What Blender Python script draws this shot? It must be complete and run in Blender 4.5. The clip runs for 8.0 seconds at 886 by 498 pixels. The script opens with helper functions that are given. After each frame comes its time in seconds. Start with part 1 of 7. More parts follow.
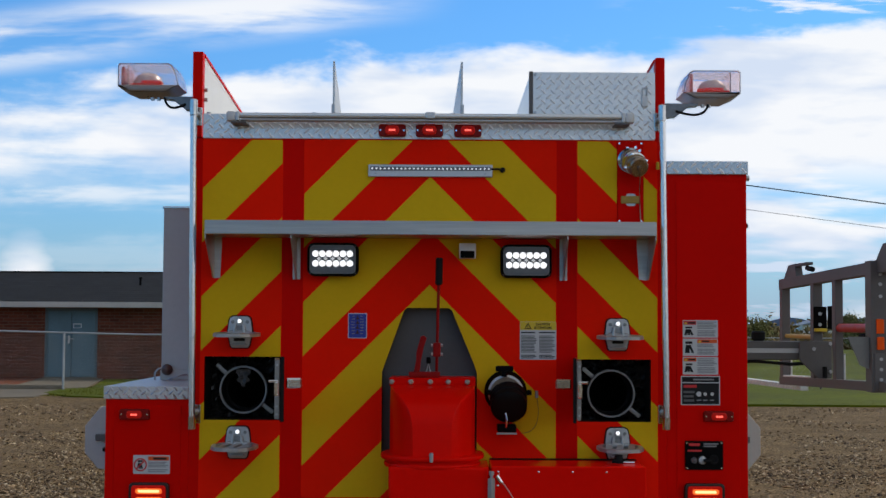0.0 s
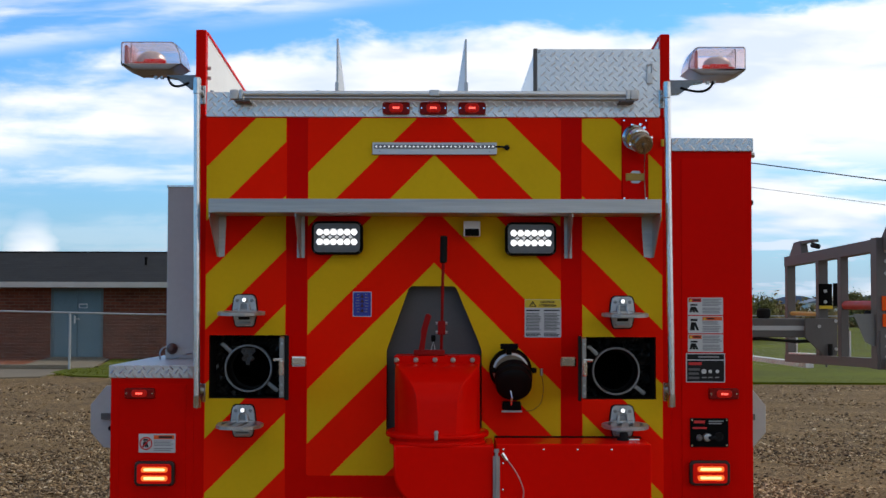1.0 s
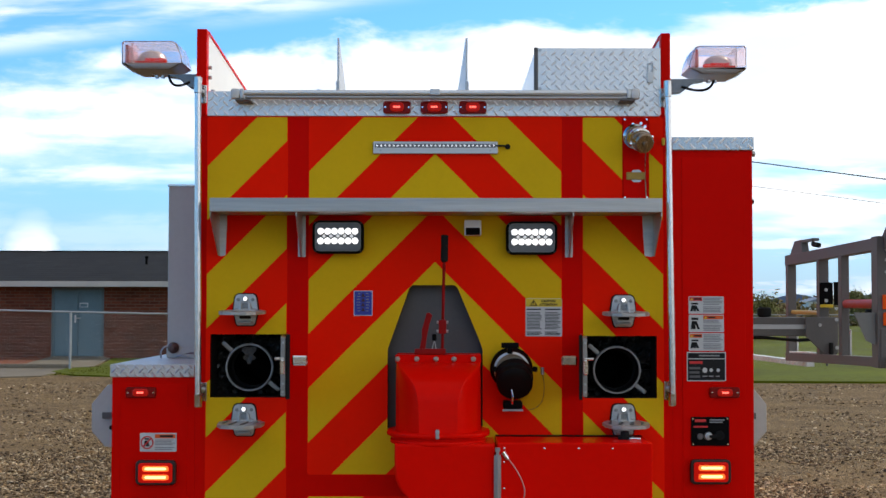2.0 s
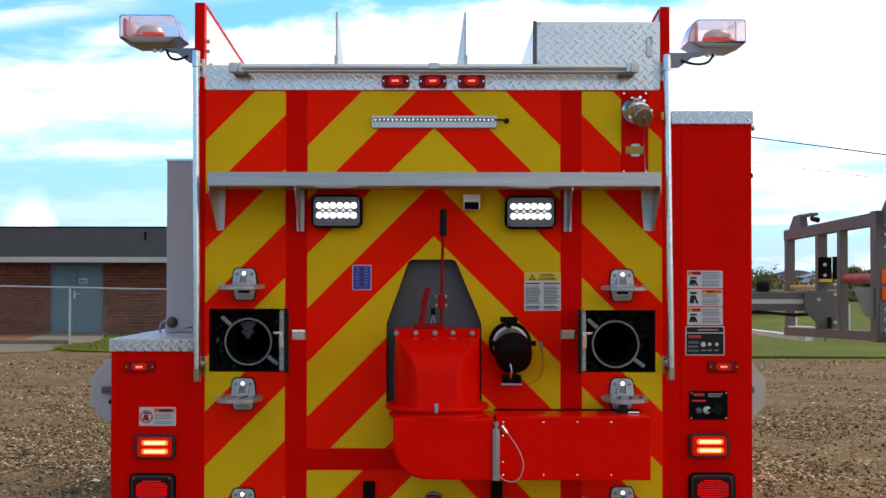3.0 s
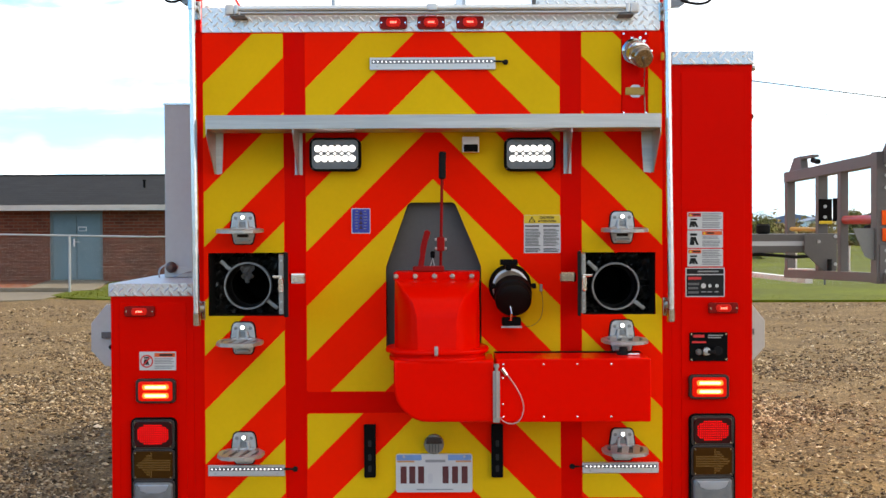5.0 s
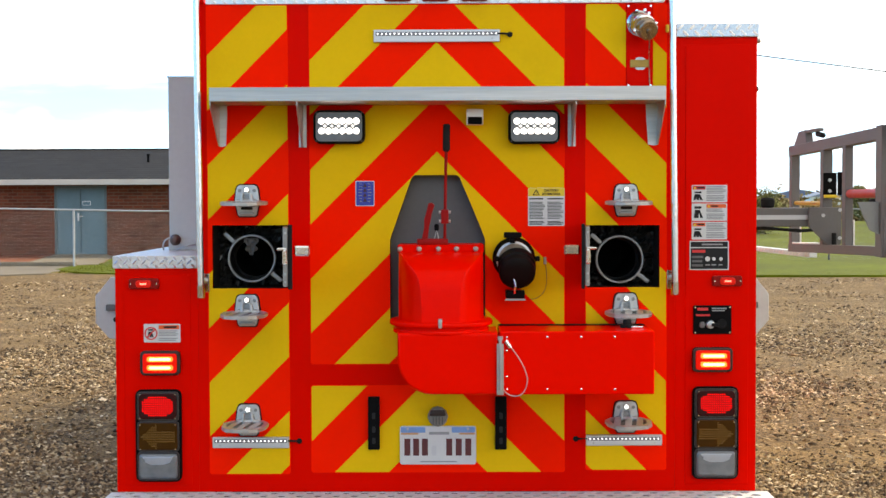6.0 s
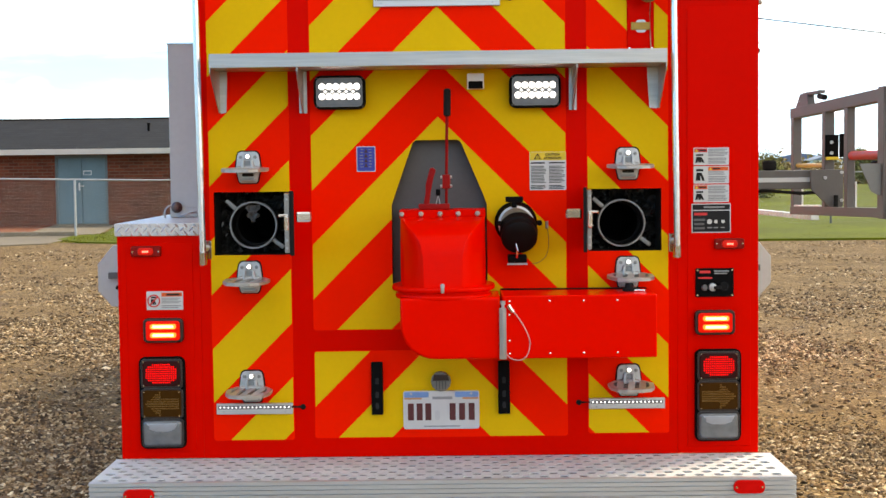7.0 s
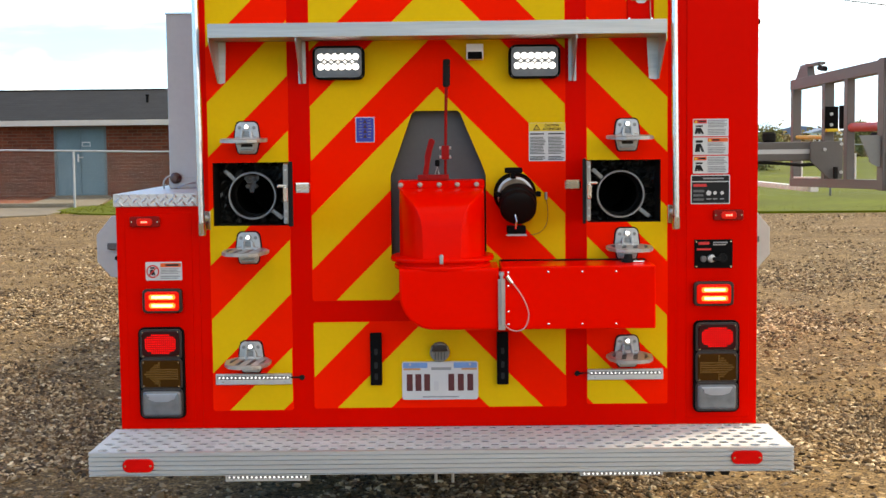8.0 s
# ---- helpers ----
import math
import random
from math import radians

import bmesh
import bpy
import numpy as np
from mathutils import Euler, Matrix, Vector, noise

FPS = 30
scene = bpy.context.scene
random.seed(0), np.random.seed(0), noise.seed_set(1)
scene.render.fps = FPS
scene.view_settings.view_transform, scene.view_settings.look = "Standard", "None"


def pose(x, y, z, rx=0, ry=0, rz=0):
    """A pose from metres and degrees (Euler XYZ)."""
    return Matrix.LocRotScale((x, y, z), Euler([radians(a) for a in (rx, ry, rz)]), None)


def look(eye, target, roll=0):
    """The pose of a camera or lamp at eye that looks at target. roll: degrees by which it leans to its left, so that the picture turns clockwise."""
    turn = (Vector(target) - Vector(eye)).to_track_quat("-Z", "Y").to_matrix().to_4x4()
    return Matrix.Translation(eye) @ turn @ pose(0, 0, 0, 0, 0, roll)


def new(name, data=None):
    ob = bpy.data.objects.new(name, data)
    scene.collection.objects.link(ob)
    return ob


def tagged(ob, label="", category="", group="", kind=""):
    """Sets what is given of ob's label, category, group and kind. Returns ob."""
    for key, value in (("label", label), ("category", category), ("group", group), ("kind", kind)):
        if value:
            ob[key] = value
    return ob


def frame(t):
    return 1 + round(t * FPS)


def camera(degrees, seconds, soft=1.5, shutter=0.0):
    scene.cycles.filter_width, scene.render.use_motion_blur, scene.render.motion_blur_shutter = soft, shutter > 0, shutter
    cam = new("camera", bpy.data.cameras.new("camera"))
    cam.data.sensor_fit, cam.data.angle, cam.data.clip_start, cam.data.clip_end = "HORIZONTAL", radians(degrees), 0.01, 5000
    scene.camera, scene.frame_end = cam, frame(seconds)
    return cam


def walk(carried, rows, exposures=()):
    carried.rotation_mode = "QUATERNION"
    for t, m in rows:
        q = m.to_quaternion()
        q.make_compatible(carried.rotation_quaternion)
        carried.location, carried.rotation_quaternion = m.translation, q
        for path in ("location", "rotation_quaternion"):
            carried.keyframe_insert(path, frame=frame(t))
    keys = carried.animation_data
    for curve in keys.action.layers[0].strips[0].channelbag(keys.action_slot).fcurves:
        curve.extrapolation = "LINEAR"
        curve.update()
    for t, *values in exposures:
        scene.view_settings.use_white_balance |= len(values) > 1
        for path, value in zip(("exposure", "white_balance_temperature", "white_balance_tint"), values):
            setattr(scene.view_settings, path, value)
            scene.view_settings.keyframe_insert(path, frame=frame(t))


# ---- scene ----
# The lens and the walk: one slow tilt down the back of a fire truck.
cam = camera(35.1, 8.0)
PATH = [
    (0.0, pose(0.060, -5.599, 1.794, 93.052, -0.301, 0.058)),
    (0.5, pose(0.064, -5.595, 1.792, 92.733, -0.206, 0.197)),
    (1.0, pose(0.063, -5.590, 1.790, 92.198, -0.129, 0.279)),
    (1.2, pose(0.063, -5.590, 1.790, 92.070, -0.120, 0.285)),
    (2.3, pose(0.061, -5.593, 1.790, 92.176, -0.080, 0.310)),
    (2.5, pose(0.061, -5.593, 1.790, 92.116, -0.075, 0.315)),
    (3.0, pose(0.062, -5.589, 1.784, 91.169, -0.070, 0.257)),
    (3.5, pose(0.063, -5.580, 1.778, 90.342, 0.029, 0.175)),
    (4.0, pose(0.060, -5.575, 1.775, 89.794, 0.105, 0.153)),
    (4.5, pose(0.063, -5.571, 1.776, 89.361, 0.259, 0.148)),
    (4.7, pose(0.063, -5.571, 1.774, 89.180, 0.270, 0.180)),
    (5.8, pose(0.063, -5.570, 1.763, 88.290, 0.190, 0.390)),
    (6.0, pose(0.063, -5.570, 1.761, 87.957, 0.195, 0.407)),
    (6.5, pose(0.062, -5.568, 1.758, 87.237, 0.439, 0.439)),
    (7.0, pose(0.062, -5.568, 1.754, 86.599, 0.691, 0.450)),
    (7.5, pose(0.062, -5.567, 1.751, 85.928, 0.647, 0.382)),
    (8.0, pose(0.063, -5.568, 1.749, 85.462, 0.607, 0.425)),
]
EXPOSURES = [(0.0, -1.17, 6250, 10), (1.0, -0.95, 6350, 10), (2.5, -0.50, 6500, 10), (3.5, -0.32, 6800, 10), (4.5, 0.06, 7000, 10), (6.0, 0.40, 7300, 10), (7.0, 0.42, 7450, 10), (8.0, 0.38, 7450, 10)]
walk(cam, PATH, EXPOSURES)


# ---- sky and sun ----
def sky():
    w = bpy.data.worlds.new("sky")
    scene.world = w
    w.use_nodes = True
    nt = w.node_tree
    nt.nodes.clear()
    N, L = nt.nodes.new, nt.links.new

    def math_(op, a, b=None):
        n = N("ShaderNodeMath")
        n.operation = op
        for i, v in enumerate((a, b)):
            if v is None:
                continue
            if isinstance(v, (int, float)):
                n.inputs[i].default_value = v
            else:
                L(v, n.inputs[i])
        return n.outputs[0]

    out, bg = N("ShaderNodeOutputWorld"), N("ShaderNodeBackground")
    L(bg.outputs[0], out.inputs[0])
    tex = N("ShaderNodeTexSky")
    tex.sky_type = "NISHITA"
    tex.sun_disc = False
    tex.sun_elevation, tex.sun_rotation = radians(SUN_UP), radians(SUN_TURN)
    tex.air_density, tex.dust_density, tex.ozone_density = 1.0, 0.6, 1.6
    co = N("ShaderNodeTexCoord")
    sep = N("ShaderNodeSeparateXYZ")
    L(co.outputs["Generated"], sep.inputs[0])
    up = math_("MAXIMUM", sep.outputs[2], 0.0)
    mp = N("ShaderNodeMapping")
    mp.inputs["Location"].default_value = CLOUD_SHIFT
    mp.inputs["Rotation"].default_value = (0, radians(-9), 0)
    mp.inputs["Scale"].default_value = (1.0, 1.0, 3.4)
    L(co.outputs["Generated"], mp.inputs[0])
    n1 = N("ShaderNodeTexNoise")
    n1.inputs["Scale"].default_value, n1.inputs["Detail"].default_value = 4.6, 10
    n1.inputs["Roughness"].default_value, n1.inputs["Distortion"].default_value = 0.55, 0.35
    L(mp.outputs[0], n1.inputs[0])
    # unseen cloud, thin low down, thick and broken on high, set for ambient light
    low = N("ShaderNodeValToRGB")
    el = low.color_ramp.elements
    for at, v in ((0.06, 0.30), (0.10, 0.30), (0.165, 0.32), (0.235, 0.36), (0.30, 0.50), (0.42, 0.90)):
        e = el.new(at)
        e.color = (v, v, v, 1)
    el.remove(el[0])
    el[0].color = (0.30, 0.30, 0.30, 1)
    el.remove(el[-1])
    L(math_("MULTIPLY_ADD", sep.outputs[0], -0.06), low.inputs[0])
    low.inputs[0].links[0].from_node.inputs[2].default_value = 0.0
    L(up, low.inputs[0].links[0].from_node.inputs[2])
    cover = math_("ADD", n1.outputs[0], math_("SUBTRACT", math_("MULTIPLY", low.outputs[0], 0.55), 0.27))
    cover = math_("ADD", cover, math_("MULTIPLY", sep.outputs[0], 0.50))
    ramp = N("ShaderNodeValToRGB")
    ramp.color_ramp.elements[0].position, ramp.color_ramp.elements[1].position = 0.455, 0.58
    ramp.color_ramp.interpolation = "EASE"
    L(cover, ramp.inputs[0])
    n2 = N("ShaderNodeTexNoise")
    n2.inputs["Scale"].default_value, n2.inputs["Detail"].default_value = 9.0, 7
    L(mp.outputs[0], n2.inputs[0])
    shade = N("ShaderNodeValToRGB")
    shade.color_ramp.elements[0].position, shade.color_ramp.elements[1].position = 0.38, 0.56
    shade.color_ramp.elements[0].color = (0.72 * CLOUD, 0.80 * CLOUD, 0.93 * CLOUD, 1)
    shade.color_ramp.elements[1].color = (CLOUD, CLOUD, CLOUD, 1)
    L(n2.outputs[0], shade.inputs[0])
    # clouds overhead, out of view, are dimmed to lower the light on the truck
    dimming = N("ShaderNodeMapRange")
    dimming.inputs["From Min"].default_value, dimming.inputs["From Max"].default_value = 0.22, 0.55
    dimming.inputs["To Min"].default_value, dimming.inputs["To Max"].default_value = 1.0, OVERHEAD
    L(up, dimming.inputs[0])
    under = N("ShaderNodeMix")
    under.data_type, under.blend_type = "RGBA", "MULTIPLY"
    under.inputs["Factor"].default_value = 1.0
    L(shade.outputs[0], under.inputs[6])
    L(dimming.outputs[0], under.inputs[7])
    tint = N("ShaderNodeMix")
    tint.data_type, tint.blend_type = "RGBA", "MULTIPLY"
    tint.inputs["Factor"].default_value = 1.0
    tint.inputs[7].default_value = BLUE
    L(tex.outputs[0], tint.inputs[6])
    mix = N("ShaderNodeMix")
    mix.data_type = "RGBA"
    # pale haze towards the horizon
    haze = N("ShaderNodeMix")
    haze.data_type = "RGBA"
    L(math_("MULTIPLY", math_("POWER", 2.718, math_("DIVIDE", up, -0.085)), 0.92), haze.inputs["Factor"])
    L(tint.outputs[2], haze.inputs[6])
    # blue ahead; the unseen horizon behind is greyed to take blue off the truck
    rim = N("ShaderNodeMix")
    rim.data_type = "RGBA"
    rim.inputs[6].default_value = (0.43 * CLOUD, 0.445 * CLOUD, 0.45 * CLOUD, 1)
    rim.inputs[7].default_value = (0.33 * CLOUD, 0.46 * CLOUD, 0.61 * CLOUD, 1)
    side_on = N("ShaderNodeMapRange")
    side_on.inputs["From Min"].default_value, side_on.inputs["From Max"].default_value = -0.2, 0.7
    L(sep.outputs[1], side_on.inputs[0])
    L(side_on.outputs[0], rim.inputs["Factor"])
    L(rim.outputs[2], haze.inputs[7])
    # ahead of the lens: a cumulus bank with a ragged top, thinner to the west, and high streaks over it
    depth = math_("MAXIMUM", sep.outputs[1], 0.05)
    az, el_ = math_("DIVIDE", sep.outputs[0], depth), math_("DIVIDE", sep.outputs[2], depth)

    def smooth(v, a, c, lo=0.0, hi=1.0):
        n = N("ShaderNodeMapRange")
        n.interpolation_type = "SMOOTHSTEP"
        for name, x in (("From Min", a), ("From Max", c), ("To Min", lo), ("To Max", hi)):
            n.inputs[name].default_value = x
        L(v, n.inputs[0])
        return n.outputs[0]

    def field(sx, sz, turn, detail, rough, shift):
        comb = N("ShaderNodeCombineXYZ")
        L(az, comb.inputs[0])
        L(el_, comb.inputs[1])
        m = N("ShaderNodeMapping")
        m.inputs["Location"].default_value = (shift, shift * 0.7, 0)
        m.inputs["Rotation"].default_value = (0, 0, radians(turn))
        m.inputs["Scale"].default_value = (sx, sz, 1)
        L(comb.outputs[0], m.inputs[0])
        n = N("ShaderNodeTexNoise")
        n.inputs["Scale"].default_value, n.inputs["Detail"].default_value, n.inputs["Roughness"].default_value = 1.0, detail, rough
        n.inputs["Distortion"].default_value = 0.25
        L(m.outputs[0], n.inputs[0])
        return n.outputs[0]

    puffs, bands, wisps = field(10, 22, 0, 10, 0.56, 1.7), field(5, 34, -4, 7, 0.55, 4.2), field(7, 62, -9, 9, 0.62, 7.4)
    top = math_("ADD", math_("MULTIPLY", az, 0.075), 0.196)
    bank = math_("ADD", math_("SUBTRACT", top, el_), math_("MULTIPLY", math_("SUBTRACT", puffs, 0.5), 0.085))
    bank = smooth(bank, -0.003, 0.017)
    # the western part lets the blue through
    thin = math_("ADD", smooth(az, -0.20, -0.10), smooth(math_("ADD", puffs, math_("MULTIPLY", bands, 1.3)), 0.92, 1.34, 0.22, 1.0))
    bank = math_("MULTIPLY", bank, math_("MINIMUM", thin, 1.0))
    # low down the bank breaks into level bands
    gaps = math_("MAXIMUM", smooth(el_, 0.075, 0.125), smooth(bands, 0.42, 0.62, 0.12, 1.0))
    bank = math_("MULTIPLY", bank, gaps)
    # and clears towards the west
    bank = math_("MULTIPLY", bank, math_("MAXIMUM", smooth(az, -0.24, -0.12), smooth(el_, 0.05, 0.12, 0.2, 1.0)))
    streak = math_("SUBTRACT", el_, math_("ADD", math_("MULTIPLY", az, 0.13), 0.243))
    streak = math_("MULTIPLY", smooth(math_("ABSOLUTE", streak), 0.006, 0.030, 0.95, 0.0), smooth(bands, 0.36, 0.60))
    streak = math_("MULTIPLY", streak, smooth(az, -0.12, 0.02, 1.0, 0.0))
    high = math_("MULTIPLY", smooth(wisps, 0.53, 0.64), smooth(az, 0.10, 0.24))
    high = math_("MULTIPLY", high, smooth(el_, 0.26, 0.34, 0.9, 0.4))
    ahead_cover = math_("MAXIMUM", bank, math_("MAXIMUM", streak, high))
    # a plume of steam far off, low over the roof of the building
    wob = math_("MULTIPLY", math_("SUBTRACT", n2.outputs[0], 0.5), 0.045)
    lean = math_("ADD", math_("ADD", az, 0.300), math_("MULTIPLY", math_("SUBTRACT", el_, 0.045), 0.30))
    dx = math_("DIVIDE", math_("ADD", lean, wob), 0.026)
    dz = math_("DIVIDE", math_("ADD", math_("SUBTRACT", el_, 0.037), wob), 0.024)
    far = math_("ADD", math_("MULTIPLY", dx, dx), math_("MULTIPLY", dz, dz))
    puff = math_("MAXIMUM", math_("SUBTRACT", 1.0, far), 0.0)
    puff = math_("MULTIPLY", math_("POWER", puff, 1.2), math_("MULTIPLY", n2.outputs[0], 1.8))
    ahead_cover = math_("MINIMUM", math_("MAXIMUM", ahead_cover, puff), 1.0)
    front = N("ShaderNodeMix")
    L(smooth(sep.outputs[1], 0.74, 0.90), front.inputs["Factor"])
    L(ramp.outputs[0], front.inputs[2])
    L(ahead_cover, front.inputs[3])
    L(front.outputs[0], mix.inputs["Factor"])
    # blue-grey bands in the body of the bank
    L(math_("MULTIPLY_ADD", math_("SUBTRACT", bands, 0.5), 0.55), shade.inputs[0])
    L(n2.outputs[0], shade.inputs[0].links[0].from_node.inputs[2])
    L(haze.outputs[2], mix.inputs[6])
    L(under.outputs[2], mix.inputs[7])
    L(mix.outputs[2], bg.inputs[0])
    bg.inputs[1].default_value = SKY
    return w


SUN_UP, SUN_TURN, SKY = 43, 55, 0.15
OVERHEAD = 0.47
CLOUD_SHIFT, CLOUD, BLUE = (1.3, 0.0, 0.6), 14.2, (0.70, 1.50, 2.25, 1)
sky()
sun = new("sun", bpy.data.lights.new("sun", "SUN"))
sun.data.energy, sun.data.angle, sun.data.color = 3.9, radians(14), (1.0, 0.90, 0.74)
sun.matrix_world = look((8.5, 6.0, 9.8), (0, 0, 0))

# ---- materials ----
MATS = {}


def mat(name, color, rough=0.5, metal=0.0, spots=0.0, scale=8.0, bump=0.0, bump_scale=60.0, coat=0.0, emit=None, stretch=(1, 1, 1), by_object=0.0, wear=None, island=0.0, spec=0.5, clear=0.0):
    """A principled material: colour with two scales of variation, roughness broken up, fine relief."""
    if name in MATS:
        return MATS[name]
    m = bpy.data.materials.new(name)
    m.use_nodes = True
    nt = m.node_tree
    N, L = nt.nodes.new, nt.links.new
    b = nt.nodes["Principled BSDF"]
    b.inputs["Metallic"].default_value = metal
    b.inputs["Roughness"].default_value = rough
    b.inputs["Coat Weight"].default_value = coat
    b.inputs["Coat Roughness"].default_value = 0.06
    b.inputs["Specular IOR Level"].default_value = spec
    b.inputs["Transmission Weight"].default_value = clear
    b.inputs["Base Color"].default_value = (*color, 1)
    co = N("ShaderNodeTexCoord")
    mp = N("ShaderNodeMapping")
    mp.inputs["Scale"].default_value = stretch
    L(co.outputs["Object"], mp.inputs[0])
    if spots or by_object or wear or island:
        big = N("ShaderNodeTexNoise")
        big.inputs["Scale"].default_value, big.inputs["Detail"].default_value = scale, 6
        L(mp.outputs[0], big.inputs[0])
        fine = N("ShaderNodeTexNoise")
        fine.inputs["Scale"].default_value, fine.inputs["Detail"].default_value = scale * 14, 4
        L(mp.outputs[0], fine.inputs[0])
        add = N("ShaderNodeMath")
        add.operation = "MULTIPLY_ADD"
        L(fine.outputs[0], add.inputs[0])
        add.inputs[1].default_value = 0.45
        L(big.outputs[0], add.inputs[2])
        rng = N("ShaderNodeMapRange")
        rng.inputs["From Min"].default_value, rng.inputs["From Max"].default_value = 0.45, 1.0
        rng.inputs["To Min"].default_value, rng.inputs["To Max"].default_value = 1 - spots, 1 + spots
        L(add.outputs[0], rng.inputs[0])
        val = rng.outputs[0]
        if by_object or island:
            if island:
                src = N("ShaderNodeNewGeometry").outputs["Random Per Island"]
            else:
                src = N("ShaderNodeObjectInfo").outputs["Random"]
            r2 = N("ShaderNodeMapRange")
            k = by_object or island
            r2.inputs["To Min"].default_value, r2.inputs["To Max"].default_value = 1 - k, 1 + k
            L(src, r2.inputs[0])
            mu = N("ShaderNodeMath")
            mu.operation = "MULTIPLY"
            L(val, mu.inputs[0])
            L(r2.outputs[0], mu.inputs[1])
            val = mu.outputs[0]
        hsv = N("ShaderNodeHueSaturation")
        hsv.inputs["Color"].default_value = (*color, 1)
        L(val, hsv.inputs["Value"])
        colour = hsv.outputs[0]
        if wear:
            n3 = N("ShaderNodeTexNoise")
            n3.inputs["Scale"].default_value, n3.inputs["Detail"].default_value = wear[1], 8
            L(mp.outputs[0], n3.inputs[0])
            rp = N("ShaderNodeValToRGB")
            rp.color_ramp.elements[0].position, rp.color_ramp.elements[1].position = wear[2], wear[3]
            L(n3.outputs[0], rp.inputs[0])
            mx = N("ShaderNodeMix")
            mx.data_type = "RGBA"
            L(rp.outputs[0], mx.inputs["Factor"])
            L(colour, mx.inputs[6])
            mx.inputs[7].default_value = (*wear[0], 1)
            colour = mx.outputs[2]
        L(colour, b.inputs["Base Color"])
        rr = N("ShaderNodeMapRange")
        rr.inputs["To Min"].default_value, rr.inputs["To Max"].default_value = rough * 0.75, min(1, rough * 1.25)
        L(big.outputs[0], rr.inputs[0])
        L(rr.outputs[0], b.inputs["Roughness"])
    if bump:
        bn = N("ShaderNodeTexNoise")
        bn.inputs["Scale"].default_value, bn.inputs["Detail"].default_value = bump_scale, 5
        L(mp.outputs[0], bn.inputs[0])
        bp = N("ShaderNodeBump")
        bp.inputs["Strength"].default_value, bp.inputs["Distance"].default_value = bump, 0.01
        L(bn.outputs[0], bp.inputs["Height"])
        L(bp.outputs[0], b.inputs["Normal"])
    if emit:
        b.inputs["Emission Color"].default_value = (*emit[0], 1)
        b.inputs["Emission Strength"].default_value = emit[1]
    MATS[name] = m
    return m


PAINT = mat("red_paint", (0.70, 0.0030, 0.0006), 0.36, 0, 0.05, 3, 0.02, 240, coat=0.0, spec=0.025)
FILM_RED = mat("red_film", (0.95, 0.012, 0.001), 0.6, 0, 0.04, 4, 0.02, 300, spec=0.03)
FILM_YELLOW = mat("yellow_film", (0.74, 0.452, 0.010), 0.6, 0, 0.05, 4, 0.02, 300, spec=0.03)
PLATE = mat("tread_plate", (0.74, 0.735, 0.715), 0.32, 0.72, 0.08, 6, 0.03, 120)
LUG = mat("tread_plate_lug", (0.76, 0.76, 0.77), 0.30, 1.0, 0.10, 20)
BRUSHED = mat("brushed_aluminium", (0.70, 0.70, 0.70), 0.25, 0.95, 0.06, 5)
SATIN = mat("satin_aluminium", (0.56, 0.56, 0.55), 0.40, 0.7, 0.08, 5, 0.04, 90, stretch=(0.15, 1, 4))
CHROME = mat("chrome", (0.82, 0.82, 0.83), 0.14, 1.0, 0.05, 9)
BLACK = mat("black_plastic", (0.004, 0.004, 0.004), 0.6, 0, 0.2, 9, 0.05, 200, spec=0.05)
RUBBER = mat("black_rubber", (0.010, 0.010, 0.010), 0.75, 0, 0.2, 9, 0.1, 90, spec=0.15)
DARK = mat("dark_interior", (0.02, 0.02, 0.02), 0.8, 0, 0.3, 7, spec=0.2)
GREY_PANEL = mat("grey_sheet", (0.50, 0.487, 0.46), 0.5, 0.1, 0.08, 3, 0.03, 120)
RECESS = mat("grey_liner", (0.100, 0.100, 0.099), 0.6, 0, 0.1, 4, 0.03, 120, spec=0.2)
STEEL = mat("zinc_steel", (0.45, 0.45, 0.45), 0.35, 0.85, 0.12, 12)
GUN = mat("grey_rack_paint", (0.118, 0.112, 0.107), 0.6, 0.0, 0.12, 6, 0.04, 150)
WHITE = mat("white_paint", (0.80, 0.80, 0.78), 0.5, 0, 0.05, 5)
PAPER = mat("white_decal", (0.56, 0.56, 0.54), 0.5, 0, 0.05, 12)
INK = mat("black_print", (0.012, 0.012, 0.012), 0.5, 0, 0.1, 30, spec=0.2)
GREY_INK = mat("grey_print", (0.26, 0.26, 0.26), 0.5, 0, 0.1, 60)
ORANGE = mat("orange_print", (0.72, 0.10, 0.01), 0.5, 0, 0.05, 30)
RED_INK = mat("red_print", (0.60, 0.02, 0.02), 0.5, 0, 0.05, 30)
BLUE_INK = mat("blue_print", (0.022, 0.035, 0.30), 0.4, 0, 0.05, 30)
YELLOW_INK = mat("yellow_print", (0.70, 0.50, 0.02), 0.5, 0, 0.05, 30)
AMBER = mat("amber_lens", (0.050, 0.019, 0.002), 0.4, 0, 0.15, 40, 0.15, 260, spec=0.05)
RED_LENS = mat("red_lens", (0.66, 0.004, 0.003), 0.4, 0, 0.1, 30, spec=0.06)
CLEAR = mat("clear_lens", (1.0, 0.90, 0.90), 0.14, 0, clear=0.93)
CLEAR.node_tree.nodes["Principled BSDF"].inputs["IOR"].default_value = 1.06
GREY_LENS = mat("frosted_reverse_lens", (0.17, 0.18, 0.19), 0.14, 0.3, 0.2, 30, 0.1, 160)
BEZEL = mat("dark_chrome_bezel", (0.045, 0.035, 0.032), 0.3, 0.5, 0.15, 30, spec=0.3)
REFLECTOR = mat("smoked_reflector", (0.13, 0.13, 0.13), 0.35, 0.5, 0.15, 40)
LED_WHITE = mat("lit_white_led", (0.9, 0.9, 0.9), 0.3, emit=((1.0, 0.98, 0.96), 2.6))
LED_STRIP = mat("lit_strip_led", (0.9, 0.9, 0.9), 0.3, emit=((1.0, 0.98, 0.98), 1.7))
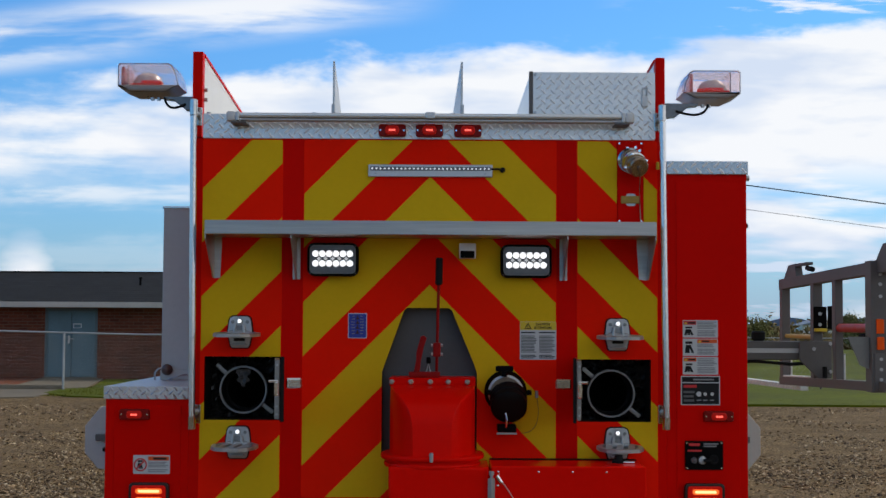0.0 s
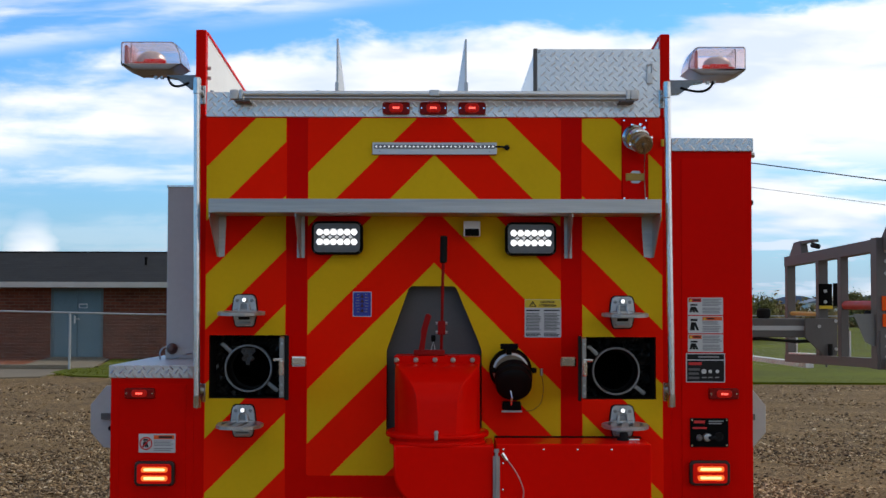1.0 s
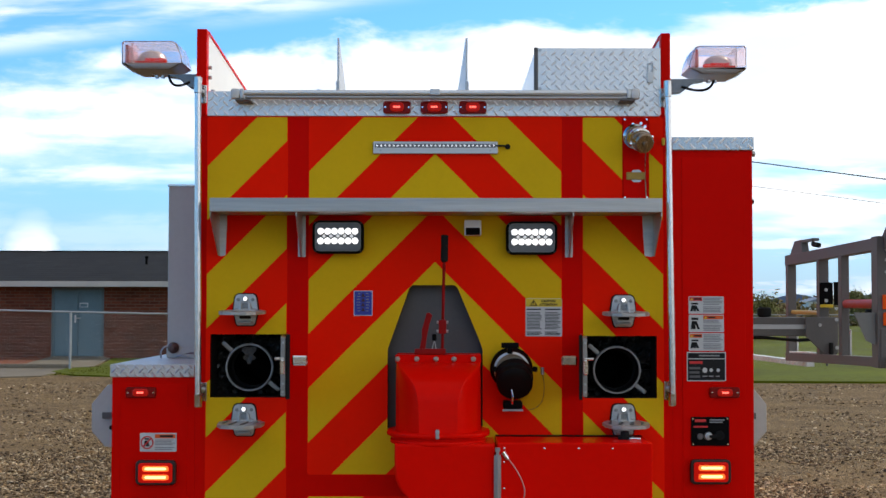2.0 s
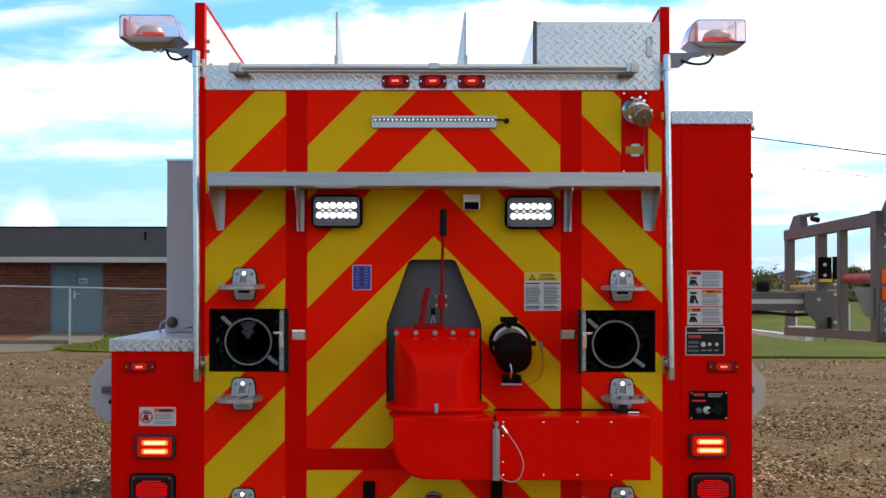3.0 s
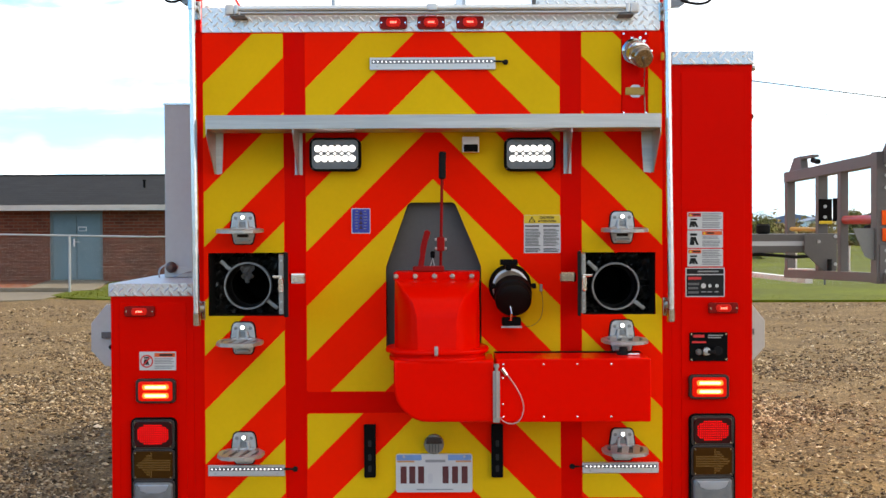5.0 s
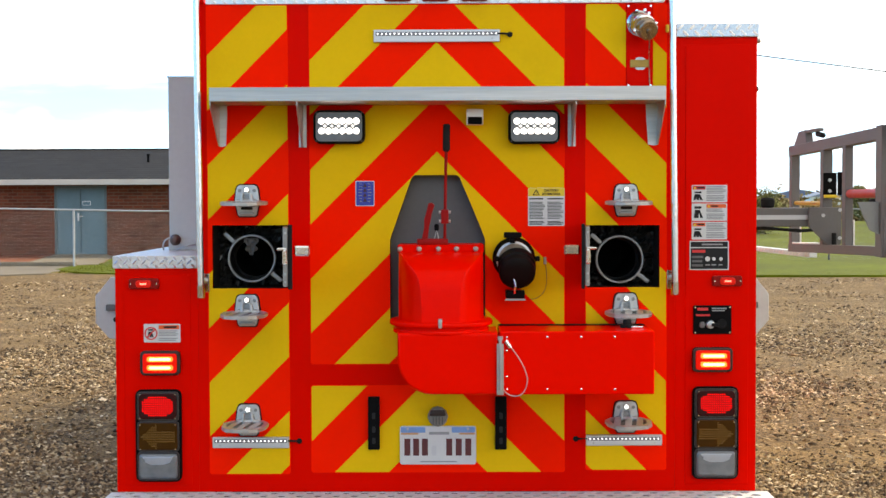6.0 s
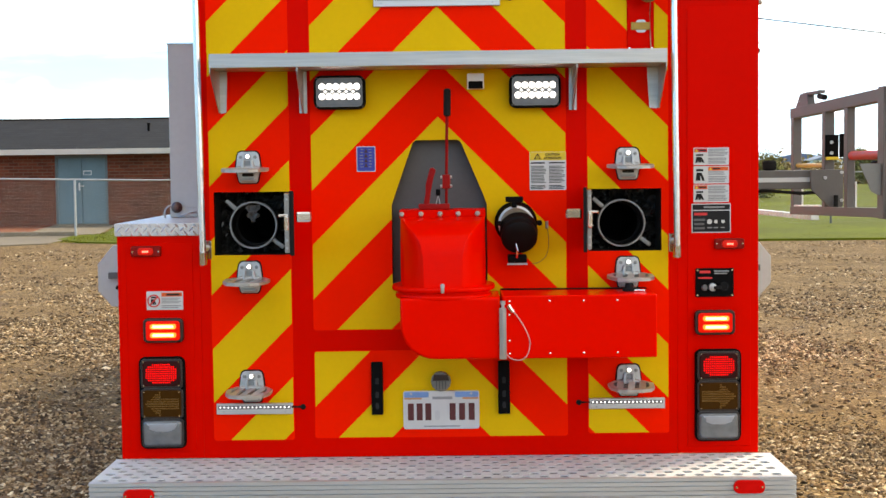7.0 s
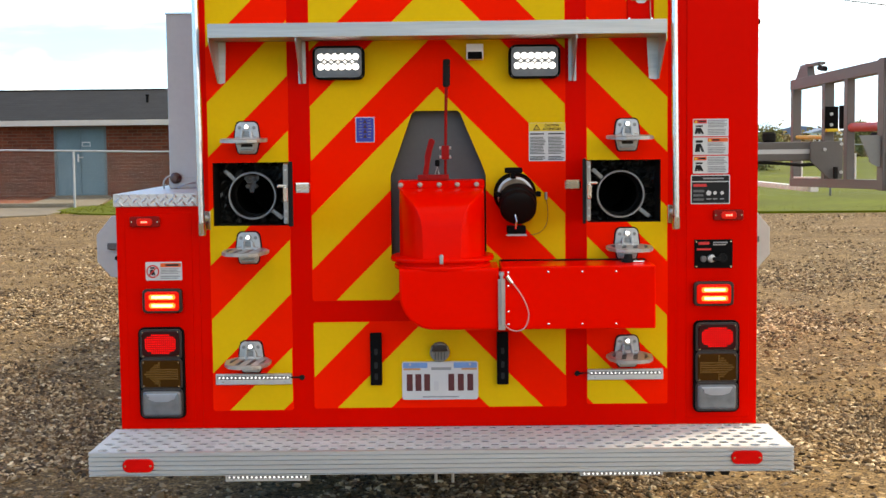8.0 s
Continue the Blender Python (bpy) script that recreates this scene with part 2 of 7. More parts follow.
LED_RED = mat("lit_red_led", (0.2, 0.002, 0.002), 0.3, spec=0.0, emit=((1.0, 0.006, 0.008), 1.15))
LED_MARK = mat("lit_marker_led", (0.6, 0.02, 0.02), 0.3, emit=((1.0, 0.13, 0.09), 4.0))
LENS_GLOW = mat("glowing_red_lens", (0.3, 0.003, 0.002), 0.25, 0, spec=0.15, emit=((1.0, 0.010, 0.002), 0.45))
LED_AMBER = mat("lit_warning_led", (0.6, 0.1, 0.02), 0.3, emit=((1.0, 0.15, 0.02), 2.2))
LED_HOT = mat("lit_warning_core", (0.6, 0.2, 0.05), 0.3, emit=((1.0, 0.55, 0.22), 4.0))
GLOW_RED = mat("lit_red_lens", (0.16, 0.004, 0.003), 0.3, 0, spec=0.15, emit=((1.0, 0.020, 0.008), 0.03))
CORE_RED = mat("lit_red_core", (0.30, 0.006, 0.004), 0.3, 0, spec=0.15, emit=((1.0, 0.020, 0.008), 0.28))
DULL_CHROME = mat("dull_chrome", (0.56, 0.55, 0.53), 0.14, 1.0, 0.2, 30)
SHELF_METAL = mat("brushed_shelf_metal", (0.47, 0.45, 0.42), 0.36, 0.75, 0.24, 3.2, 0.04, 90, stretch=(0.15, 1, 4))
LEVER_RED = mat("dark_lever_red", (0.26, 0.004, 0.003), 0.4, 0, 0.08, 12, spec=0.12)
DULL_PLATE = mat("dull_tread_plate", (0.60, 0.58, 0.55), 0.45, 0.4, 0.12, 6, 0.03, 120)
# right cap's sky reflection is put into a darker, bluish base colour
BLUE_PLATE = mat("sky_tinted_tread_plate", (0.45, 0.50, 0.54), 0.26, 0.75, 0.12, 6, 0.03, 120)
# highlights of the lugs are put into a matte white base colour
BRIGHT_LUG = mat("glint_white_lug", (0.93, 0.93, 0.92), 0.35, 0.0, 0.1, 20)
BRASS = mat("worn_bronze", (0.36, 0.28, 0.20), 0.28, 1.0, 0.2, 25)

# ---- mesh helpers ----


def merge(bm, other):
    me = bpy.data.meshes.new("tmp")
    other.to_mesh(me)
    other.free()
    bm.from_mesh(me)
    bpy.data.meshes.remove(me)
    return bm


def box(x0, x1, y0, y1, z0, z1, r=0.0, seg=2, bm=None):
    b = bmesh.new()
    bmesh.ops.create_cube(b, size=1)
    for v in b.verts:
        v.co = Vector(((x0 + x1) / 2 + v.co.x * (x1 - x0), (y0 + y1) / 2 + v.co.y * (y1 - y0), (z0 + z1) / 2 + v.co.z * (z1 - z0)))
    if r:
        bmesh.ops.bevel(b, geom=list(b.edges), offset=r, segments=seg, profile=0.5, affect="EDGES")
    return merge(bm, b) if bm else b


def prism(poly, a0, a1, axis="y", r=0.0, seg=2, bm=None):
    """A polygon (pairs) pulled along an axis. y: pairs are x, z; x: pairs are y, z; z: pairs are x, y."""
    b = bmesh.new()

    def at(p, a):
        return {"y": (p[0], a, p[1]), "x": (a, p[0], p[1]), "z": (p[0], p[1], a)}[axis]

    lo = [b.verts.new(at(p, a0)) for p in poly]
    hi = [b.verts.new(at(p, a1)) for p in poly]
    b.faces.new(lo)
    b.faces.new(hi[::-1])
    n = len(poly)
    for i in range(n):
        b.faces.new((lo[i], hi[i], hi[(i + 1) % n], lo[(i + 1) % n]))
    bmesh.ops.recalc_face_normals(b, faces=b.faces)
    if r:
        es = [e for e in b.edges if all(v in lo for v in e.verts) or all(v in hi for v in e.verts)]
        bmesh.ops.bevel(b, geom=es, offset=r, segments=seg, profile=0.5, affect="EDGES")
    return merge(bm, b) if bm else b


def rrect(x0, x1, z0, z1, r, n=5):
    pts = []
    for cx, cz, a in ((x1 - r, z1 - r, 0), (x0 + r, z1 - r, 90), (x0 + r, z0 + r, 180), (x1 - r, z0 + r, 270)):
        for i in range(n + 1):
            t = radians(a + 90 * i / n)
            pts.append((cx + r * math.cos(t), cz + r * math.sin(t)))
    return pts


def lathe(profile, seg=32, m=None, bm=None, closed=True):
    """Turn (radius, height) pairs round z, then place by the matrix m."""
    b = bmesh.new()
    rings = []
    for rad, h in profile:
        if rad < 1e-6:
            rings.append([b.verts.new((0, 0, h))])
        else:
            rings.append([b.verts.new((rad * math.cos(math.tau * i / seg), rad * math.sin(math.tau * i / seg), h)) for i in range(seg)])
    for p, q in zip(rings, rings[1:]):
        for i in range(seg):
            j = (i + 1) % seg
            f = [p[i % len(p)], p[j % len(p)], q[j % len(q)], q[i % len(q)]]
            f = list(dict.fromkeys(f))
            if len(f) > 2:
                b.faces.new(f)
    for ring, flip in ((rings[0], True), (rings[-1], False)):
        if closed and len(ring) > 2:
            b.faces.new(ring[::-1] if flip else ring)
    bmesh.ops.recalc_face_normals(b, faces=b.faces)
    if m is not None:
        bmesh.ops.transform(b, matrix=m, verts=b.verts)
    return merge(bm, b) if bm else b


def rod(p, q, r, seg=14, r2=None, bm=None, bev=0.0):
    p, q = Vector(p), Vector(q)
    d = q - p
    m = Matrix.Translation(p) @ d.to_track_quat("Z", "Y").to_matrix().to_4x4()
    h, r2 = d.length, r if r2 is None else r2
    prof = [(r, 0), (r2, h)] if not bev else [(r - bev, 0), (r, bev), (r2, h - bev), (r2 - bev, h)]
    return lathe(prof, seg, m, bm)


def sweep(pts, r, seg=8, bm=None):
    b = bmesh.new()
    pts = [Vector(p) for p in pts]
    rings = []
    for i, p in enumerate(pts):
        d = (pts[min(i + 1, len(pts) - 1)] - pts[max(i - 1, 0)]).normalized()
        q = d.to_track_quat("Z", "Y").to_matrix()
        rings.append([b.verts.new(p + q @ Vector((r * math.cos(math.tau * k / seg), r * math.sin(math.tau * k / seg), 0))) for k in range(seg)])
    for u, v in zip(rings, rings[1:]):
        # pair each ring with the nearest start of the next, so the skin does not twist
        s = min(range(seg), key=lambda k: (v[k].co - u[0].co).length)
        for k in range(seg):
            b.faces.new((u[k], u[(k + 1) % seg], v[(k + 1 + s) % seg], v[(k + s) % seg]))
    b.faces.new(rings[0])
    b.faces.new(rings[-1])
    bmesh.ops.recalc_face_normals(b, faces=b.faces)
    return merge(bm, b) if bm else b


def arc(p, c, q, n=12):
    """A smooth bow from p over the control point c to q."""
    p, c, q = Vector(p), Vector(c), Vector(q)
    return [p * (1 - t) ** 2 + c * 2 * t * (1 - t) + q * t * t for t in (i / n for i in range(n + 1))]


def mesh_of(name, bm, material, smooth=True):
    me = bpy.data.meshes.new(name)
    bm.to_mesh(me)
    bm.free()
    if material:
        me.materials.append(material)
    if smooth:
        me.shade_smooth()
        me.set_sharp_from_angle(angle=radians(32))
    return me


def crisp(ob):
    """Weigh normals by face area, so that flat faces stay flat between rounded edges."""
    m = ob.modifiers.new("weighted_normals", "WEIGHTED_NORMAL")
    m.keep_sharp, m.weight = True, 100
    return ob


def part(name, bm, material, parent, label="", loc=None, smooth=True):
    """One mesh object under a thing or a part; bm may be a mesh that is shared."""
    me = bm if isinstance(bm, bpy.types.Mesh) else mesh_of(name, bm, material, smooth)
    ob = new(name, me)
    if smooth and me is not bm and len(me.polygons) <= 150:
        crisp(ob)
    ob.parent = parent
    if loc is not None:
        ob.location = loc
    return tagged(ob, label)


def thing(name, label, category, bm=None, material=None, group="", kind="", loc=None):
    ob = new(name, mesh_of(name, bm, material) if bm is not None else None)
    if loc is not None:
        ob.location = loc
    return tagged(ob, label, category, group, kind)


def clip(poly, a, b, c):
    """The part of a polygon where a*x + b*z <= c."""
    out = []
    for p, q in zip(poly, poly[1:] + poly[:1]):
        dp, dq = a * p[0] + b * p[1] - c, a * q[0] + b * q[1] - c
        if dp <= 0:
            out.append(p)
        if (dp < 0 < dq) or (dq < 0 < dp):
            t = dp / (dp - dq)
            out.append((p[0] + t * (q[0] - p[0]), p[1] + t * (q[1] - p[1])))
    return out


# ---- ground ----


def stones_material(name, dirt, stone, grey):
    """Packed gravel: cells of stone in brown dirt, grey patches, small relief."""
    m = bpy.data.materials.new(name)
    m.use_nodes = True
    nt = m.node_tree
    N, L = nt.nodes.new, nt.links.new
    b = nt.nodes["Principled BSDF"]
    b.inputs["Roughness"].default_value = 0.95
    b.inputs["Specular IOR Level"].default_value = 0.15
    co = N("ShaderNodeTexCoord")
    v = N("ShaderNodeTexVoronoi")
    v.inputs["Scale"].default_value = 38
    L(co.outputs["Object"], v.inputs[0])
    sep = N("ShaderNodeSeparateColor")
    L(v.outputs["Color"], sep.inputs[0])
    r1 = N("ShaderNodeValToRGB")
    e = r1.color_ramp.elements
    e[0].position, e[0].color = 0.0, (*[c * 0.42 for c in dirt], 1)
    e[1].position, e[1].color = 1.0, (*stone, 1)
    for at, c in ((0.45, dirt), (0.72, grey), (0.88, [c * 1.3 for c in dirt])):
        q = e.new(at)
        q.color = (*c, 1)
    L(sep.outputs[0], r1.inputs[0])
    big = N("ShaderNodeTexNoise")
    big.inputs["Scale"].default_value, big.inputs["Detail"].default_value = 0.45, 8
    L(co.outputs["Object"], big.inputs[0])
    # fine grit over the larger stones
    grit = N("ShaderNodeTexVoronoi")
    grit.inputs["Scale"].default_value = 95
    L(co.outputs["Object"], grit.inputs[0])
    gs, gr = N("ShaderNodeSeparateColor"), N("ShaderNodeMapRange")
    L(grit.outputs["Color"], gs.inputs[0])
    gr.inputs["To Min"].default_value, gr.inputs["To Max"].default_value = 0.35, 1.75
    L(gs.outputs[0], gr.inputs[0])
    r2 = N("ShaderNodeValToRGB")
    r2.color_ramp.elements[0].position, r2.color_ramp.elements[1].position = 0.42, 0.58
    L(big.outputs[0], r2.inputs[0])
    fine = N("ShaderNodeTexNoise")
    fine.inputs["Scale"].default_value, fine.inputs["Detail"].default_value = 7.0, 8
    L(co.outputs["Object"], fine.inputs[0])
    soil = N("ShaderNodeValToRGB")
    soil.color_ramp.elements[0].color = (*[c * 0.55 for c in dirt], 1)
    soil.color_ramp.elements[1].color = (*[c * 1.25 for c in dirt], 1)
    soil.color_ramp.elements[0].position, soil.color_ramp.elements[1].position = 0.32, 0.68
    L(fine.outputs[0], soil.inputs[0])
    mx = N("ShaderNodeMix")
    mx.data_type = "RGBA"
    rr = N("ShaderNodeMapRange")
    rr.inputs["To Min"].default_value, rr.inputs["To Max"].default_value = 0.25, 0.8
    L(r2.outputs[0], rr.inputs[0])
    L(rr.outputs[0], mx.inputs["Factor"])
    L(soil.outputs[0], mx.inputs[6])
    L(r1.outputs[0], mx.inputs[7])
    # wheel-worn streaks and damp patches, metres wide
    mid = N("ShaderNodeTexNoise")
    mid.inputs["Scale"].default_value, mid.inputs["Detail"].default_value = 1.3, 9
    mid.inputs["Roughness"].default_value = 0.65
    smp = N("ShaderNodeMapping")
    smp.inputs["Scale"].default_value = (0.8, 1.0, 1)
    smp.inputs["Rotation"].default_value = (0, 0, radians(12))
    L(co.outputs["Object"], smp.inputs[0])
    L(smp.outputs[0], mid.inputs[0])
    rg = N("ShaderNodeMapRange")
    rg.inputs["From Min"].default_value, rg.inputs["From Max"].default_value = 0.3, 0.7
    rg.inputs["To Min"].default_value, rg.inputs["To Max"].default_value = 0.66, 1.30
    L(mid.outputs[0], rg.inputs[0])
    hs = N("ShaderNodeHueSaturation")
    L(rg.outputs[0], hs.inputs["Value"])
    L(mx.outputs[2], hs.inputs["Color"])
    h2 = N("ShaderNodeHueSaturation")
    L(gr.outputs[0], h2.inputs["Value"])
    L(hs.outputs[0], h2.inputs["Color"])
    L(h2.outputs[0], b.inputs["Base Color"])
    bp = N("ShaderNodeBump")
    bp.inputs["Strength"].default_value, bp.inputs["Distance"].default_value = 1.0, 0.025
    L(sep.outputs[1], bp.inputs["Height"])
    bp2 = N("ShaderNodeBump")
    bp2.inputs["Strength"].default_value, bp2.inputs["Distance"].default_value = 0.35, 0.03
    L(fine.outputs[0], bp2.inputs["Height"])
    L(bp.outputs[0], bp2.inputs["Normal"])
    L(bp2.outputs[0], b.inputs["Normal"])
    return m


GRAVEL = stones_material("gravel_ground", (0.190, 0.122, 0.050), (0.50, 0.375, 0.21), (0.085, 0.066, 0.044))
GRASS = mat("grass", (0.094, 0.112, 0.004), 0.95, 0, 0.45, 0.25, 0.8, 12, spec=0.1)
BLADE = mat("grass_blade", (0.125, 0.130, 0.014), 0.8, 0, 0.2, 3, spec=0.1, island=0.35)
CONCRETE = mat("concrete", (0.185, 0.158, 0.115), 0.9, 0, 0.2, 1.2, 0.3, 40, spec=0.2)


def loose_stone():
    """Dry stones of many colours, each its own, with a mottled skin."""
    m = bpy.data.materials.new("loose_stone")
    m.use_nodes = True
    nt = m.node_tree
    N, L = nt.nodes.new, nt.links.new
    b = nt.nodes["Principled BSDF"]
    b.inputs["Roughness"].default_value = 0.85
    b.inputs["Specular IOR Level"].default_value = 0.2
    ramp = N("ShaderNodeValToRGB")
    e = ramp.color_ramp.elements
    e[0].color, e[1].color = (0.042, 0.029, 0.017, 1), (0.90, 0.74, 0.48, 1)
    for at, c in ((0.20, (0.115, 0.073, 0.034)), (0.40, (0.210, 0.122, 0.045)), (0.55, (0.205, 0.152, 0.096)), (0.70, (0.39, 0.235, 0.092)), (0.82, (0.42, 0.32, 0.195)), (0.93, (0.62, 0.44, 0.215))):
        e.new(at).color = (*c, 1)
    L(N("ShaderNodeNewGeometry").outputs["Random Per Island"], ramp.inputs[0])
    co, n = N("ShaderNodeTexCoord"), N("ShaderNodeTexNoise")
    n.inputs["Scale"].default_value, n.inputs["Detail"].default_value = 90, 6
    L(co.outputs["Object"], n.inputs[0])
    # damp and dusty patches, metres wide
    wide = N("ShaderNodeTexNoise")
    wide.inputs["Scale"].default_value, wide.inputs["Detail"].default_value, wide.inputs["Roughness"].default_value = 0.9, 7, 0.6
    L(co.outputs["Object"], wide.inputs[0])
    patch, both = N("ShaderNodeMapRange"), N("ShaderNodeMath")
    patch.inputs["From Min"].default_value, patch.inputs["From Max"].default_value = 0.32, 0.68
    patch.inputs["To Min"].default_value, patch.inputs["To Max"].default_value = 0.62, 1.28
    L(wide.outputs[0], patch.inputs[0])
    both.operation = "MULTIPLY"
    rg, hs = N("ShaderNodeMapRange"), N("ShaderNodeHueSaturation")
    rg.inputs["To Min"].default_value, rg.inputs["To Max"].default_value = 0.58, 1.22
    hs.inputs["Saturation"].default_value = 0.92
    L(n.outputs[0], rg.inputs[0])
    L(rg.outputs[0], both.inputs[0])
    L(patch.outputs[0], both.inputs[1])
    L(both.outputs[0], hs.inputs["Value"])
    L(ramp.outputs[0], hs.inputs["Color"])
    L(hs.outputs[0], b.inputs["Base Color"])
    bp = N("ShaderNodeBump")
    bp.inputs["Strength"].default_value, bp.inputs["Distance"].default_value = 0.4, 0.004
    L(n.outputs[0], bp.inputs["Height"])
    L(bp.outputs[0], b.inputs["Normal"])
    return m


STONE = loose_stone()


def heave(x, y):
    """The yard's gentle lumps, dying out far away and under the truck."""
    n = noise.noise(Vector((x * 0.30, y * 0.30, 0.0))) * 0.022 + noise.noise(Vector((x * 1.3, y * 1.3, 5.0))) * 0.006
    return n * max(0.0, 1 - (math.hypot(x, y - 10) / 26) ** 2)


b = bmesh.new()
xs = [-2500, -600, -120, -40] + [-26 + 0.5 * i for i in range(105)] + [40, 120, 600, 2500]
ys = [-2500, -600, -120, -40] + [-16 + 0.5 * i for i in range(105)] + [50, 120, 600, 2500]
grid = [[b.verts.new((x, y, heave(x, y) if abs(x) < 27 and -17 < y < 37 else 0.0)) for x in xs] for y in ys]
for r0, r1 in zip(grid, grid[1:]):
    for i in range(len(xs) - 1):
        b.faces.new((r0[i], r0[i + 1], r1[i + 1], r1[i]))
tagged(new("ground", mesh_of("ground", b, GRAVEL)), "brown gravel yard of packed stone and dirt", "ground", kind="structure")

# the field beyond the yard, with an uneven edge
rng = random.Random(4)
edge = [(3.0 + 2.0 * i, 25.6 + rng.uniform(-0.35, 0.35) + 0.02 * i) for i in range(60)]
tagged(new("grass_field", mesh_of("grass_field", prism(edge + [(900, 27), (900, 1200), (-700, 1200), (-700, 60), (3, 60)], -0.3, 0.05, "z"), GRASS)),
       "mown green grass field beyond the gravel yard", "grass", kind="structure")
verge = [(-10.0, 31.7), (-9.9, 29.4), (-9.0, 28.0), (-7.6, 27.3), (-4, 27.0), (-2, 28), (-2, 37.9), (-10.4, 37.9), (-9.4, 32.0)]
tagged(new("grass_verge", mesh_of("grass_verge", prism(verge, -0.2, 0.035, "z"), GRASS)), "patch of rough grass by the building's wall", "grass", kind="structure")
rng = random.Random(6)
worn = [(-40, 24.4)] + [(-24 + 1.2 * i, 24.6 + rng.uniform(-0.5, 0.5) + (0.0 if i < 9 else (i - 9) * 0.9)) for i in range(13)]
tagged(new("concrete_apron", mesh_of("concrete_apron", prism(worn + [(-9.7, 29.6), (-10.05, 31.2), (-40, 31.2)], -0.2, 0.03, "z"), CONCRETE)),
       "pale worn concrete apron in front of the building", "pavement", kind="structure")
tagged(new("door_path", mesh_of("door_path", prism([(-12.45, 37.95), (-10.5, 37.95), (-9.5, 32.0), (-10.0, 31.42), (-11.5, 31.42)], -0.2, 0.045, "z"), CONCRETE)),
       "pale concrete path to the double door", "path", kind="structure")
tagged(new("clay_bed", mesh_of("clay_bed", prism([(-40, 31.42), (-11.55, 31.42), (-12.5, 37.95), (-40, 37.95)], -0.2, 0.04, "z"), mat("red_clay", (0.20, 0.075, 0.042), 0.95, 0, 0.3, 1.5, 0.4, 30, spec=0.1))),
       "strip of bare red clay along the brick wall", "ground", kind="structure")
tagged(new("kerb", mesh_of("kerb", box(-40, -9.9, 31.2, 31.4, 0, 0.14, 0.02), CONCRETE)), "low concrete kerb under the fence", "kerb", kind="structure")


def blades(name, label, spots, high, parent=None):
    """Many grass blades in one mesh."""
    r = random.Random(9)
    vs, fs = [], []
    for x0, x1, y0, y1, n in spots:
        for _ in range(n):
            x, y, h, a = r.uniform(x0, x1), r.uniform(y0, y1), high * r.uniform(0.4, 1.3), r.uniform(0, math.tau)
            w, k = 0.012 + 0.012 * r.random(), len(vs)
            dx, dy = math.cos(a) * w, math.sin(a) * w
            lx, ly = r.uniform(-0.5, 0.5) * h, r.uniform(-0.5, 0.5) * h
            vs += [(x - dx, y - dy, 0.02), (x + dx, y + dy, 0.02), (x + lx, y + ly, h)]
            fs.append((k, k + 1, k + 2))
    me = bpy.data.meshes.new(name)
    me.from_pydata(vs, [], fs)
    me.materials.append(BLADE)
    return tagged(new(name, me), label, "grass", kind="stuff")


blades("grass_blades", "green grass blades at the edge of the field", [(3, 22, 25.75, 27.5, 9000), (3, 30, 27.5, 34, 5000), (-9.6, -4, 27.9, 33, 8000), (-9.3, -7, 33, 37.8, 2500)], 0.05)


def stone_mesh(me, spots, base, tri, r, flat):
    """Angular stones of the given places and radii as one mesh; returns nothing."""
    n, k = len(spots), len(base)
    v = base[None] * r.uniform(0.55, 1.2, (n, k, 1))
    v = v * r.uniform(0.62, 1.35, (n, 1, 3)) * np.array([1.15, 1.15, flat])
    a = r.uniform(0, math.tau, n)
    c, s = np.cos(a)[:, None], np.sin(a)[:, None]
    tx, ty = r.uniform(-0.35, 0.35, (n, 1)), r.uniform(-0.35, 0.35, (n, 1))
    x, y = v[..., 0] * c - v[..., 1] * s, v[..., 0] * s + v[..., 1] * c
    z = v[..., 2] + x * tx + y * ty
    lift = np.array([heave(p[0], p[1]) for p in spots])[:, None]
    big = spots[:, 2:3]
    v = np.stack([x * big + spots[:, 0:1], y * big + spots[:, 1:2], z * big + big * 0.22 + lift], 2).reshape(-1, 3)
    f = (tri[None] + (np.arange(n) * k)[:, None, None]).reshape(-1, 3)
    me.vertices.add(len(v))
    me.vertices.foreach_set("co", v.astype(np.float32).ravel())
    me.loops.add(len(f) * 3)
    me.loops.foreach_set("vertex_index", f.astype(np.int32).ravel())
    me.polygons.add(len(f))
    me.polygons.foreach_set("loop_start", np.arange(0, len(f) * 3, 3, dtype=np.int32))
    me.update(calc_edges=True)
    me.shade_flat()
    me.materials.append(STONE)


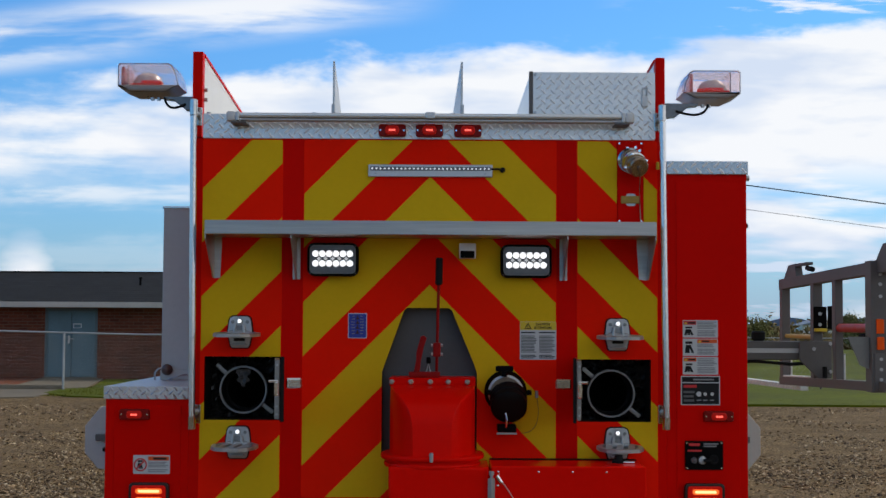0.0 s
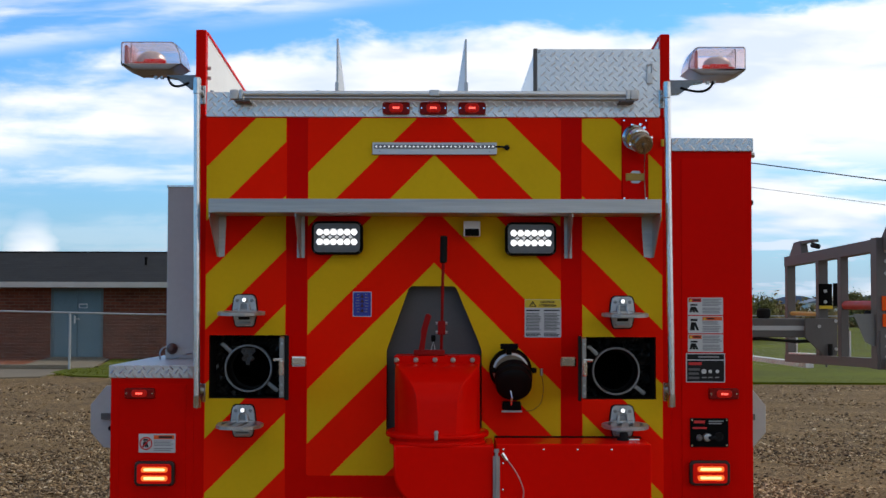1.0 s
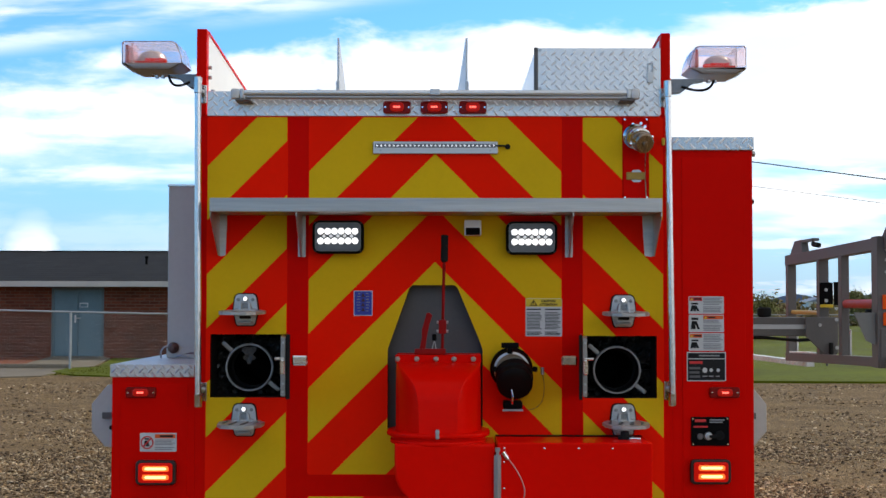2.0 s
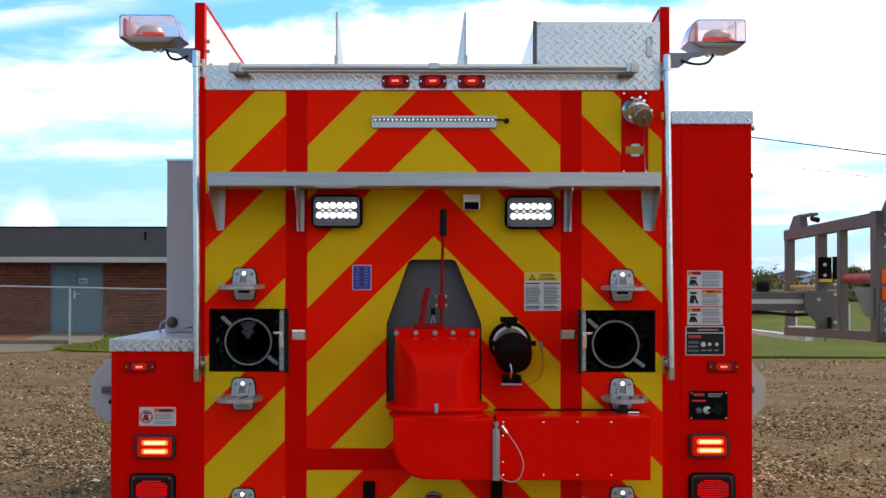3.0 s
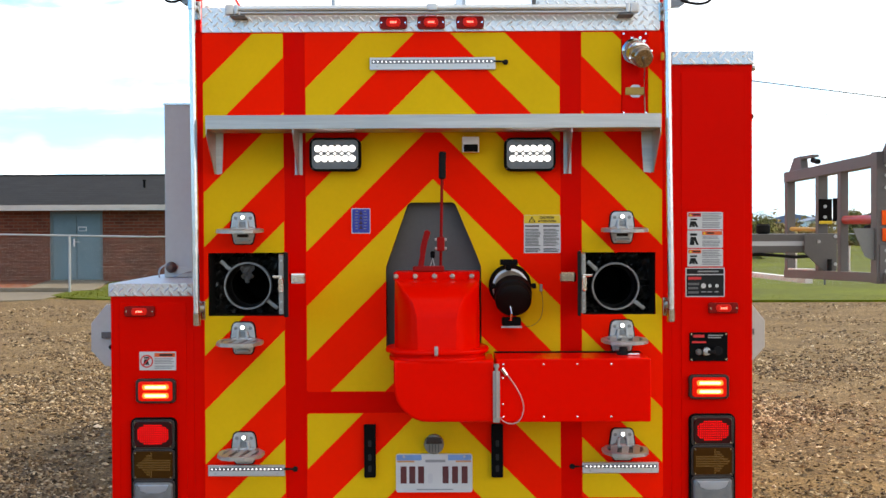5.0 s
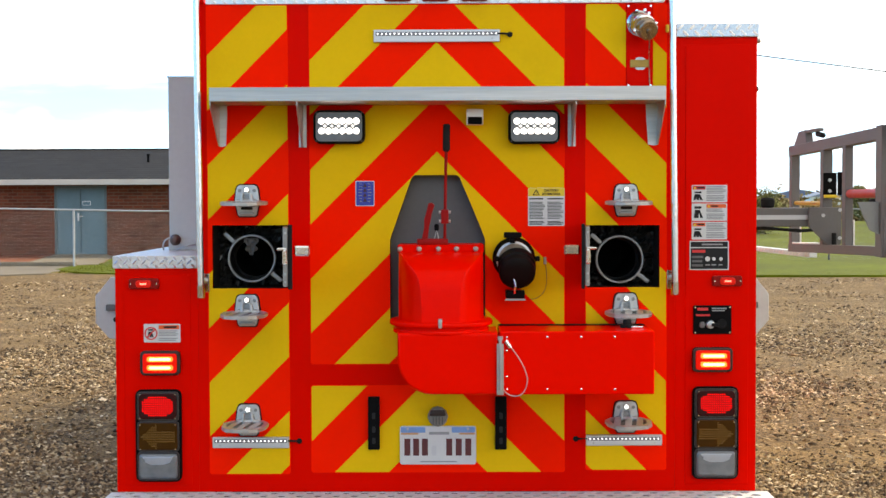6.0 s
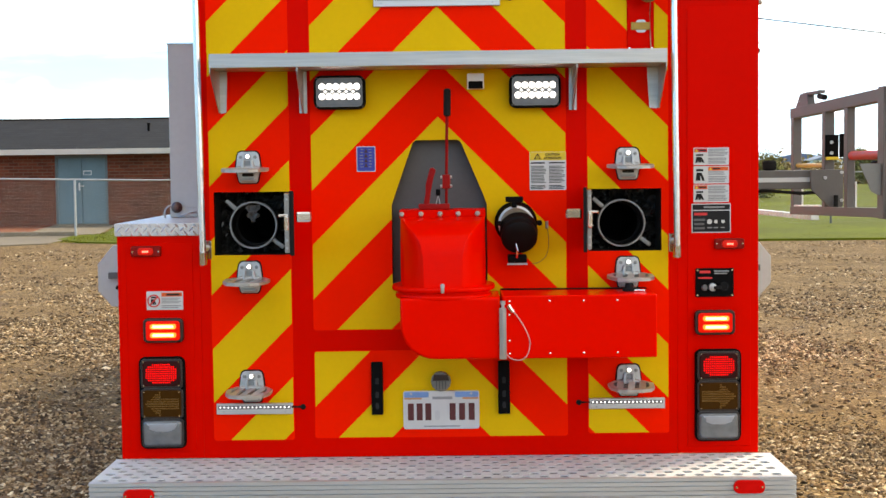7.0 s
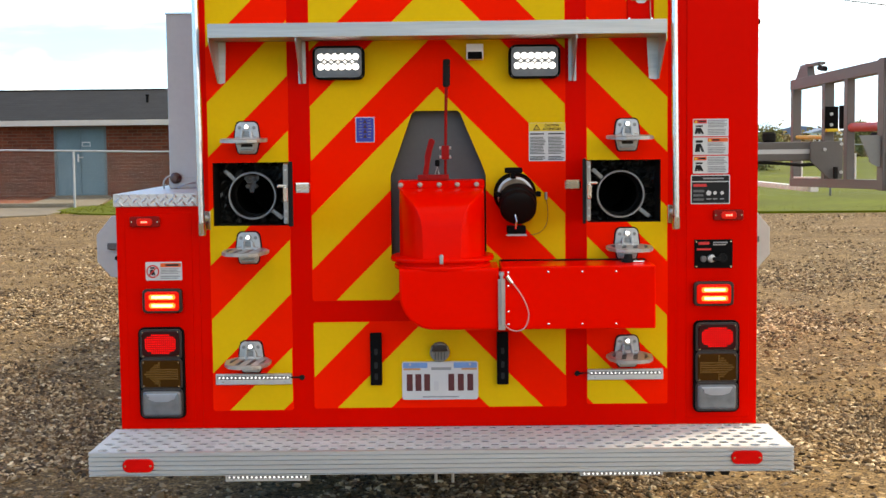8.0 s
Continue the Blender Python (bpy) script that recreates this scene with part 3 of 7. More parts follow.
def gravel_stones():
    """Loose stones over the yard: finer facets near the truck, simpler ones far off."""
    r = np.random.RandomState(3)
    t = (1 + 5 ** 0.5) / 2
    ico = np.array([(-1, t, 0), (1, t, 0), (-1, -t, 0), (1, -t, 0), (0, -1, t), (0, 1, t), (0, -1, -t), (0, 1, -t), (t, 0, -1), (t, 0, 1), (-t, 0, -1), (-t, 0, 1)], float)
    ico /= np.linalg.norm(ico[0])
    tri = np.array([(0, 11, 5), (0, 5, 1), (0, 1, 7), (0, 7, 10), (0, 10, 11), (1, 5, 9), (5, 11, 4), (11, 10, 2), (10, 7, 6), (7, 1, 8),
                    (3, 9, 4), (3, 4, 2), (3, 2, 6), (3, 6, 8), (3, 8, 9), (4, 9, 5), (2, 4, 11), (6, 2, 10), (8, 6, 7), (9, 8, 1)])
    octa = np.array([(1, 0, 0), (0, 1, 0), (-1, 0, 0), (0, -1, 0), (0, 0, 1), (0, 0, -1)], float)
    otri = np.array([(0, 1, 4), (1, 2, 4), (2, 3, 4), (3, 0, 4), (1, 0, 5), (2, 1, 5), (3, 2, 5), (0, 3, 5)])

    def scatter(rows):
        spots = []
        for y0, y1, n, least, most in rows:
            y = r.uniform(y0, y1, n)
            side = np.where(r.rand(n) < 0.5, -1, 1)
            reach = 0.34 * (y + 5.6)
            x = side * (1.25 + r.rand(n) * np.maximum(reach - 1.0, 0.4)) if y0 >= 2 else r.uniform(-2.7, 2.7, n)
            spots.append(np.stack([x, y, least + (most - least) * r.rand(n) ** 2.6], 1))
        spots = np.concatenate(spots)
        # the stones lie in drifts, with bare dirt between them
        drift = np.array([2.1 * noise.noise(Vector((p[0] * 0.55, p[1] * 0.38, 3.0))) + 0.6 * noise.noise(Vector((p[0] * 3.1, p[1] * 1.9, 8.0))) for p in spots])
        spots = spots[np.maximum(drift + 0.36 + 0.25 * (spots[:, 0] < -1.5) * (spots[:, 1] > 6.0), 0.06) > r.rand(len(spots)) * 0.85]
        spots[:, 2] *= np.where(r.rand(len(spots)) < 0.02, 1.55, 1.0)
        return spots

    near = scatter(((-1.2, 1.0, 5000, 0.0045, 0.020), (1.0, 2.1, 30000, 0.0045, 0.021)))
    far = scatter(((2.1, 4.0, 62000, 0.005, 0.023), (4.0, 8.0, 96000, 0.0065, 0.026), (8.0, 14.0, 46000, 0.009, 0.028), (14.0, 25.0, 16000, 0.011, 0.031)))
    me = bpy.data.meshes.new("gravel_stones")
    stone_mesh(me, near, ico, tri, r, 0.60)
    tagged(new("gravel_stones", me), "loose brown and grey stones on the gravel yard", "gravel", kind="stuff")
    me = bpy.data.meshes.new("far_gravel_stones")
    stone_mesh(me, far, octa, otri, r, 0.62)
    tagged(new("far_gravel_stones", me), "loose pale and brown stones far across the yard", "gravel", kind="stuff")


gravel_stones()

# ---- fire truck: body ----
truck = thing("fire_truck", "red fire truck seen from behind with yellow chevrons", "fire truck")
HOLE_L = [(-0.895, 1.408), (-0.590, 1.408), (-0.590, 1.659), (-0.895, 1.659)]
HOLE_R = [(0.594, 1.408), (0.883, 1.408), (0.883, 1.655), (0.594, 1.655)]
NICHE = [(-0.188, 1.272), (0.190, 1.272), (0.190, 1.600), (0.176, 1.640), (0.090, 1.846), (0.078, 1.856), (-0.089, 1.856), (-0.101, 1.846), (-0.174, 1.640), (-0.188, 1.600)]


def cut(polys, hole):
    """Convex polygons less a convex hole, as convex pieces."""
    done = []
    for rest in polys:
        inside = rest
        for p, q in zip(hole, hole[1:] + hole[:1]):
            a, c = q[1] - p[1], p[0] - q[0]
            inside = clip(inside, a, c, a * p[0] + c * p[1]) if len(inside) > 2 else []
        if len(inside) < 3:
            done.append(rest)
            continue
        for p, q in zip(hole, hole[1:] + hole[:1]):
            a, c = q[1] - p[1], p[0] - q[0]
            k = a * p[0] + c * p[1]
            out = clip(rest, -a, -c, -k)
            if len(out) > 2:
                done.append(out)
            rest = clip(rest, a, c, k)
            if len(rest) < 3:
                break
    return done


def plates(polys, y0, y1):
    bm = bmesh.new()
    for p in polys:
        prism(p, y0, y1, bm=bm)
    bmesh.ops.remove_doubles(bm, verts=bm.verts, dist=1e-5)
    return bm


def sheet(outer, holes, y0, y1):
    """One plate with holes through it."""
    bm = bmesh.new()
    es = []
    for loop in (outer, *holes):
        vs = [bm.verts.new((p[0], y0, p[1])) for p in loop]
        es += [bm.edges.new((a, c)) for a, c in zip(vs, vs[1:] + vs[:1])]
    bmesh.ops.triangle_fill(bm, use_beauty=True, edges=es)
    got = bmesh.ops.extrude_face_region(bm, geom=list(bm.faces))
    for v in got["geom"]:
        if isinstance(v, bmesh.types.BMVert):
            v.co.y = y1
    bmesh.ops.recalc_face_normals(bm, faces=bm.faces)
    return bm


def rect(x0, x1, z0, z1):
    return [(x0, z0), (x1, z0), (x1, z1), (x0, z1)]


part("rear_panel", sheet(rect(-0.955, 0.945, 0.592, 2.54), (HOLE_L, HOLE_R, NICHE), 0.0, 0.03), PAINT, truck, "dark red painted rear panel", smooth=False)
shell = box(-0.955, -0.925, 0.03, 5.2, 0.60, 2.54)
box(0.915, 0.945, 0.03, 5.2, 0.60, 2.54, bm=shell)
box(-0.925, 0.915, 5.17, 5.2, 0.60, 2.54, bm=shell)
box(-0.925, 0.915, 0.03, 5.17, 0.60, 0.63, bm=shell)
part("body_shell", shell, PAINT, truck, smooth=False)
part("hose_bed_floor", box(-0.925, 0.915, 0.03, 5.17, 2.46, 2.49), PLATE, truck)
part("left_compartment", box(-1.286, -0.9555, 0.0, 5.2, 0.592, 1.49, 0.0015), PAINT, truck)
part("right_compartment", box(0.9455, 1.268, 0.0, 5.2, 0.592, 2.397, 0.0015), PAINT, truck)
for x0, x1, z0, z1 in ((-1.252, -0.985, 0.62, 1.462), (0.985, 1.236, 0.62, 2.368)):
    part("flush_panel", box(x0, x1, -0.0035, 0.002, z0, z1, 0.0015, 1), PAINT, truck)


def lugs(x0, x1, a0, a1, place, pitch=0.0235, long=0.0112, wide=0.0036, high=0.0042, metal=LUG):
    """Raised bars of tread plate, turned to and fro, on the plane that place(u, v, h) gives."""
    vs, fs = [], []
    nv = max(1, round((a1 - a0) / (pitch * 0.7071)))
    nu = max(1, round((x1 - x0) / (pitch * 1.4142)))
    for j in range(nv):
        for i in range(nu):
            u, v = x0 + (i + (0.28 if j % 2 else 0.72)) * (x1 - x0) / nu, a0 + (j + 0.5) * (a1 - a0) / nv
            t = radians(45 if j % 2 else 135)
            c, s = math.cos(t), math.sin(t)
            k = len(vs)
            for du, dv, h in ((-1, 0, 0), (-0.7, -1, 0), (0.7, -1, 0), (1, 0, 0), (0.7, 1, 0), (-0.7, 1, 0), (-0.72, 0, 1), (0.72, 0, 1)):
                p, q = du * long, dv * wide
                vs.append(place(u + p * c - q * s, v + p * s + q * c, h * high))
            fs += [(k, k + 1, k + 6), (k + 1, k + 2, k + 7, k + 6), (k + 2, k + 3, k + 7), (k + 3, k + 4, k + 7), (k + 4, k + 5, k + 6, k + 7), (k + 5, k, k + 6)]
    me = bpy.data.meshes.new("tread_pattern")
    me.from_pydata(vs, [], fs)
    me.materials.append(metal)
    return me


def face_at(y):
    return lambda u, v, h: (u, y - h, v)


def lug_part(parent, x0, x1, a0, a1, place, **kw):
    ob = part("tread_pattern", lugs(x0, x1, a0, a1, place, **kw), LUG, parent)
    tagged(ob, kind="stuff")
    return ob


cap = part("left_cap", box(-1.293, -0.957, -0.012, 5.2, 1.488, 1.539, 0.004), DULL_PLATE, truck, "bright tread plate cap")
lug_part(cap, -1.288, -0.962, 1.491, 1.537, face_at(-0.012), pitch=0.0260, long=0.0125, wide=0.0040, high=0.004)
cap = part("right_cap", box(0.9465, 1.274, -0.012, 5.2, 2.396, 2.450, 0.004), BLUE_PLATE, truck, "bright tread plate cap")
# slatted side doors, out of view, kept to stop red bounce on the rack
for i in range(2):
    dr = part("roll_up_door", box(1.264, 1.272, 0.25 + 2.4 * i, 2.45 + 2.4 * i, 0.66, 2.33), SATIN, truck, "ribbed aluminium roll up door")
    for k in range(26):
        part("slat", box(1.272, 1.277, 0.25 + 2.4 * i, 2.45 + 2.4 * i, 0.67 + 0.064 * k, 0.726 + 0.064 * k), SATIN, dr)
lug_part(cap, 0.950, 1.270, 2.399, 2.447, face_at(-0.012), pitch=0.0330, long=0.0150, wide=0.0050, high=0.0018, metal=BRIGHT_LUG)
header = part("header_plate", box(-0.914, 0.899, -0.006, -0.001, 2.533, 2.633, 0.002, 1), PLATE, truck, "bright aluminium tread plate header")
lug_part(header, -0.910, 0.896, 2.536, 2.630, face_at(-0.006), pitch=0.0285, long=0.0145, wide=0.0046, high=0.0034, metal=BRIGHT_LUG)
for x, z in ((-0.70, 2.636), (-0.895, 2.636), (-0.47, 2.637), (-0.39, 2.637), (0.09, 2.637), (0.015, 2.637)):
    part("bolt", rod((x, 0.012, z - 0.008), (x, 0.012, z + 0.005), 0.008, 8), STEEL, header)

# hose bed side walls, dividers and the tread plate box
for x0, x1, xi, z in ((-0.960, -0.919, -0.921, 2.886), (0.905, 0.943, 0.907, 2.870)):
    w = part("hose_bed_side", box(x0, x1, 0.0, 0.05, 2.53, z, 0.004), PAINT, truck, "red edged upright of the hose bed side")
    s = 0.02 if x0 < 0 else -0.02
    a, c = sorted((xi - s, xi))
    fall = 0.075 * 5.05
    part("inner_sheet", prism([(0.05, 2.48), (0.05, z - 0.014), (5.1, z - 0.014 - fall), (5.1, 2.48)], a, c, "x"), WHITE if s > 0 else PLATE, w, "pale inner face", smooth=False)
    part("top_trim", prism([(0.05, z - 0.014), (0.05, z - 0.002), (5.1, z - 0.002 - fall), (5.1, z - 0.014 - fall)], a - 0.004, c + 0.004, "x"), PAINT, w, smooth=False)
    for zz in (2.735, 2.695):
        part("hinge_bolt", rod((c if s > 0 else a, 0.04, zz), ((c if s > 0 else a) + s * 0.8, 0.04, zz), 0.008, 8), STEEL, w)
for x, z, skew in ((-0.392, 2.853, 0.0), (0.127, 2.852, -0.080)):
    fin = prism([(0.02, 2.49), (0.02, z), (0.78, z - 0.33), (0.78, 2.49)], x - 0.004, x + 0.004, "x")
    for v in fin.verts:
        v.co.x += skew * v.co.y
    d = part("hose_bed_divider", fin, SATIN, truck, "thin upright aluminium divider sheet", smooth=False)
    part("divider_post", box(x - 0.007, x + 0.007, -0.002, 0.02, 2.60, 2.675, 0.002, 1), STEEL, d)
cover = part("tread_plate_box", box(0.402, 0.904, 0.0, 4.6, 2.534, 2.809, 0.003), PLATE, truck, "tall tread plate box on the hose bed")
lug_part(cover, 0.425, 0.892, 2.640, 2.798, face_at(0.0), pitch=0.0285, long=0.0145, wide=0.0046, high=0.0034, metal=BRIGHT_LUG)
part("corner_trim", box(0.396, 0.412, -0.004, 0.02, 2.634, 2.811, 0.002, 1), GUN, cover)
latch = part("latch", box(0.848, 0.874, -0.010, 0.0, 2.668, 2.712, 0.003), SATIN, cover)
part("latch_loop", sweep([(0.852, -0.006, 2.712), (0.852, -0.008, 2.745), (0.871, -0.008, 2.745), (0.871, -0.006, 2.712)], 0.003), STEEL, latch)
for x, z in ((0.420, 2.80), (0.420, 2.645)):
    part("rivet", rod((x, -0.004, z), (x, 0.002, z), 0.006, 8), STEEL, cover)

# ---- fire truck: chevrons ----
STRIPE = 0.43333


def chevron(x0, x1, z0, z1, side, holes):
    """A panel of red film with yellow stripes at 45 degrees; side -1, 0 or 1: left, pointed, right."""
    k = 0.007
    outer = [(x0 + k, z0), (x1 - k, z0), (x1, z0 + k), (x1, z1 - k), (x1 - k, z1), (x0 + k, z1), (x0, z1 - k), (x0, z0 + k)]
    red = part("chevron_panel", sheet(outer, holes, -0.002, 0.0005), FILM_RED, truck, "red reflective film with yellow chevron stripes", smooth=False)
    for n in range(8):
        top = (3.243 if side else 3.249) - n * STRIPE
        low = top - STRIPE / 2
        halves = [(x0 + 0.003, x1 - 0.003, side)] if side else [(x0 + 0.003, 0.0, -1), (0.0, x1 - 0.003, 1)]
        for a, c, s in halves:
            p = rect(a, c, z0 + 0.002, z1 - 0.002)
            p = clip(p, s, 1, top)
            p = clip(p, -s, -1, -low) if len(p) > 2 else []
            for i, j, at in ((-1, -1, -x0 - z0 - k), (1, -1, x1 - z0 - k), (-1, 1, z1 - x0 - k), (1, 1, x1 + z1 - k)):
                p = clip(p, i, j, at) if len(p) > 2 else []
            ps = [p] if len(p) > 2 else []
            for h in holes:
                ps = cut(ps, h)
            for p in ps:
                part("chevron_stripe", prism(p, -0.0032, -0.0018), FILM_YELLOW, red, "yellow reflective stripe", smooth=False)


MOUNT = rect(0.748, 0.856, 2.195, 2.5285)
chevron(-0.914, -0.590, 0.662, 2.530, -1, [HOLE_L])
chevron(0.588, 0.912, 0.676, 2.530, 1, [HOLE_R, MOUNT])
chevron(-0.507, 0.507, 1.103, 2.530, 0, [NICHE])
chevron(-0.507, 0.507, 0.668, 1.019, 0, [])

# ---- fire truck: rear step ----


def tread_sheet(x0, x1, y0, y1, z, rows, pitch, slot, wide):
    """Sheet with staggered slots, each with a folded rim that goes down."""
    vs, fs = [], []

    def quad(*p):
        k = len(vs)
        vs.extend(p)
        fs.append((k, k + 1, k + 2, k + 3))

    dy = (y1 - y0) / rows
    for j in range(rows):
        a, c = y0 + j * dy, y0 + (j + 1) * dy
        cuts = [x0]
        x = x0 + 0.02 + (j % 2) * pitch / 2
        while x + slot < x1 - 0.015:
            cuts += [x, x + slot]
            x += pitch
        cuts.append(x1)
        m, h, k = (a + c) / 2, wide / 2, slot * 0.28
        for i in range(len(cuts) - 1):
            u, w = cuts[i], cuts[i + 1]
            if i % 2 == 0:
                quad((u, a, z), (w, a, z), (w, m, z), (u, m, z))
                quad((u, m, z), (w, m, z), (w, c, z), (u, c, z))
                continue
            # a lens-shaped opening with a raised lip and walls that go down
            low, up = [(u, m), (u + k, m - h), (w - k, m - h), (w, m)], [(w, m), (w - k, m + h), (u + k, m + h), (u, m)]
            t = z + 0.0008
            lip = {p: (p[0], p[1], t if p not in ((u, m), (w, m)) else z) for p in low + up}
            quad((u, a, z), (u + k, a, z), lip[low[1]], lip[low[0]])
            quad((u + k, a, z), (w - k, a, z), lip[low[2]], lip[low[1]])
            quad((w - k, a, z), (w, a, z), lip[low[3]], lip[low[2]])
            quad((w, c, z), (w - k, c, z), lip[up[1]], lip[up[0]])
            quad((w - k, c, z), (u + k, c, z), lip[up[2]], lip[up[1]])
            quad((u + k, c, z), (u, c, z), lip[up[3]], lip[up[2]])
            for p, q in zip(low + up[1:], low[1:] + up[1:]):
                d = z - 0.004
                quad(lip[p], lip[q], (q[0], q[1], d), (p[0], p[1], d))
    me = bpy.data.meshes.new("tread_sheet")
    me.from_pydata(vs, [], fs)
    me.materials.append(mat("grip_sheet", (0.60, 0.61, 0.59), 0.6, 0.0, 0.16, 9, 0.05, 60, spec=0.2))
    return me


# dark colour stands for the shade seen through the grip slots
step = part("rear_step", box(-1.298, 1.305, -0.395, -0.004, 0.512, 0.562), mat("slot_shade_frame", (0.06, 0.06, 0.06), 0.6, 0.2, 0.2, 9), truck, "wide aluminium tailboard step with grip slots")
part("tread_sheet", tread_sheet(-1.310, 1.316, -0.412, 0.0, 0.590, 8, 0.072, 0.046, 0.034), PLATE, step)
ribs = [(-0.402, 0.500), (-0.402, 0.590)]
for i in range(5):
    z = 0.588 - i * 0.0172
    ribs += [(-0.424, z), (-0.424, z - 0.0095), (-0.411, z - 0.0105), (-0.411, z - 0.0165)]
ribs.append((-0.424, 0.502))
ribs.append((-0.424, 0.500))
part("ribbed_nosing", prism(ribs, -1.313, 1.319, "x"), SATIN, step, "ribbed aluminium front edge", smooth=False)
for x0, x1 in ((-1.313, -1.300), (1.306, 1.319)):
    part("end_plate", box(x0, x1, -0.402, 0.0, 0.500, 0.588, 0.002, 1), SATIN, step)
for x, z in ((-1.126, 0.540), (1.143, 0.552)):
    m = part("side_reflector", prism(rrect(-0.058, 0.058, -0.025, 0.025, 0.022), -0.008, 0.004, r=0.003), RED_LENS, step, "oval red reflector", loc=(x, -0.424, z))
    for s in (-1, 1):
        part("screw", rod((s * 0.048, -0.011, 0), (s * 0.048, 0, 0), 0.004, 8), CHROME, m)


STRIP_DOT = mesh_of("led", lathe([(0.0032, 0), (0.0030, 0.0016), (0.0, 0.0024)], 10, pose(0, 0, 0, 90)), LED_STRIP)


def led_bar(x0, x1, y, z0, z1, n, parent, name="led_bar", cable=0, row=0.30):
    """An aluminium strip with a row of lit points; cable: the side on which its lead goes into the wall."""
    cx, cz = (x0 + x1) / 2, (z0 + z1) / 2
    w, h = (x1 - x0) / 2, (z1 - z0) / 2
    o = part(name, box(-w, w, -0.014, 0.0, -h, h, 0.002, 1), SATIN, parent, "slim aluminium strip with lit white points", loc=(cx, y, cz))
    part("led_channel", box(-w + 0.008, w - 0.008, -0.0165, -0.013, h * (row - 0.32), h * (row + 0.32)), mat("led_channel_lining", (0.17, 0.17, 0.18), 0.4, 0.3, 0.1, 20), o)
    for i in range(n):
        x = -w + 0.016 + i * (2 * w - 0.032) / (n - 1)
        part("led", STRIP_DOT, LED_STRIP, o, "lit white point", loc=(x, -0.0165, h * row))
    for s in (-1, 1):
        part("screw", rod((s * (w - 0.03), -0.016, -h * 0.5), (s * (w - 0.03), -0.013, -h * 0.5), 0.004, 8), STEEL, o)
    if cable:
        e = cable * w
        part("cable", sweep([(e * 0.97, -0.012, h * 0.3), (e + cable * 0.02, -0.014, h * 0.3), (e + cable * 0.038, -0.006, h * 0.2)], 0.004), RUBBER, o)
        part("grommet", lathe([(0.011, 0), (0.011, 0.006), (0.006, 0.010)], 12, Matrix.Translation((e + cable * 0.040, 0.0, h * 0.2)) @ pose(0, 0, 0, 90)), RUBBER, o)
    return o


led_bar(-0.806, -0.488, -0.385, 0.470, 0.500, 18, step, "under_step_light", row=0.10)
led_bar(0.525, 0.836, -0.385, 0.480, 0.508, 18, step, "under_step_light", row=-0.30)
for x in (-0.016, 0.048):
    part("hanger_pin", rod((x, -0.34, 0.446), (x, -0.34, 0.512), 0.006, 8), STEEL, step)
for x in (1.03, 1.088):
    part("hanger_bracket", prism([(x - 0.035, 0.512), (x + 0.035, 0.512), (x + 0.012, 0.455), (x - 0.012, 0.455)], -0.30, -0.26), RUBBER, step)

# chassis, wheels and cab
part("chassis_rail", box(-0.46, -0.38, 0.04, 8.0, 0.40, 0.57, 0.006), DARK, truck)
part("chassis_rail", box(0.38, 0.46, 0.04, 8.0, 0.40, 0.57, 0.006), DARK, truck)
part("rear_axle", rod((-1.0, 2.6, 0.50), (1.0, 2.6, 0.50), 0.09, 16), DARK, truck)
part("front_axle", rod((-1.0, 6.9, 0.50), (1.0, 6.9, 0.50), 0.08, 16), DARK, truck)
# unseen tank and flaps, added to block light under the truck
part("shade_tank", box(-0.36, 0.36, 0.5, 1.5, 0.40, 0.56, 0.03), DARK, truck)
for x in (-0.92, 0.92):
    part("shade_flap", box(x - 0.30, x + 0.30, 2.0, 2.012, 0.16, 0.60), RUBBER, truck, "unseen black flap that blocks light under the truck")
part("floor_pan", box(-0.90, 0.90, 0.02, 5.2, 0.56, 0.598), DARK, truck)
tyre_prof = [(0.27, -0.13), (0.33, -0.14), (0.45, -0.14), (0.495, -0.12), (0.50, -0.09), (0.50, 0.09), (0.495, 0.12), (0.45, 0.14), (0.33, 0.14), (0.27, 0.13)]
tyre_mesh = mesh_of("tyre", lathe(tyre_prof + [tyre_prof[0]], 40, pose(0, 0, 0, 0, 90), closed=False), RUBBER)
rim_mesh = mesh_of("rim", lathe([(0.27, -0.10), (0.27, 0.10), (0.20, 0.06), (0.10, 0.10), (0.0, 0.10)], 32, pose(0, 0, 0, 0, 90), closed=False), STEEL)
for x, y in ((-1.08, 2.6), (-0.76, 2.6), (0.76, 2.6), (1.08, 2.6), (-1.05, 6.9), (1.05, 6.9)):
    wh = part("wheel", tyre_mesh, RUBBER, truck, "black truck tyre", loc=(x, y, 0.505))
    part("rim", rim_mesh, STEEL, wh)
part("cab", prism([(5.5, 0.55), (8.3, 0.55), (8.35, 1.55), (8.05, 2.62), (5.5, 2.62)], -1.22, 1.22, "x", r=0.05), PAINT, truck, "red painted cab ahead of the body")

# ---- fire truck: shelf, rails and upper fittings ----
shelf = part("shelf", box(-0.864, 0.874, -0.230, 0.0, 2.134, 2.188, 0.003, 2), SHELF_METAL, truck,
             "full width satin aluminium shelf")
for x0, x1 in ((-0.864, -0.860), (0.870, 0.874)):
    part("end_gusset", prism([(-0.222, 2.118), (-0.222, 2.134), (-0.003, 2.134), (-0.003, 1.972), (-0.025, 1.972)], x0, x1, "x"), SHELF_METAL, shelf)
for x0, x1 in ((-0.864, -0.832), (0.874, 0.828)):
    e = 0.027 if x0 < 0 else -0.038
    part("gusset_flange", prism([(x0, 1.976), (x0 + e * 0.3, 1.970), (x0 + e, 1.974), (x1, 2.10), (x1, 2.134), (x0, 2.134)], -0.007, -0.003), SHELF_METAL, shelf)
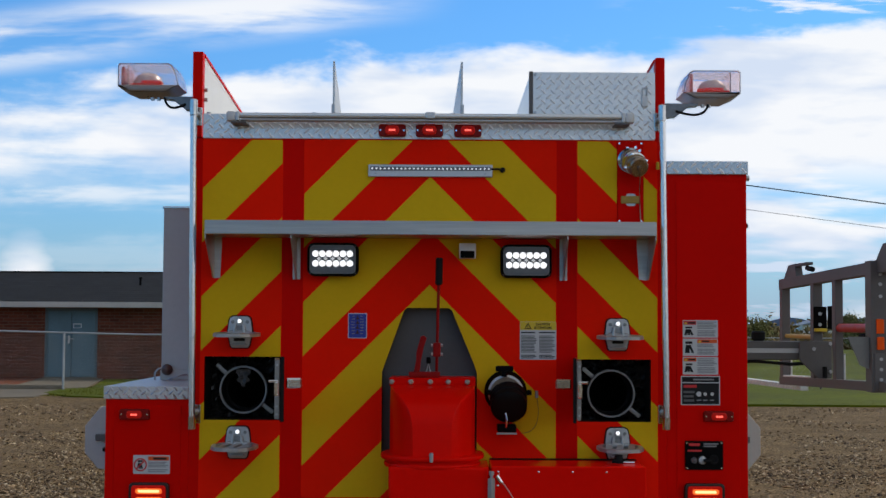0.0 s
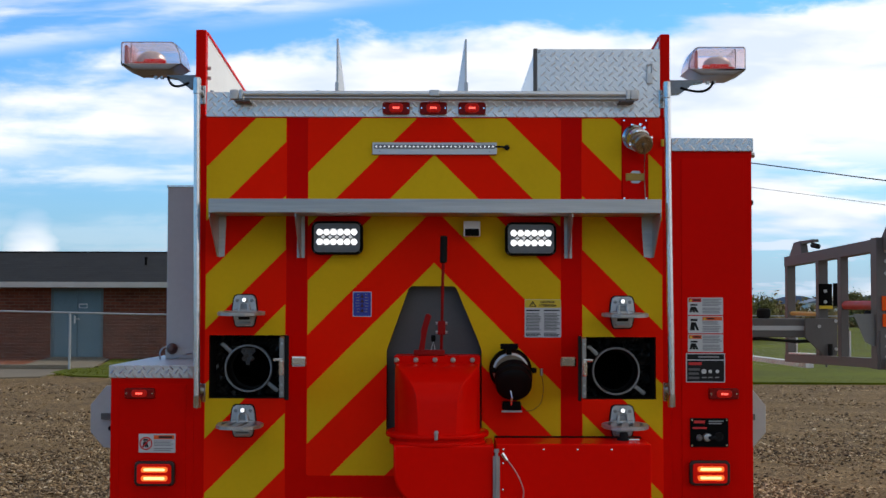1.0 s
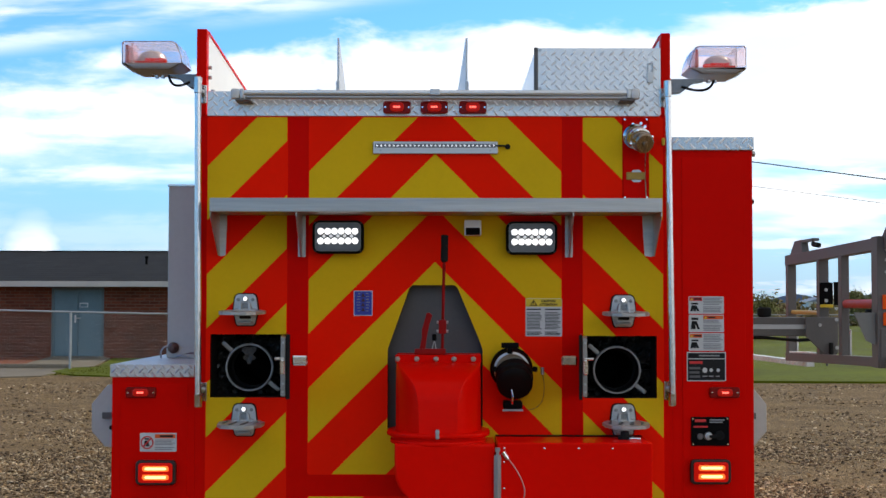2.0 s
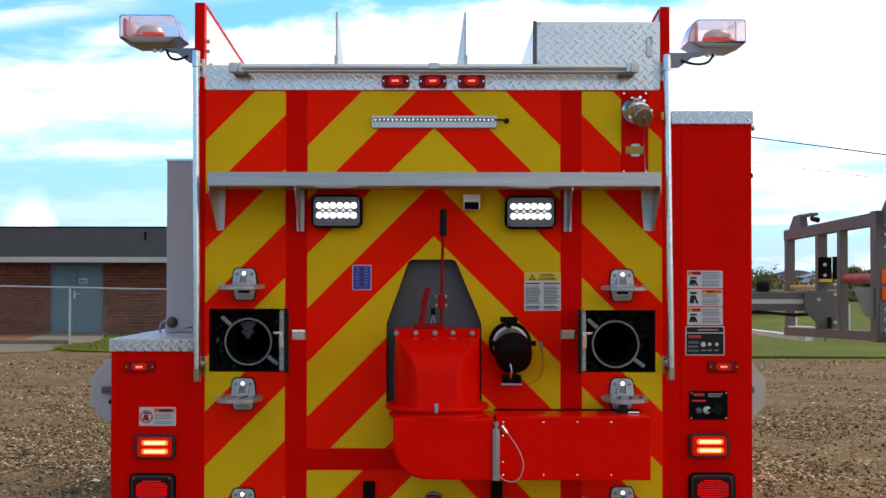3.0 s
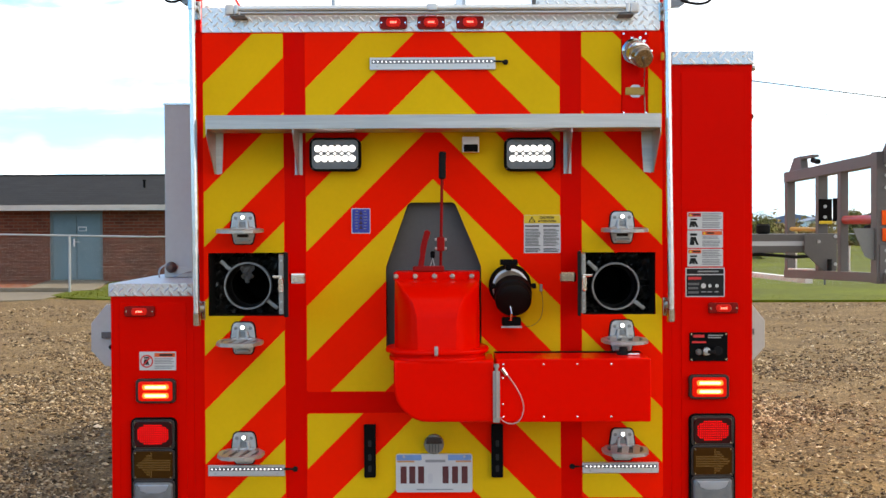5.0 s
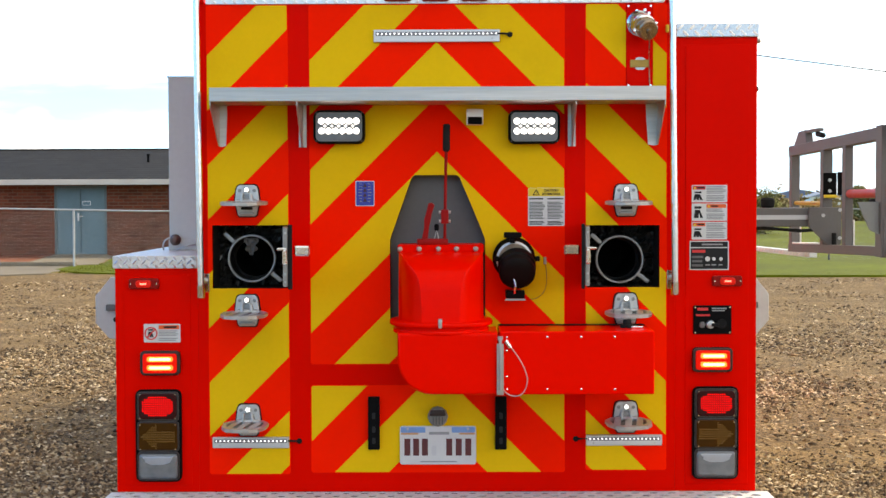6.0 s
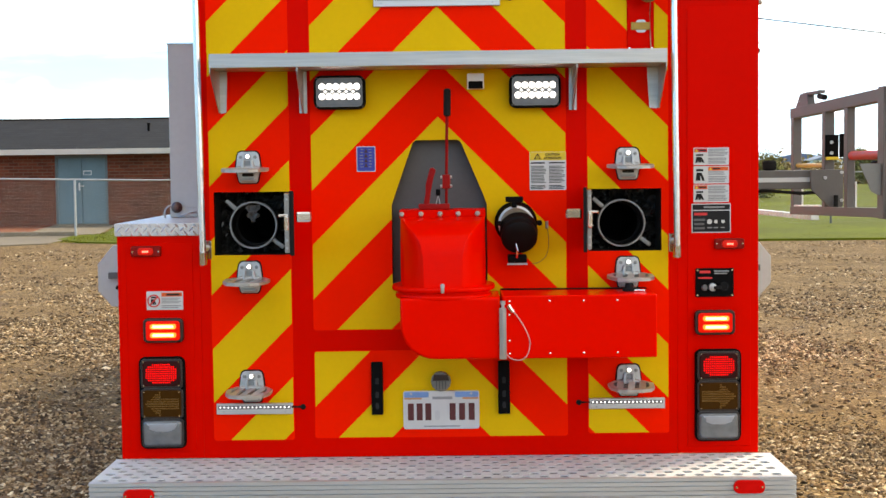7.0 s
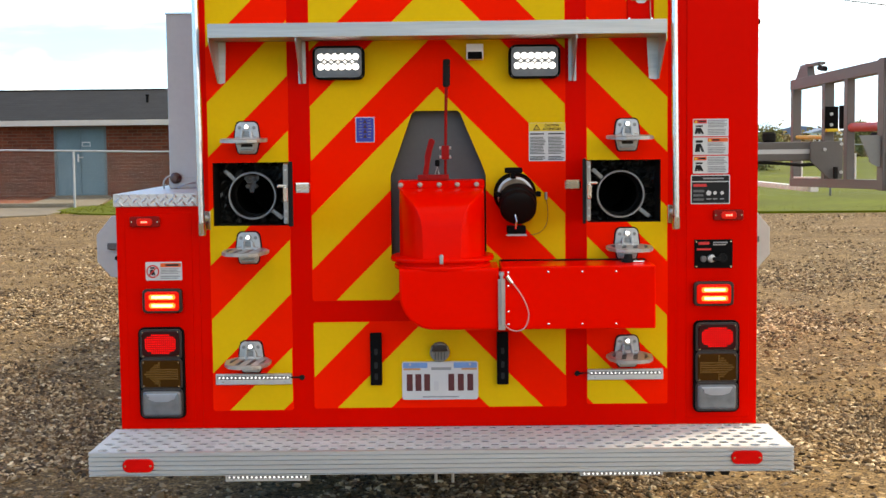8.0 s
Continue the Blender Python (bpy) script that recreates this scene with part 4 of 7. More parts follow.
for x in (-0.532, 0.534):
    g = part("middle_gusset", prism([(-0.215, 2.120), (-0.215, 2.134), (-0.003, 2.134), (-0.003, 1.968), (-0.028, 1.968)], x - 0.003, x + 0.003, "x"), SHELF_METAL, shelf)
    part("gusset_flange", box(x - 0.015, x + 0.015, -0.008, -0.003, 1.968, 2.134), SHELF_METAL, g)
    part("screw", rod((x, -0.012, 1.985), (x, -0.006, 1.985), 0.005, 8), STEEL, g)
for x0, z0, x1, z1 in ((-0.940, 2.648, -0.930, 1.418), (0.920, 2.634, 0.934, 1.426)):
    r = part("grab_rail", rod((x0, -0.075, z0), (x1, -0.075, z1), 0.0132, 18), BRUSHED, truck, "long upright brushed metal grab rail")
    for x, z, d in ((x0, z0, 1), (x1, z1, -1)):
        part("end_fitting", rod((x, -0.075, z - 0.022 * (1 - d) - 0.035 * (1 + d) / 2), (x, -0.075, z + 0.012 * d + 0.02), 0.0155, 16, bev=0.003), DULL_CHROME, r)
        part("stand_off", rod((x, -0.07, z - 0.02 * d), (x * 0.995, 0.0, z - 0.02 * d), 0.011, 10), STEEL, r)
        part("foot_plate", box(x * 0.995 - 0.018, x * 0.995 + 0.018, -0.006, 0.0, z - 0.02 * d - 0.045, z - 0.02 * d + 0.03, 0.003), DULL_CHROME, r)

bar = part("cover_rail", box(-0.800, 0.796, -0.092, -0.068, 2.606, 2.626, 0.007), PLATE, truck, "long aluminium hose cover rail across the header")
part("lower_tube", rod((-0.75, -0.076, 2.599), (0.76, -0.076, 2.596), 0.009, 12), STEEL, bar)
for x in (-0.790, 0.790):
    part("end_clamp", box(x - 0.018, x + 0.018, -0.096, -0.060, 2.590, 2.631, 0.008), DULL_PLATE, bar)
    part("clamp_collar", box(x - 0.008 - (0.026 if x > 0 else -0.026), x + 0.008 - (0.026 if x > 0 else -0.026), -0.095, -0.062, 2.592, 2.630, 0.004), SATIN, bar)
    part("clamp_foot", box(x - 0.030 + (0.03 if x < 0 else -0.03), x + 0.030 + (0.03 if x < 0 else -0.03), -0.095, -0.004, 2.582, 2.589, 0.003), GUN, bar)
part("joint_sleeve", box(-0.020, 0.020, -0.096, -0.064, 2.604, 2.630, 0.004), SATIN, bar)
part("joint_foot", box(-0.018, 0.018, -0.075, -0.004, 2.586, 2.608), STEEL, bar)


def marker(x, y, z, w, h):
    m = part("marker_light", prism(rrect(-w, w, -h, h, h * 0.45), -0.020, 0.0, r=0.004), GLOW_RED, truck, "small lit red marker light", loc=(x, y, z))
    part("lens", prism(rrect(-w * 0.52, w * 0.52, -h * 0.72, h * 0.72, h * 0.6), -0.030, -0.018, r=0.005), CORE_RED, m)
    for i in (-1, 0, 1):
        part("led", box(i * 0.009 - 0.0035, i * 0.009 + 0.0035, -0.032, -0.029, -0.0035, 0.0035), LED_MARK, m)
    for s in (-1, 1):
        part("screw", rod((s * w * 0.86, -0.022, 0), (s * w * 0.86, -0.018, 0), 0.0035, 8), CHROME, m)
    return m


for x in (-0.153, -0.004, 0.150):
    marker(x, -0.008, 2.566, 0.055, 0.025)
marker(-1.168, 0.0, 1.428, 0.060, 0.021)
marker(1.150, 0.0, 1.432, 0.059, 0.021)

led_bar(-0.248, 0.250, -0.004, 2.381, 2.430, 29, truck, cable=1)
led_bar(-0.900, -0.594, -0.004, 0.770, 0.814, 18, truck, cable=1)
led_bar(0.590, 0.893, -0.004, 0.777, 0.820, 18, truck, cable=-1)


LENS = mesh_of("led_lens", lathe([(0.0126, 0), (0.0116, 0.006), (0.006, 0.009), (0.0, 0.010)], 16, pose(0, 0, 0, 90)), LED_WHITE)


def flood(x, z):
    w, h = 0.101, 0.066
    o = part("flood_light", prism(rrect(-w, w, -h, h, 0.028), -0.055, 0.0, r=0.006), BLACK, truck, "lit white flood light in black bezel", loc=(x, -0.004, z))
    part("reflector", prism(rrect(-w + 0.014, w - 0.014, -h + 0.013, h - 0.013, 0.014), -0.058, -0.050), REFLECTOR, o)
    for i in range(6):
        for j in (-1, 1):
            cx, cz = (i - 2.5) * 0.0272, 0.003 + j * 0.0192
            part("led_lens", LENS, LED_WHITE, o, "lit white point", loc=(cx, -0.058, cz))
    small = bmesh.new()
    for i in range(5):
        prism([((i - 2) * 0.0272 + 0.005 * math.cos(radians(a)) * (1.0 if a % 90 else 1.7), 0.003 + 0.005 * math.sin(radians(a)) * (1.0 if a % 90 else 1.7)) for a in range(0, 360, 45)], -0.061, -0.057, bm=small)
    tagged(part("led_strip", small, mat("lit_small_led", (0.7, 0.7, 0.7), 0.3, emit=((1.0, 0.98, 0.96), 0.7)), o, smooth=False), kind="stuff")
    part("inner_rim", prism(rrect(-w + 0.010, w - 0.010, -h + 0.009, h - 0.009, 0.019), -0.0565, -0.050), mat("grey_lens_frame", (0.17, 0.17, 0.165), 0.4, 0.3, 0.1, 20), o)
    for sx in (-1, 1):
        for sz in (-1, 1):
            part("screw", rod((sx * (w - 0.011), -0.058, sz * (h - 0.011)), (sx * (w - 0.011), -0.05, sz * (h - 0.011)), 0.004, 8), BEZEL, o)
    return o


flood(-0.384, 2.046)
flood(0.383, 2.043)
view = part("rear_camera", prism([(-0.012, -0.030), (-0.012, 0.030), (-0.058, 0.030), (-0.066, 0.010), (-0.060, -0.030)], -0.033, 0.033, "x", r=0.003), WHITE, truck,
            "small white rear view camera housing", loc=(0.150, 0.0, 2.083))
part("lens_window", box(-0.028, 0.028, -0.066, -0.058, -0.029, 0.0, 0.002, 1), BLACK, view)

# ---- folding steps ----


def folding_step(x, z):
    half = [(0.028, 0.062), (0.038, 0.056), (0.043, 0.044), (0.048, 0.004), (0.046, -0.012), (0.037, -0.054), (0.030, -0.062)]
    outline = half[::-1] + [(-a, c) for a, c in half]
    cast = mat("cast_aluminium", (0.50, 0.50, 0.49), 0.40, 0.75, 0.2, 25, 0.05, 90)
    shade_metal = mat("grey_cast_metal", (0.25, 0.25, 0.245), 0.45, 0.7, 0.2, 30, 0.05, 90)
    o = part("folding_step", prism(outline, -0.012, 0.0, r=0.003), cast, truck, "folded down metal step with a lit point", loc=(x, -0.004, z))
    part("gasket", prism([(a * 1.10, c * 1.07) for a, c in outline], -0.003, 0.003), RUBBER, o)
    # two cheeks carry the hinge, with a darker web between them
    part("hinge_web", prism([(-0.030, -0.006), (0.030, -0.006), (0.021, 0.026), (-0.021, 0.026)], -0.022, -0.010, r=0.004), shade_metal, o)
    for sx in (-1, 1):
        part("hinge_cheek", prism([(sx * 0.014, -0.012), (sx * 0.026, -0.012), (sx * 0.021, 0.028), (sx * 0.012, 0.032)], -0.036, -0.010, r=0.003), cast, o)
    part("pivot", rod((-0.040, -0.024, -0.004), (0.040, -0.024, -0.004), 0.010, 12), STEEL, o)
    tread = bmesh.new()
    out = [(-0.062, -0.014), (0.062, -0.014), (0.090, -0.070), (0.086, -0.140), (0.064, -0.190), (0.030, -0.206), (-0.030, -0.206), (-0.064, -0.190), (-0.086, -0.140), (-0.090, -0.070)]
    inn = [(-0.046, -0.032), (0.046, -0.032), (0.071, -0.074), (0.068, -0.134), (0.050, -0.172), (0.024, -0.184), (-0.024, -0.184), (-0.050, -0.172), (-0.068, -0.134), (-0.071, -0.074)]
    n = len(out)
    z0, z1 = -0.012, 0.002
    V = [[tread.verts.new((p[0], p[1], h)) for p in ring] for ring, h in ((out, z1 - 0.002), ([(a * 0.97, b_ * 0.985) for a, b_ in out], z1), (inn, z1), (inn, z0), (out, z0))]
    for a, c in ((0, 1), (1, 2), (2, 3), (3, 4), (4, 0)):
        for i in range(n):
            j = (i + 1) % n
            tread.faces.new((V[a][i], V[a][j], V[c][j], V[c][i]))
    bmesh.ops.recalc_face_normals(tread, faces=tread.faces)
    for k in (-0.044, 0.0, 0.044):
        prism([(k - 0.024, -0.176), (k + 0.002, -0.176), (k + 0.023, -0.028), (k - 0.003, -0.028)], z0 + 0.001, z1 - 0.001, "z", bm=tread)
    for v in tread.verts:
        v.co.z += 0.03 * (v.co.y + 0.014) - 0.002
    part("tread", tread, mat("worn_cast_tread", (0.42, 0.40, 0.37), 0.36, 0.45, 0.2, 30, 0.05, 120), o, "satin metal tread with slots", smooth=False)
    # sheet added below the slots; its dark colour stands for their shade
    part("slot_shade_sheet", prism([(a * 0.99, c * 0.995 - 0.001) for a, c in inn], -0.016, -0.011, "z"), mat("slot_shade_dark", (0.07, 0.068, 0.064), 0.5, 0.4, 0.2, 30), o)
    part("lower_frame", prism([(-0.034, -0.020), (0.034, -0.020), (0.029, -0.058), (-0.029, -0.058)], -0.020, -0.010, r=0.004), cast, o)
    # slot as a dark patch on the surface, with its shade in the colour
    part("slot_shade_patch", prism(rrect(-0.023, 0.023, -0.036, -0.024, 0.004), -0.0212, -0.018), DARK, o)
    part("lower_lip", box(-0.027, 0.027, -0.030, -0.016, -0.056, -0.044, 0.004), STEEL, o)
    part("led", lathe([(0.0078, 0), (0.0070, 0.004), (0.0, 0.006)], 14, Matrix.Translation((0, -0.026, 0.043)) @ pose(0, 0, 0, 90)), LED_WHITE, o, "lit white point")
    part("led_socket", lathe([(0.012, 0), (0.011, 0.015), (0.008, 0.016)], 16, Matrix.Translation((0, -0.010, 0.043)) @ pose(0, 0, 0, 90)), STEEL, o)
    for sx in (-1, 1):
        part("screw", lathe([(0.0075, 0), (0.0070, 0.003), (0.003, 0.004)], 10, Matrix.Translation((sx * 0.029, -0.011, 0.040)) @ pose(0, 0, 0, 90)), shade_metal, o)
        part("screw", rod((sx * 0.026, -0.023, -0.050), (sx * 0.026, -0.018, -0.050), 0.004, 8), shade_metal, o)
    return o


for x, z in ((-0.754, 1.757), (-0.757, 1.320), (-0.756, 0.882), (0.749, 1.754), (0.748, 1.322), (0.749, 0.891)):
    folding_step(x, z)

# ---- hose tunnels with their doors ----


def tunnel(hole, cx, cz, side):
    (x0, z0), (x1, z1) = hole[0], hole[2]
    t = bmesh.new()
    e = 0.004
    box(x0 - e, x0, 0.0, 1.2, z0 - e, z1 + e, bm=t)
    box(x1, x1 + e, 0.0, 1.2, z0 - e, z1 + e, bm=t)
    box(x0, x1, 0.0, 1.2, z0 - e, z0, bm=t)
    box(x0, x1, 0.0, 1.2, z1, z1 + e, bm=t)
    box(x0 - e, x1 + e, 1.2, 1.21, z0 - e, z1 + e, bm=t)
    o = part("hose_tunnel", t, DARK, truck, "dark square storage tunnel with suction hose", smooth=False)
    hose = part("suction_hose", lathe([(0.088, 0.0), (0.090, -0.004), (0.095, -0.004), (0.097, 0.0), (0.097, 0.022), (0.088, 0.022), (0.088, 0.0)], 40,
                                      Matrix.Translation((cx, 0.055, cz)) @ pose(0, 0, 0, -90), closed=False), mat("hose_coupling", (0.29, 0.29, 0.28), 0.4, 0.5, 0.15, 15), o,
                "round hose end with a grey metal ring")
    part("hose_wall", lathe([(0.092, 0.0), (0.092, 1.1), (0.0875, 1.1), (0.0875, 0.004)], 40, Matrix.Translation((cx, 0.055, cz)) @ pose(0, 0, 0, -90), closed=False), RUBBER, hose)
    part("inner_ring", lathe([(0.078, 0.10), (0.0872, 0.10), (0.0872, 0.12), (0.078, 0.12), (0.078, 0.10)], 40, Matrix.Translation((cx, 0.055, cz)) @ pose(0, 0, 0, -90), closed=False), RUBBER, hose)
    part("hose_back", lathe([(0.0, 0.6), (0.0865, 0.6)], 24, Matrix.Translation((cx, 0.055, cz)) @ pose(0, 0, 0, -90), closed=False), RUBBER, hose)
    r = random.Random(31 + side)

    def crumple(u0, u1, v0, v1, nu, nv, y, amp, keep):
        """A sheet of creased plastic, kept where keep(x, z) says so."""
        bm = bmesh.new()
        g = [[bm.verts.new((u0 + (u1 - u0) * i / nu, y + amp * (noise.noise(Vector((i * 0.20, j * 0.25, 9 + side))) + 0.40 * noise.noise(Vector((i * 0.6, j * 0.5, 3 + side)))) + amp * 0.06 * r.uniform(-1, 1), v0 + (v1 - v0) * j / nv)) for j in range(nv + 1)] for i in range(nu + 1)]
        for i in range(nu):
            for j in range(nv):
                if keep(u0 + (u1 - u0) * (i + 0.5) / nu, v0 + (v1 - v0) * (j + 0.5) / nv):
                    bm.faces.new((g[i][j], g[i + 1][j], g[i + 1][j + 1], g[i][j + 1]))
        bmesh.ops.delete(bm, geom=[v for v in bm.verts if not v.link_faces], context="VERTS")
        return bm

    wrap = mat("black_plastic_film", (0.022, 0.022, 0.021), 0.28, 0, 0.2, 20, 0.1, 60, spec=0.45)
    part("plastic_wrap", crumple(x0 + 0.002, x1 - 0.002, z0 + 0.002, z1 - 0.002, 30, 26, 0.16, 0.045, lambda a, c: math.hypot(a - cx, c - cz) > 0.093), wrap, o, "creased black plastic round the hose", smooth=False)
    if side < 0:
        part("torn_plastic", crumple(cx - 0.032, cx + 0.028, cz + 0.012, cz + 0.082, 14, 16, 0.062, 0.012, lambda a, c: abs(a - cx + 0.002) < 0.008 + (c - cz) * 0.30 + 0.006 * math.sin(c * 190)),
             mat("grey_plastic_film", (0.075, 0.072, 0.070), 0.4, 0, 0.3, 40, 0.1, 60, spec=0.4), hose, "scrap of grey plastic in the hose mouth", smooth=False)
    for a in (138, -38):
        bm = box(-0.0085, 0.0085, 0.068, 0.080, 0.096, 0.150, 0.003)
        bmesh.ops.transform(bm, matrix=Matrix.Translation((cx, 0, cz)) @ pose(0, 0, 0, 0, 90 - a, 0), verts=bm.verts)
        part("coupling_lug", bm, MATS["hose_coupling"], hose)
    # the door stands open, square to the wall
    # it leans outwards a little, so that only its edge shows
    s = -1 if side < 0 else 1
    e0, e1, e2, lean = (0.579, 0.560, 0.543, 0.118) if side < 0 else (0.577, 0.560, 0.546, 0.092)

    def leaf(a, c, y0, y1, z0, z1, r=0.002):
        a, c = sorted((s * a, s * c))
        bm = box(a, c, y0, y1, z0, z1, r, 1)
        for v in bm.verts:
            v.co.x += s * lean * (v.co.y + 0.30)
        return bm

    d = part("tunnel_door", leaf(e0, e1, -0.300, -0.004, 1.432, 1.655), mat("door_edge_metal", (0.30, 0.285, 0.26), 0.45, 0.5, 0.15, 20), o, "open hinged door with a bright edge")
    part("door_skin", leaf(e1 - 0.001, e2 + 0.006, -0.298, -0.004, 1.424, 1.664), PAINT, d, "dark red door skin")
    part("edge_seal", leaf(e1 - 0.001, e2, -0.306, -0.298, 1.422, 1.666), RUBBER, d, "black rubber edge seal")
    part("paddle_latch", leaf(e2 - 0.006, e2 - 0.066, -0.300, -0.262, 1.548, 1.586, 0.006), CHROME if side < 0 else BRASS, d)
    part("catch", leaf(e1 + 0.003, e1 + 0.020, -0.318, -0.300, 1.515, 1.572, 0.004), CHROME, d)
    part("catch_bar", leaf(e1 + 0.004, e1 + 0.042, -0.316, -0.306, 1.570, 1.579, 0.002), CHROME, d)
    for zz in (1.45, 1.48, 1.635):
        part("screw", leaf(e1 + 0.006, e1 + 0.014, -0.304, -0.299, zz - 0.004, zz + 0.004, 0.001), STEEL, d)
    return o


tunnel(HOLE_L, -0.747, 1.525, -1)
tunnel(HOLE_R, 0.731, 1.517, 1)

# ---- niche, chute and swivel duct ----
niche = part("niche_liner", plates([[(p[0], p[1]) for p in NICHE]], 0.055, 0.06), RECESS, truck, "grey lined niche behind the dump chute", smooth=False)
rim = bmesh.new()
for p, q in zip(NICHE, NICHE[1:] + NICHE[:1]):
    a, c = Vector((p[0], 0, p[1])), Vector((q[0], 0, q[1]))
    rim.faces.new([rim.verts.new(v) for v in (a + Vector((0, -0.003, 0)), c + Vector((0, -0.003, 0)), c + Vector((0, 0.056, 0)), a + Vector((0, 0.056, 0)))])
part("niche_edge", rim, BLACK, niche, smooth=False)

CX = 0.016
chute_levels = [(1.585, 0.164, -0.100, 0.164, -0.104), (1.556, 0.164, -0.118, 0.162, -0.122), (1.551, 0.163, -0.150, 0.156, -0.168), (1.540, 0.163, -0.172, 0.144, -0.215), (1.522, 0.163, -0.186, 0.124, -0.262),
                (1.500, 0.163, -0.194, 0.105, -0.300), (1.476, 0.163, -0.199, 0.090, -0.326), (1.450, 0.163, -0.201, 0.080, -0.341), (1.415, 0.163, -0.202, 0.074, -0.348), (1.290, 0.163, -0.202, 0.070, -0.354)]
cb = bmesh.new()
rings = []
for z, w, yc, c, yf in chute_levels:
    pts = [(-w, 0.05), (-w, yc)]
    # the blend from the flat side to the narrow front
    for t in (0.2, 0.4, 0.6, 0.8):
        k = math.sin(t * math.pi / 2)
        pts.append((-w + (w - c) * t, yc + (yf - yc) * (0.35 * t + 0.65 * k)))
    pts += [(-c, yf), (c, yf)]
    pts += [(-x, y) for x, y in pts[1:6][::-1]] + [(w, 0.05)]
    rings.append([cb.verts.new((CX + x, y, z)) for x, y in pts])
for u, v in zip(rings, rings[1:]):
    for i in range(len(u) - 1):
        cb.faces.new((u[i], u[i + 1], v[i + 1], v[i]))
cb.faces.new(rings[0])
bmesh.ops.recalc_face_normals(cb, faces=cb.faces)
CHUTE_PAINT = mat("glossy_red_paint", (0.86, 0.0040, 0.0008), 0.22, 0, 0.05, 3, 0.02, 200, coat=0.0, spec=0.05)
chute = part("dump_chute", cb, CHUTE_PAINT, truck, "glossy bright red dump chute on the rear panel")
chute.data.set_sharp_from_angle(angle=radians(36))
fl = part("chute_flange", box(-0.153, 0.182, -0.128, -0.098, 1.552, 1.584, 0.003), PAINT, chute)
for x in (-0.144, -0.069, 0.006, 0.076, 0.151):
    part("bolt", lathe([(0.0105, 0), (0.0105, 0.005), (0.006, 0.009), (0, 0.009)], 12, Matrix.Translation((x, -0.128, 1.567)) @ pose(0, 0, 0, 90)), mat("tan_zinc_bolt", (0.46, 0.38, 0.30), 0.35, 0.8, 0.2, 40), fl)


def oval(rx, ry, n=40, pw=2.6):
    out = []
    for i in range(n):
        t = math.tau * i / n
        c, s = math.cos(t), math.sin(t)
        out.append((CX + rx * math.copysign(abs(c) ** (2 / pw), c), -0.165 + ry * math.copysign(abs(s) ** (2 / pw), s)))
    return out


part("upper_collar", prism(oval(0.199, 0.210), 1.281, 1.299, "z", r=0.007), CHUTE_PAINT, chute)
part("collar_gap", prism(oval(0.180, 0.195), 1.262, 1.284, "z"), PAINT, chute)
part("lower_collar", prism(oval(0.186, 0.202), 1.251, 1.270, "z", r=0.007), CHUTE_PAINT, chute)
part("collar_clip", box(CX - 0.009, CX + 0.005, -0.386, -0.364, 1.280, 1.316, 0.004), STEEL, chute)
part("clip_knob", rod((CX - 0.010, -0.378, 1.306), (CX + 0.006, -0.378, 1.306), 0.006, 8), STEEL, chute)

elbow_pts = [(0.228, 1.030), (0.228, 1.262), (-0.146, 1.262), (-0.146, 1.165)]
for i in range(1, 9):
    t = math.pi * (1 + 0.5 * i / 8)
    elbow_pts.append((-0.016 + 0.130 * math.cos(t), 1.162 + 0.132 * math.sin(t)))
duct = part("swivel_duct", prism(elbow_pts, -0.360, -0.075, r=0.012, seg=3), CHUTE_PAINT, truck, "red sheet metal discharge duct turned sideways")
tail = part("duct_tail", box(0.236, 0.813, -0.362, -0.072, 1.030, 1.267, 0.006, 3), CHUTE_PAINT, duct)
for x in (0.263, 0.413, 0.539, 0.665):
    for z in (1.246, 1.050):
        part("bolt", lathe([(0.0038, 0), (0.0038, 0.0022), (0, 0.004)], 10, Matrix.Translation((x, -0.362, z)) @ pose(0, 0, 0, 90)), CHROME, tail)
for z in (1.195, 1.098):
    part("bolt", lathe([(0.0038, 0), (0.0038, 0.0022), (0, 0.004)], 10, Matrix.Translation((0.262, -0.362, z)) @ pose(0, 0, 0, 90)), CHROME, tail)
stop = part("duct_catch", lathe([(0.026, 0), (0.026, 0.010), (0.017, 0.014), (0.015, 0.030)], 18, Matrix.Translation((0.728, -0.215, 1.267))), RUBBER, tail, "black rubber catch with a bright tab")
part("catch_tab", box(0.742, 0.786, -0.245, -0.205, 1.267, 1.275, 0.003), CHROME, stop)
# shade in the gap behind the duct, laid on as a black strip
part("gap_shade_strip", box(0.238, 0.808, -0.120, -0.078, 1.267, 1.2695), BLACK, tail, "black strip painted as shade behind the duct")
pin = part("hinge_strip", box(0.224, 0.250, -0.376, -0.360, 1.030, 1.222, 0.003), STEEL, duct, "grey steel hinge strip with a pull pin")
part("hinge_pin", rod((0.237, -0.380, 1.05), (0.237, -0.380, 1.238), 0.006, 10), STEEL, pin)
part("pin_head", rod((0.237, -0.380, 1.236), (0.237, -0.380, 1.250), 0.010, 10), STEEL, pin)
loop = arc((0.262, -0.372, 1.226), (0.330, -0.380, 1.150), (0.338, -0.376, 1.090)) + arc((0.338, -0.376, 1.090), (0.335, -0.374, 1.030), (0.296, -0.374, 1.026), 8)[1:] + arc((0.296, -0.374, 1.026), (0.262, -0.374, 1.026), (0.246, -0.374, 1.055), 6)[1:]
cable = part("safety_cable", sweep(loop, 0.0026, 6), mat("coated_cable", (0.62, 0.30, 0.27), 0.4, 0.3, 0.1, 30), duct, "thin looped safety cable")
part("cable_end", rod((0.258, -0.374, 1.234), (0.276, -0.374, 1.208), 0.008, 10), CHROME, cable)

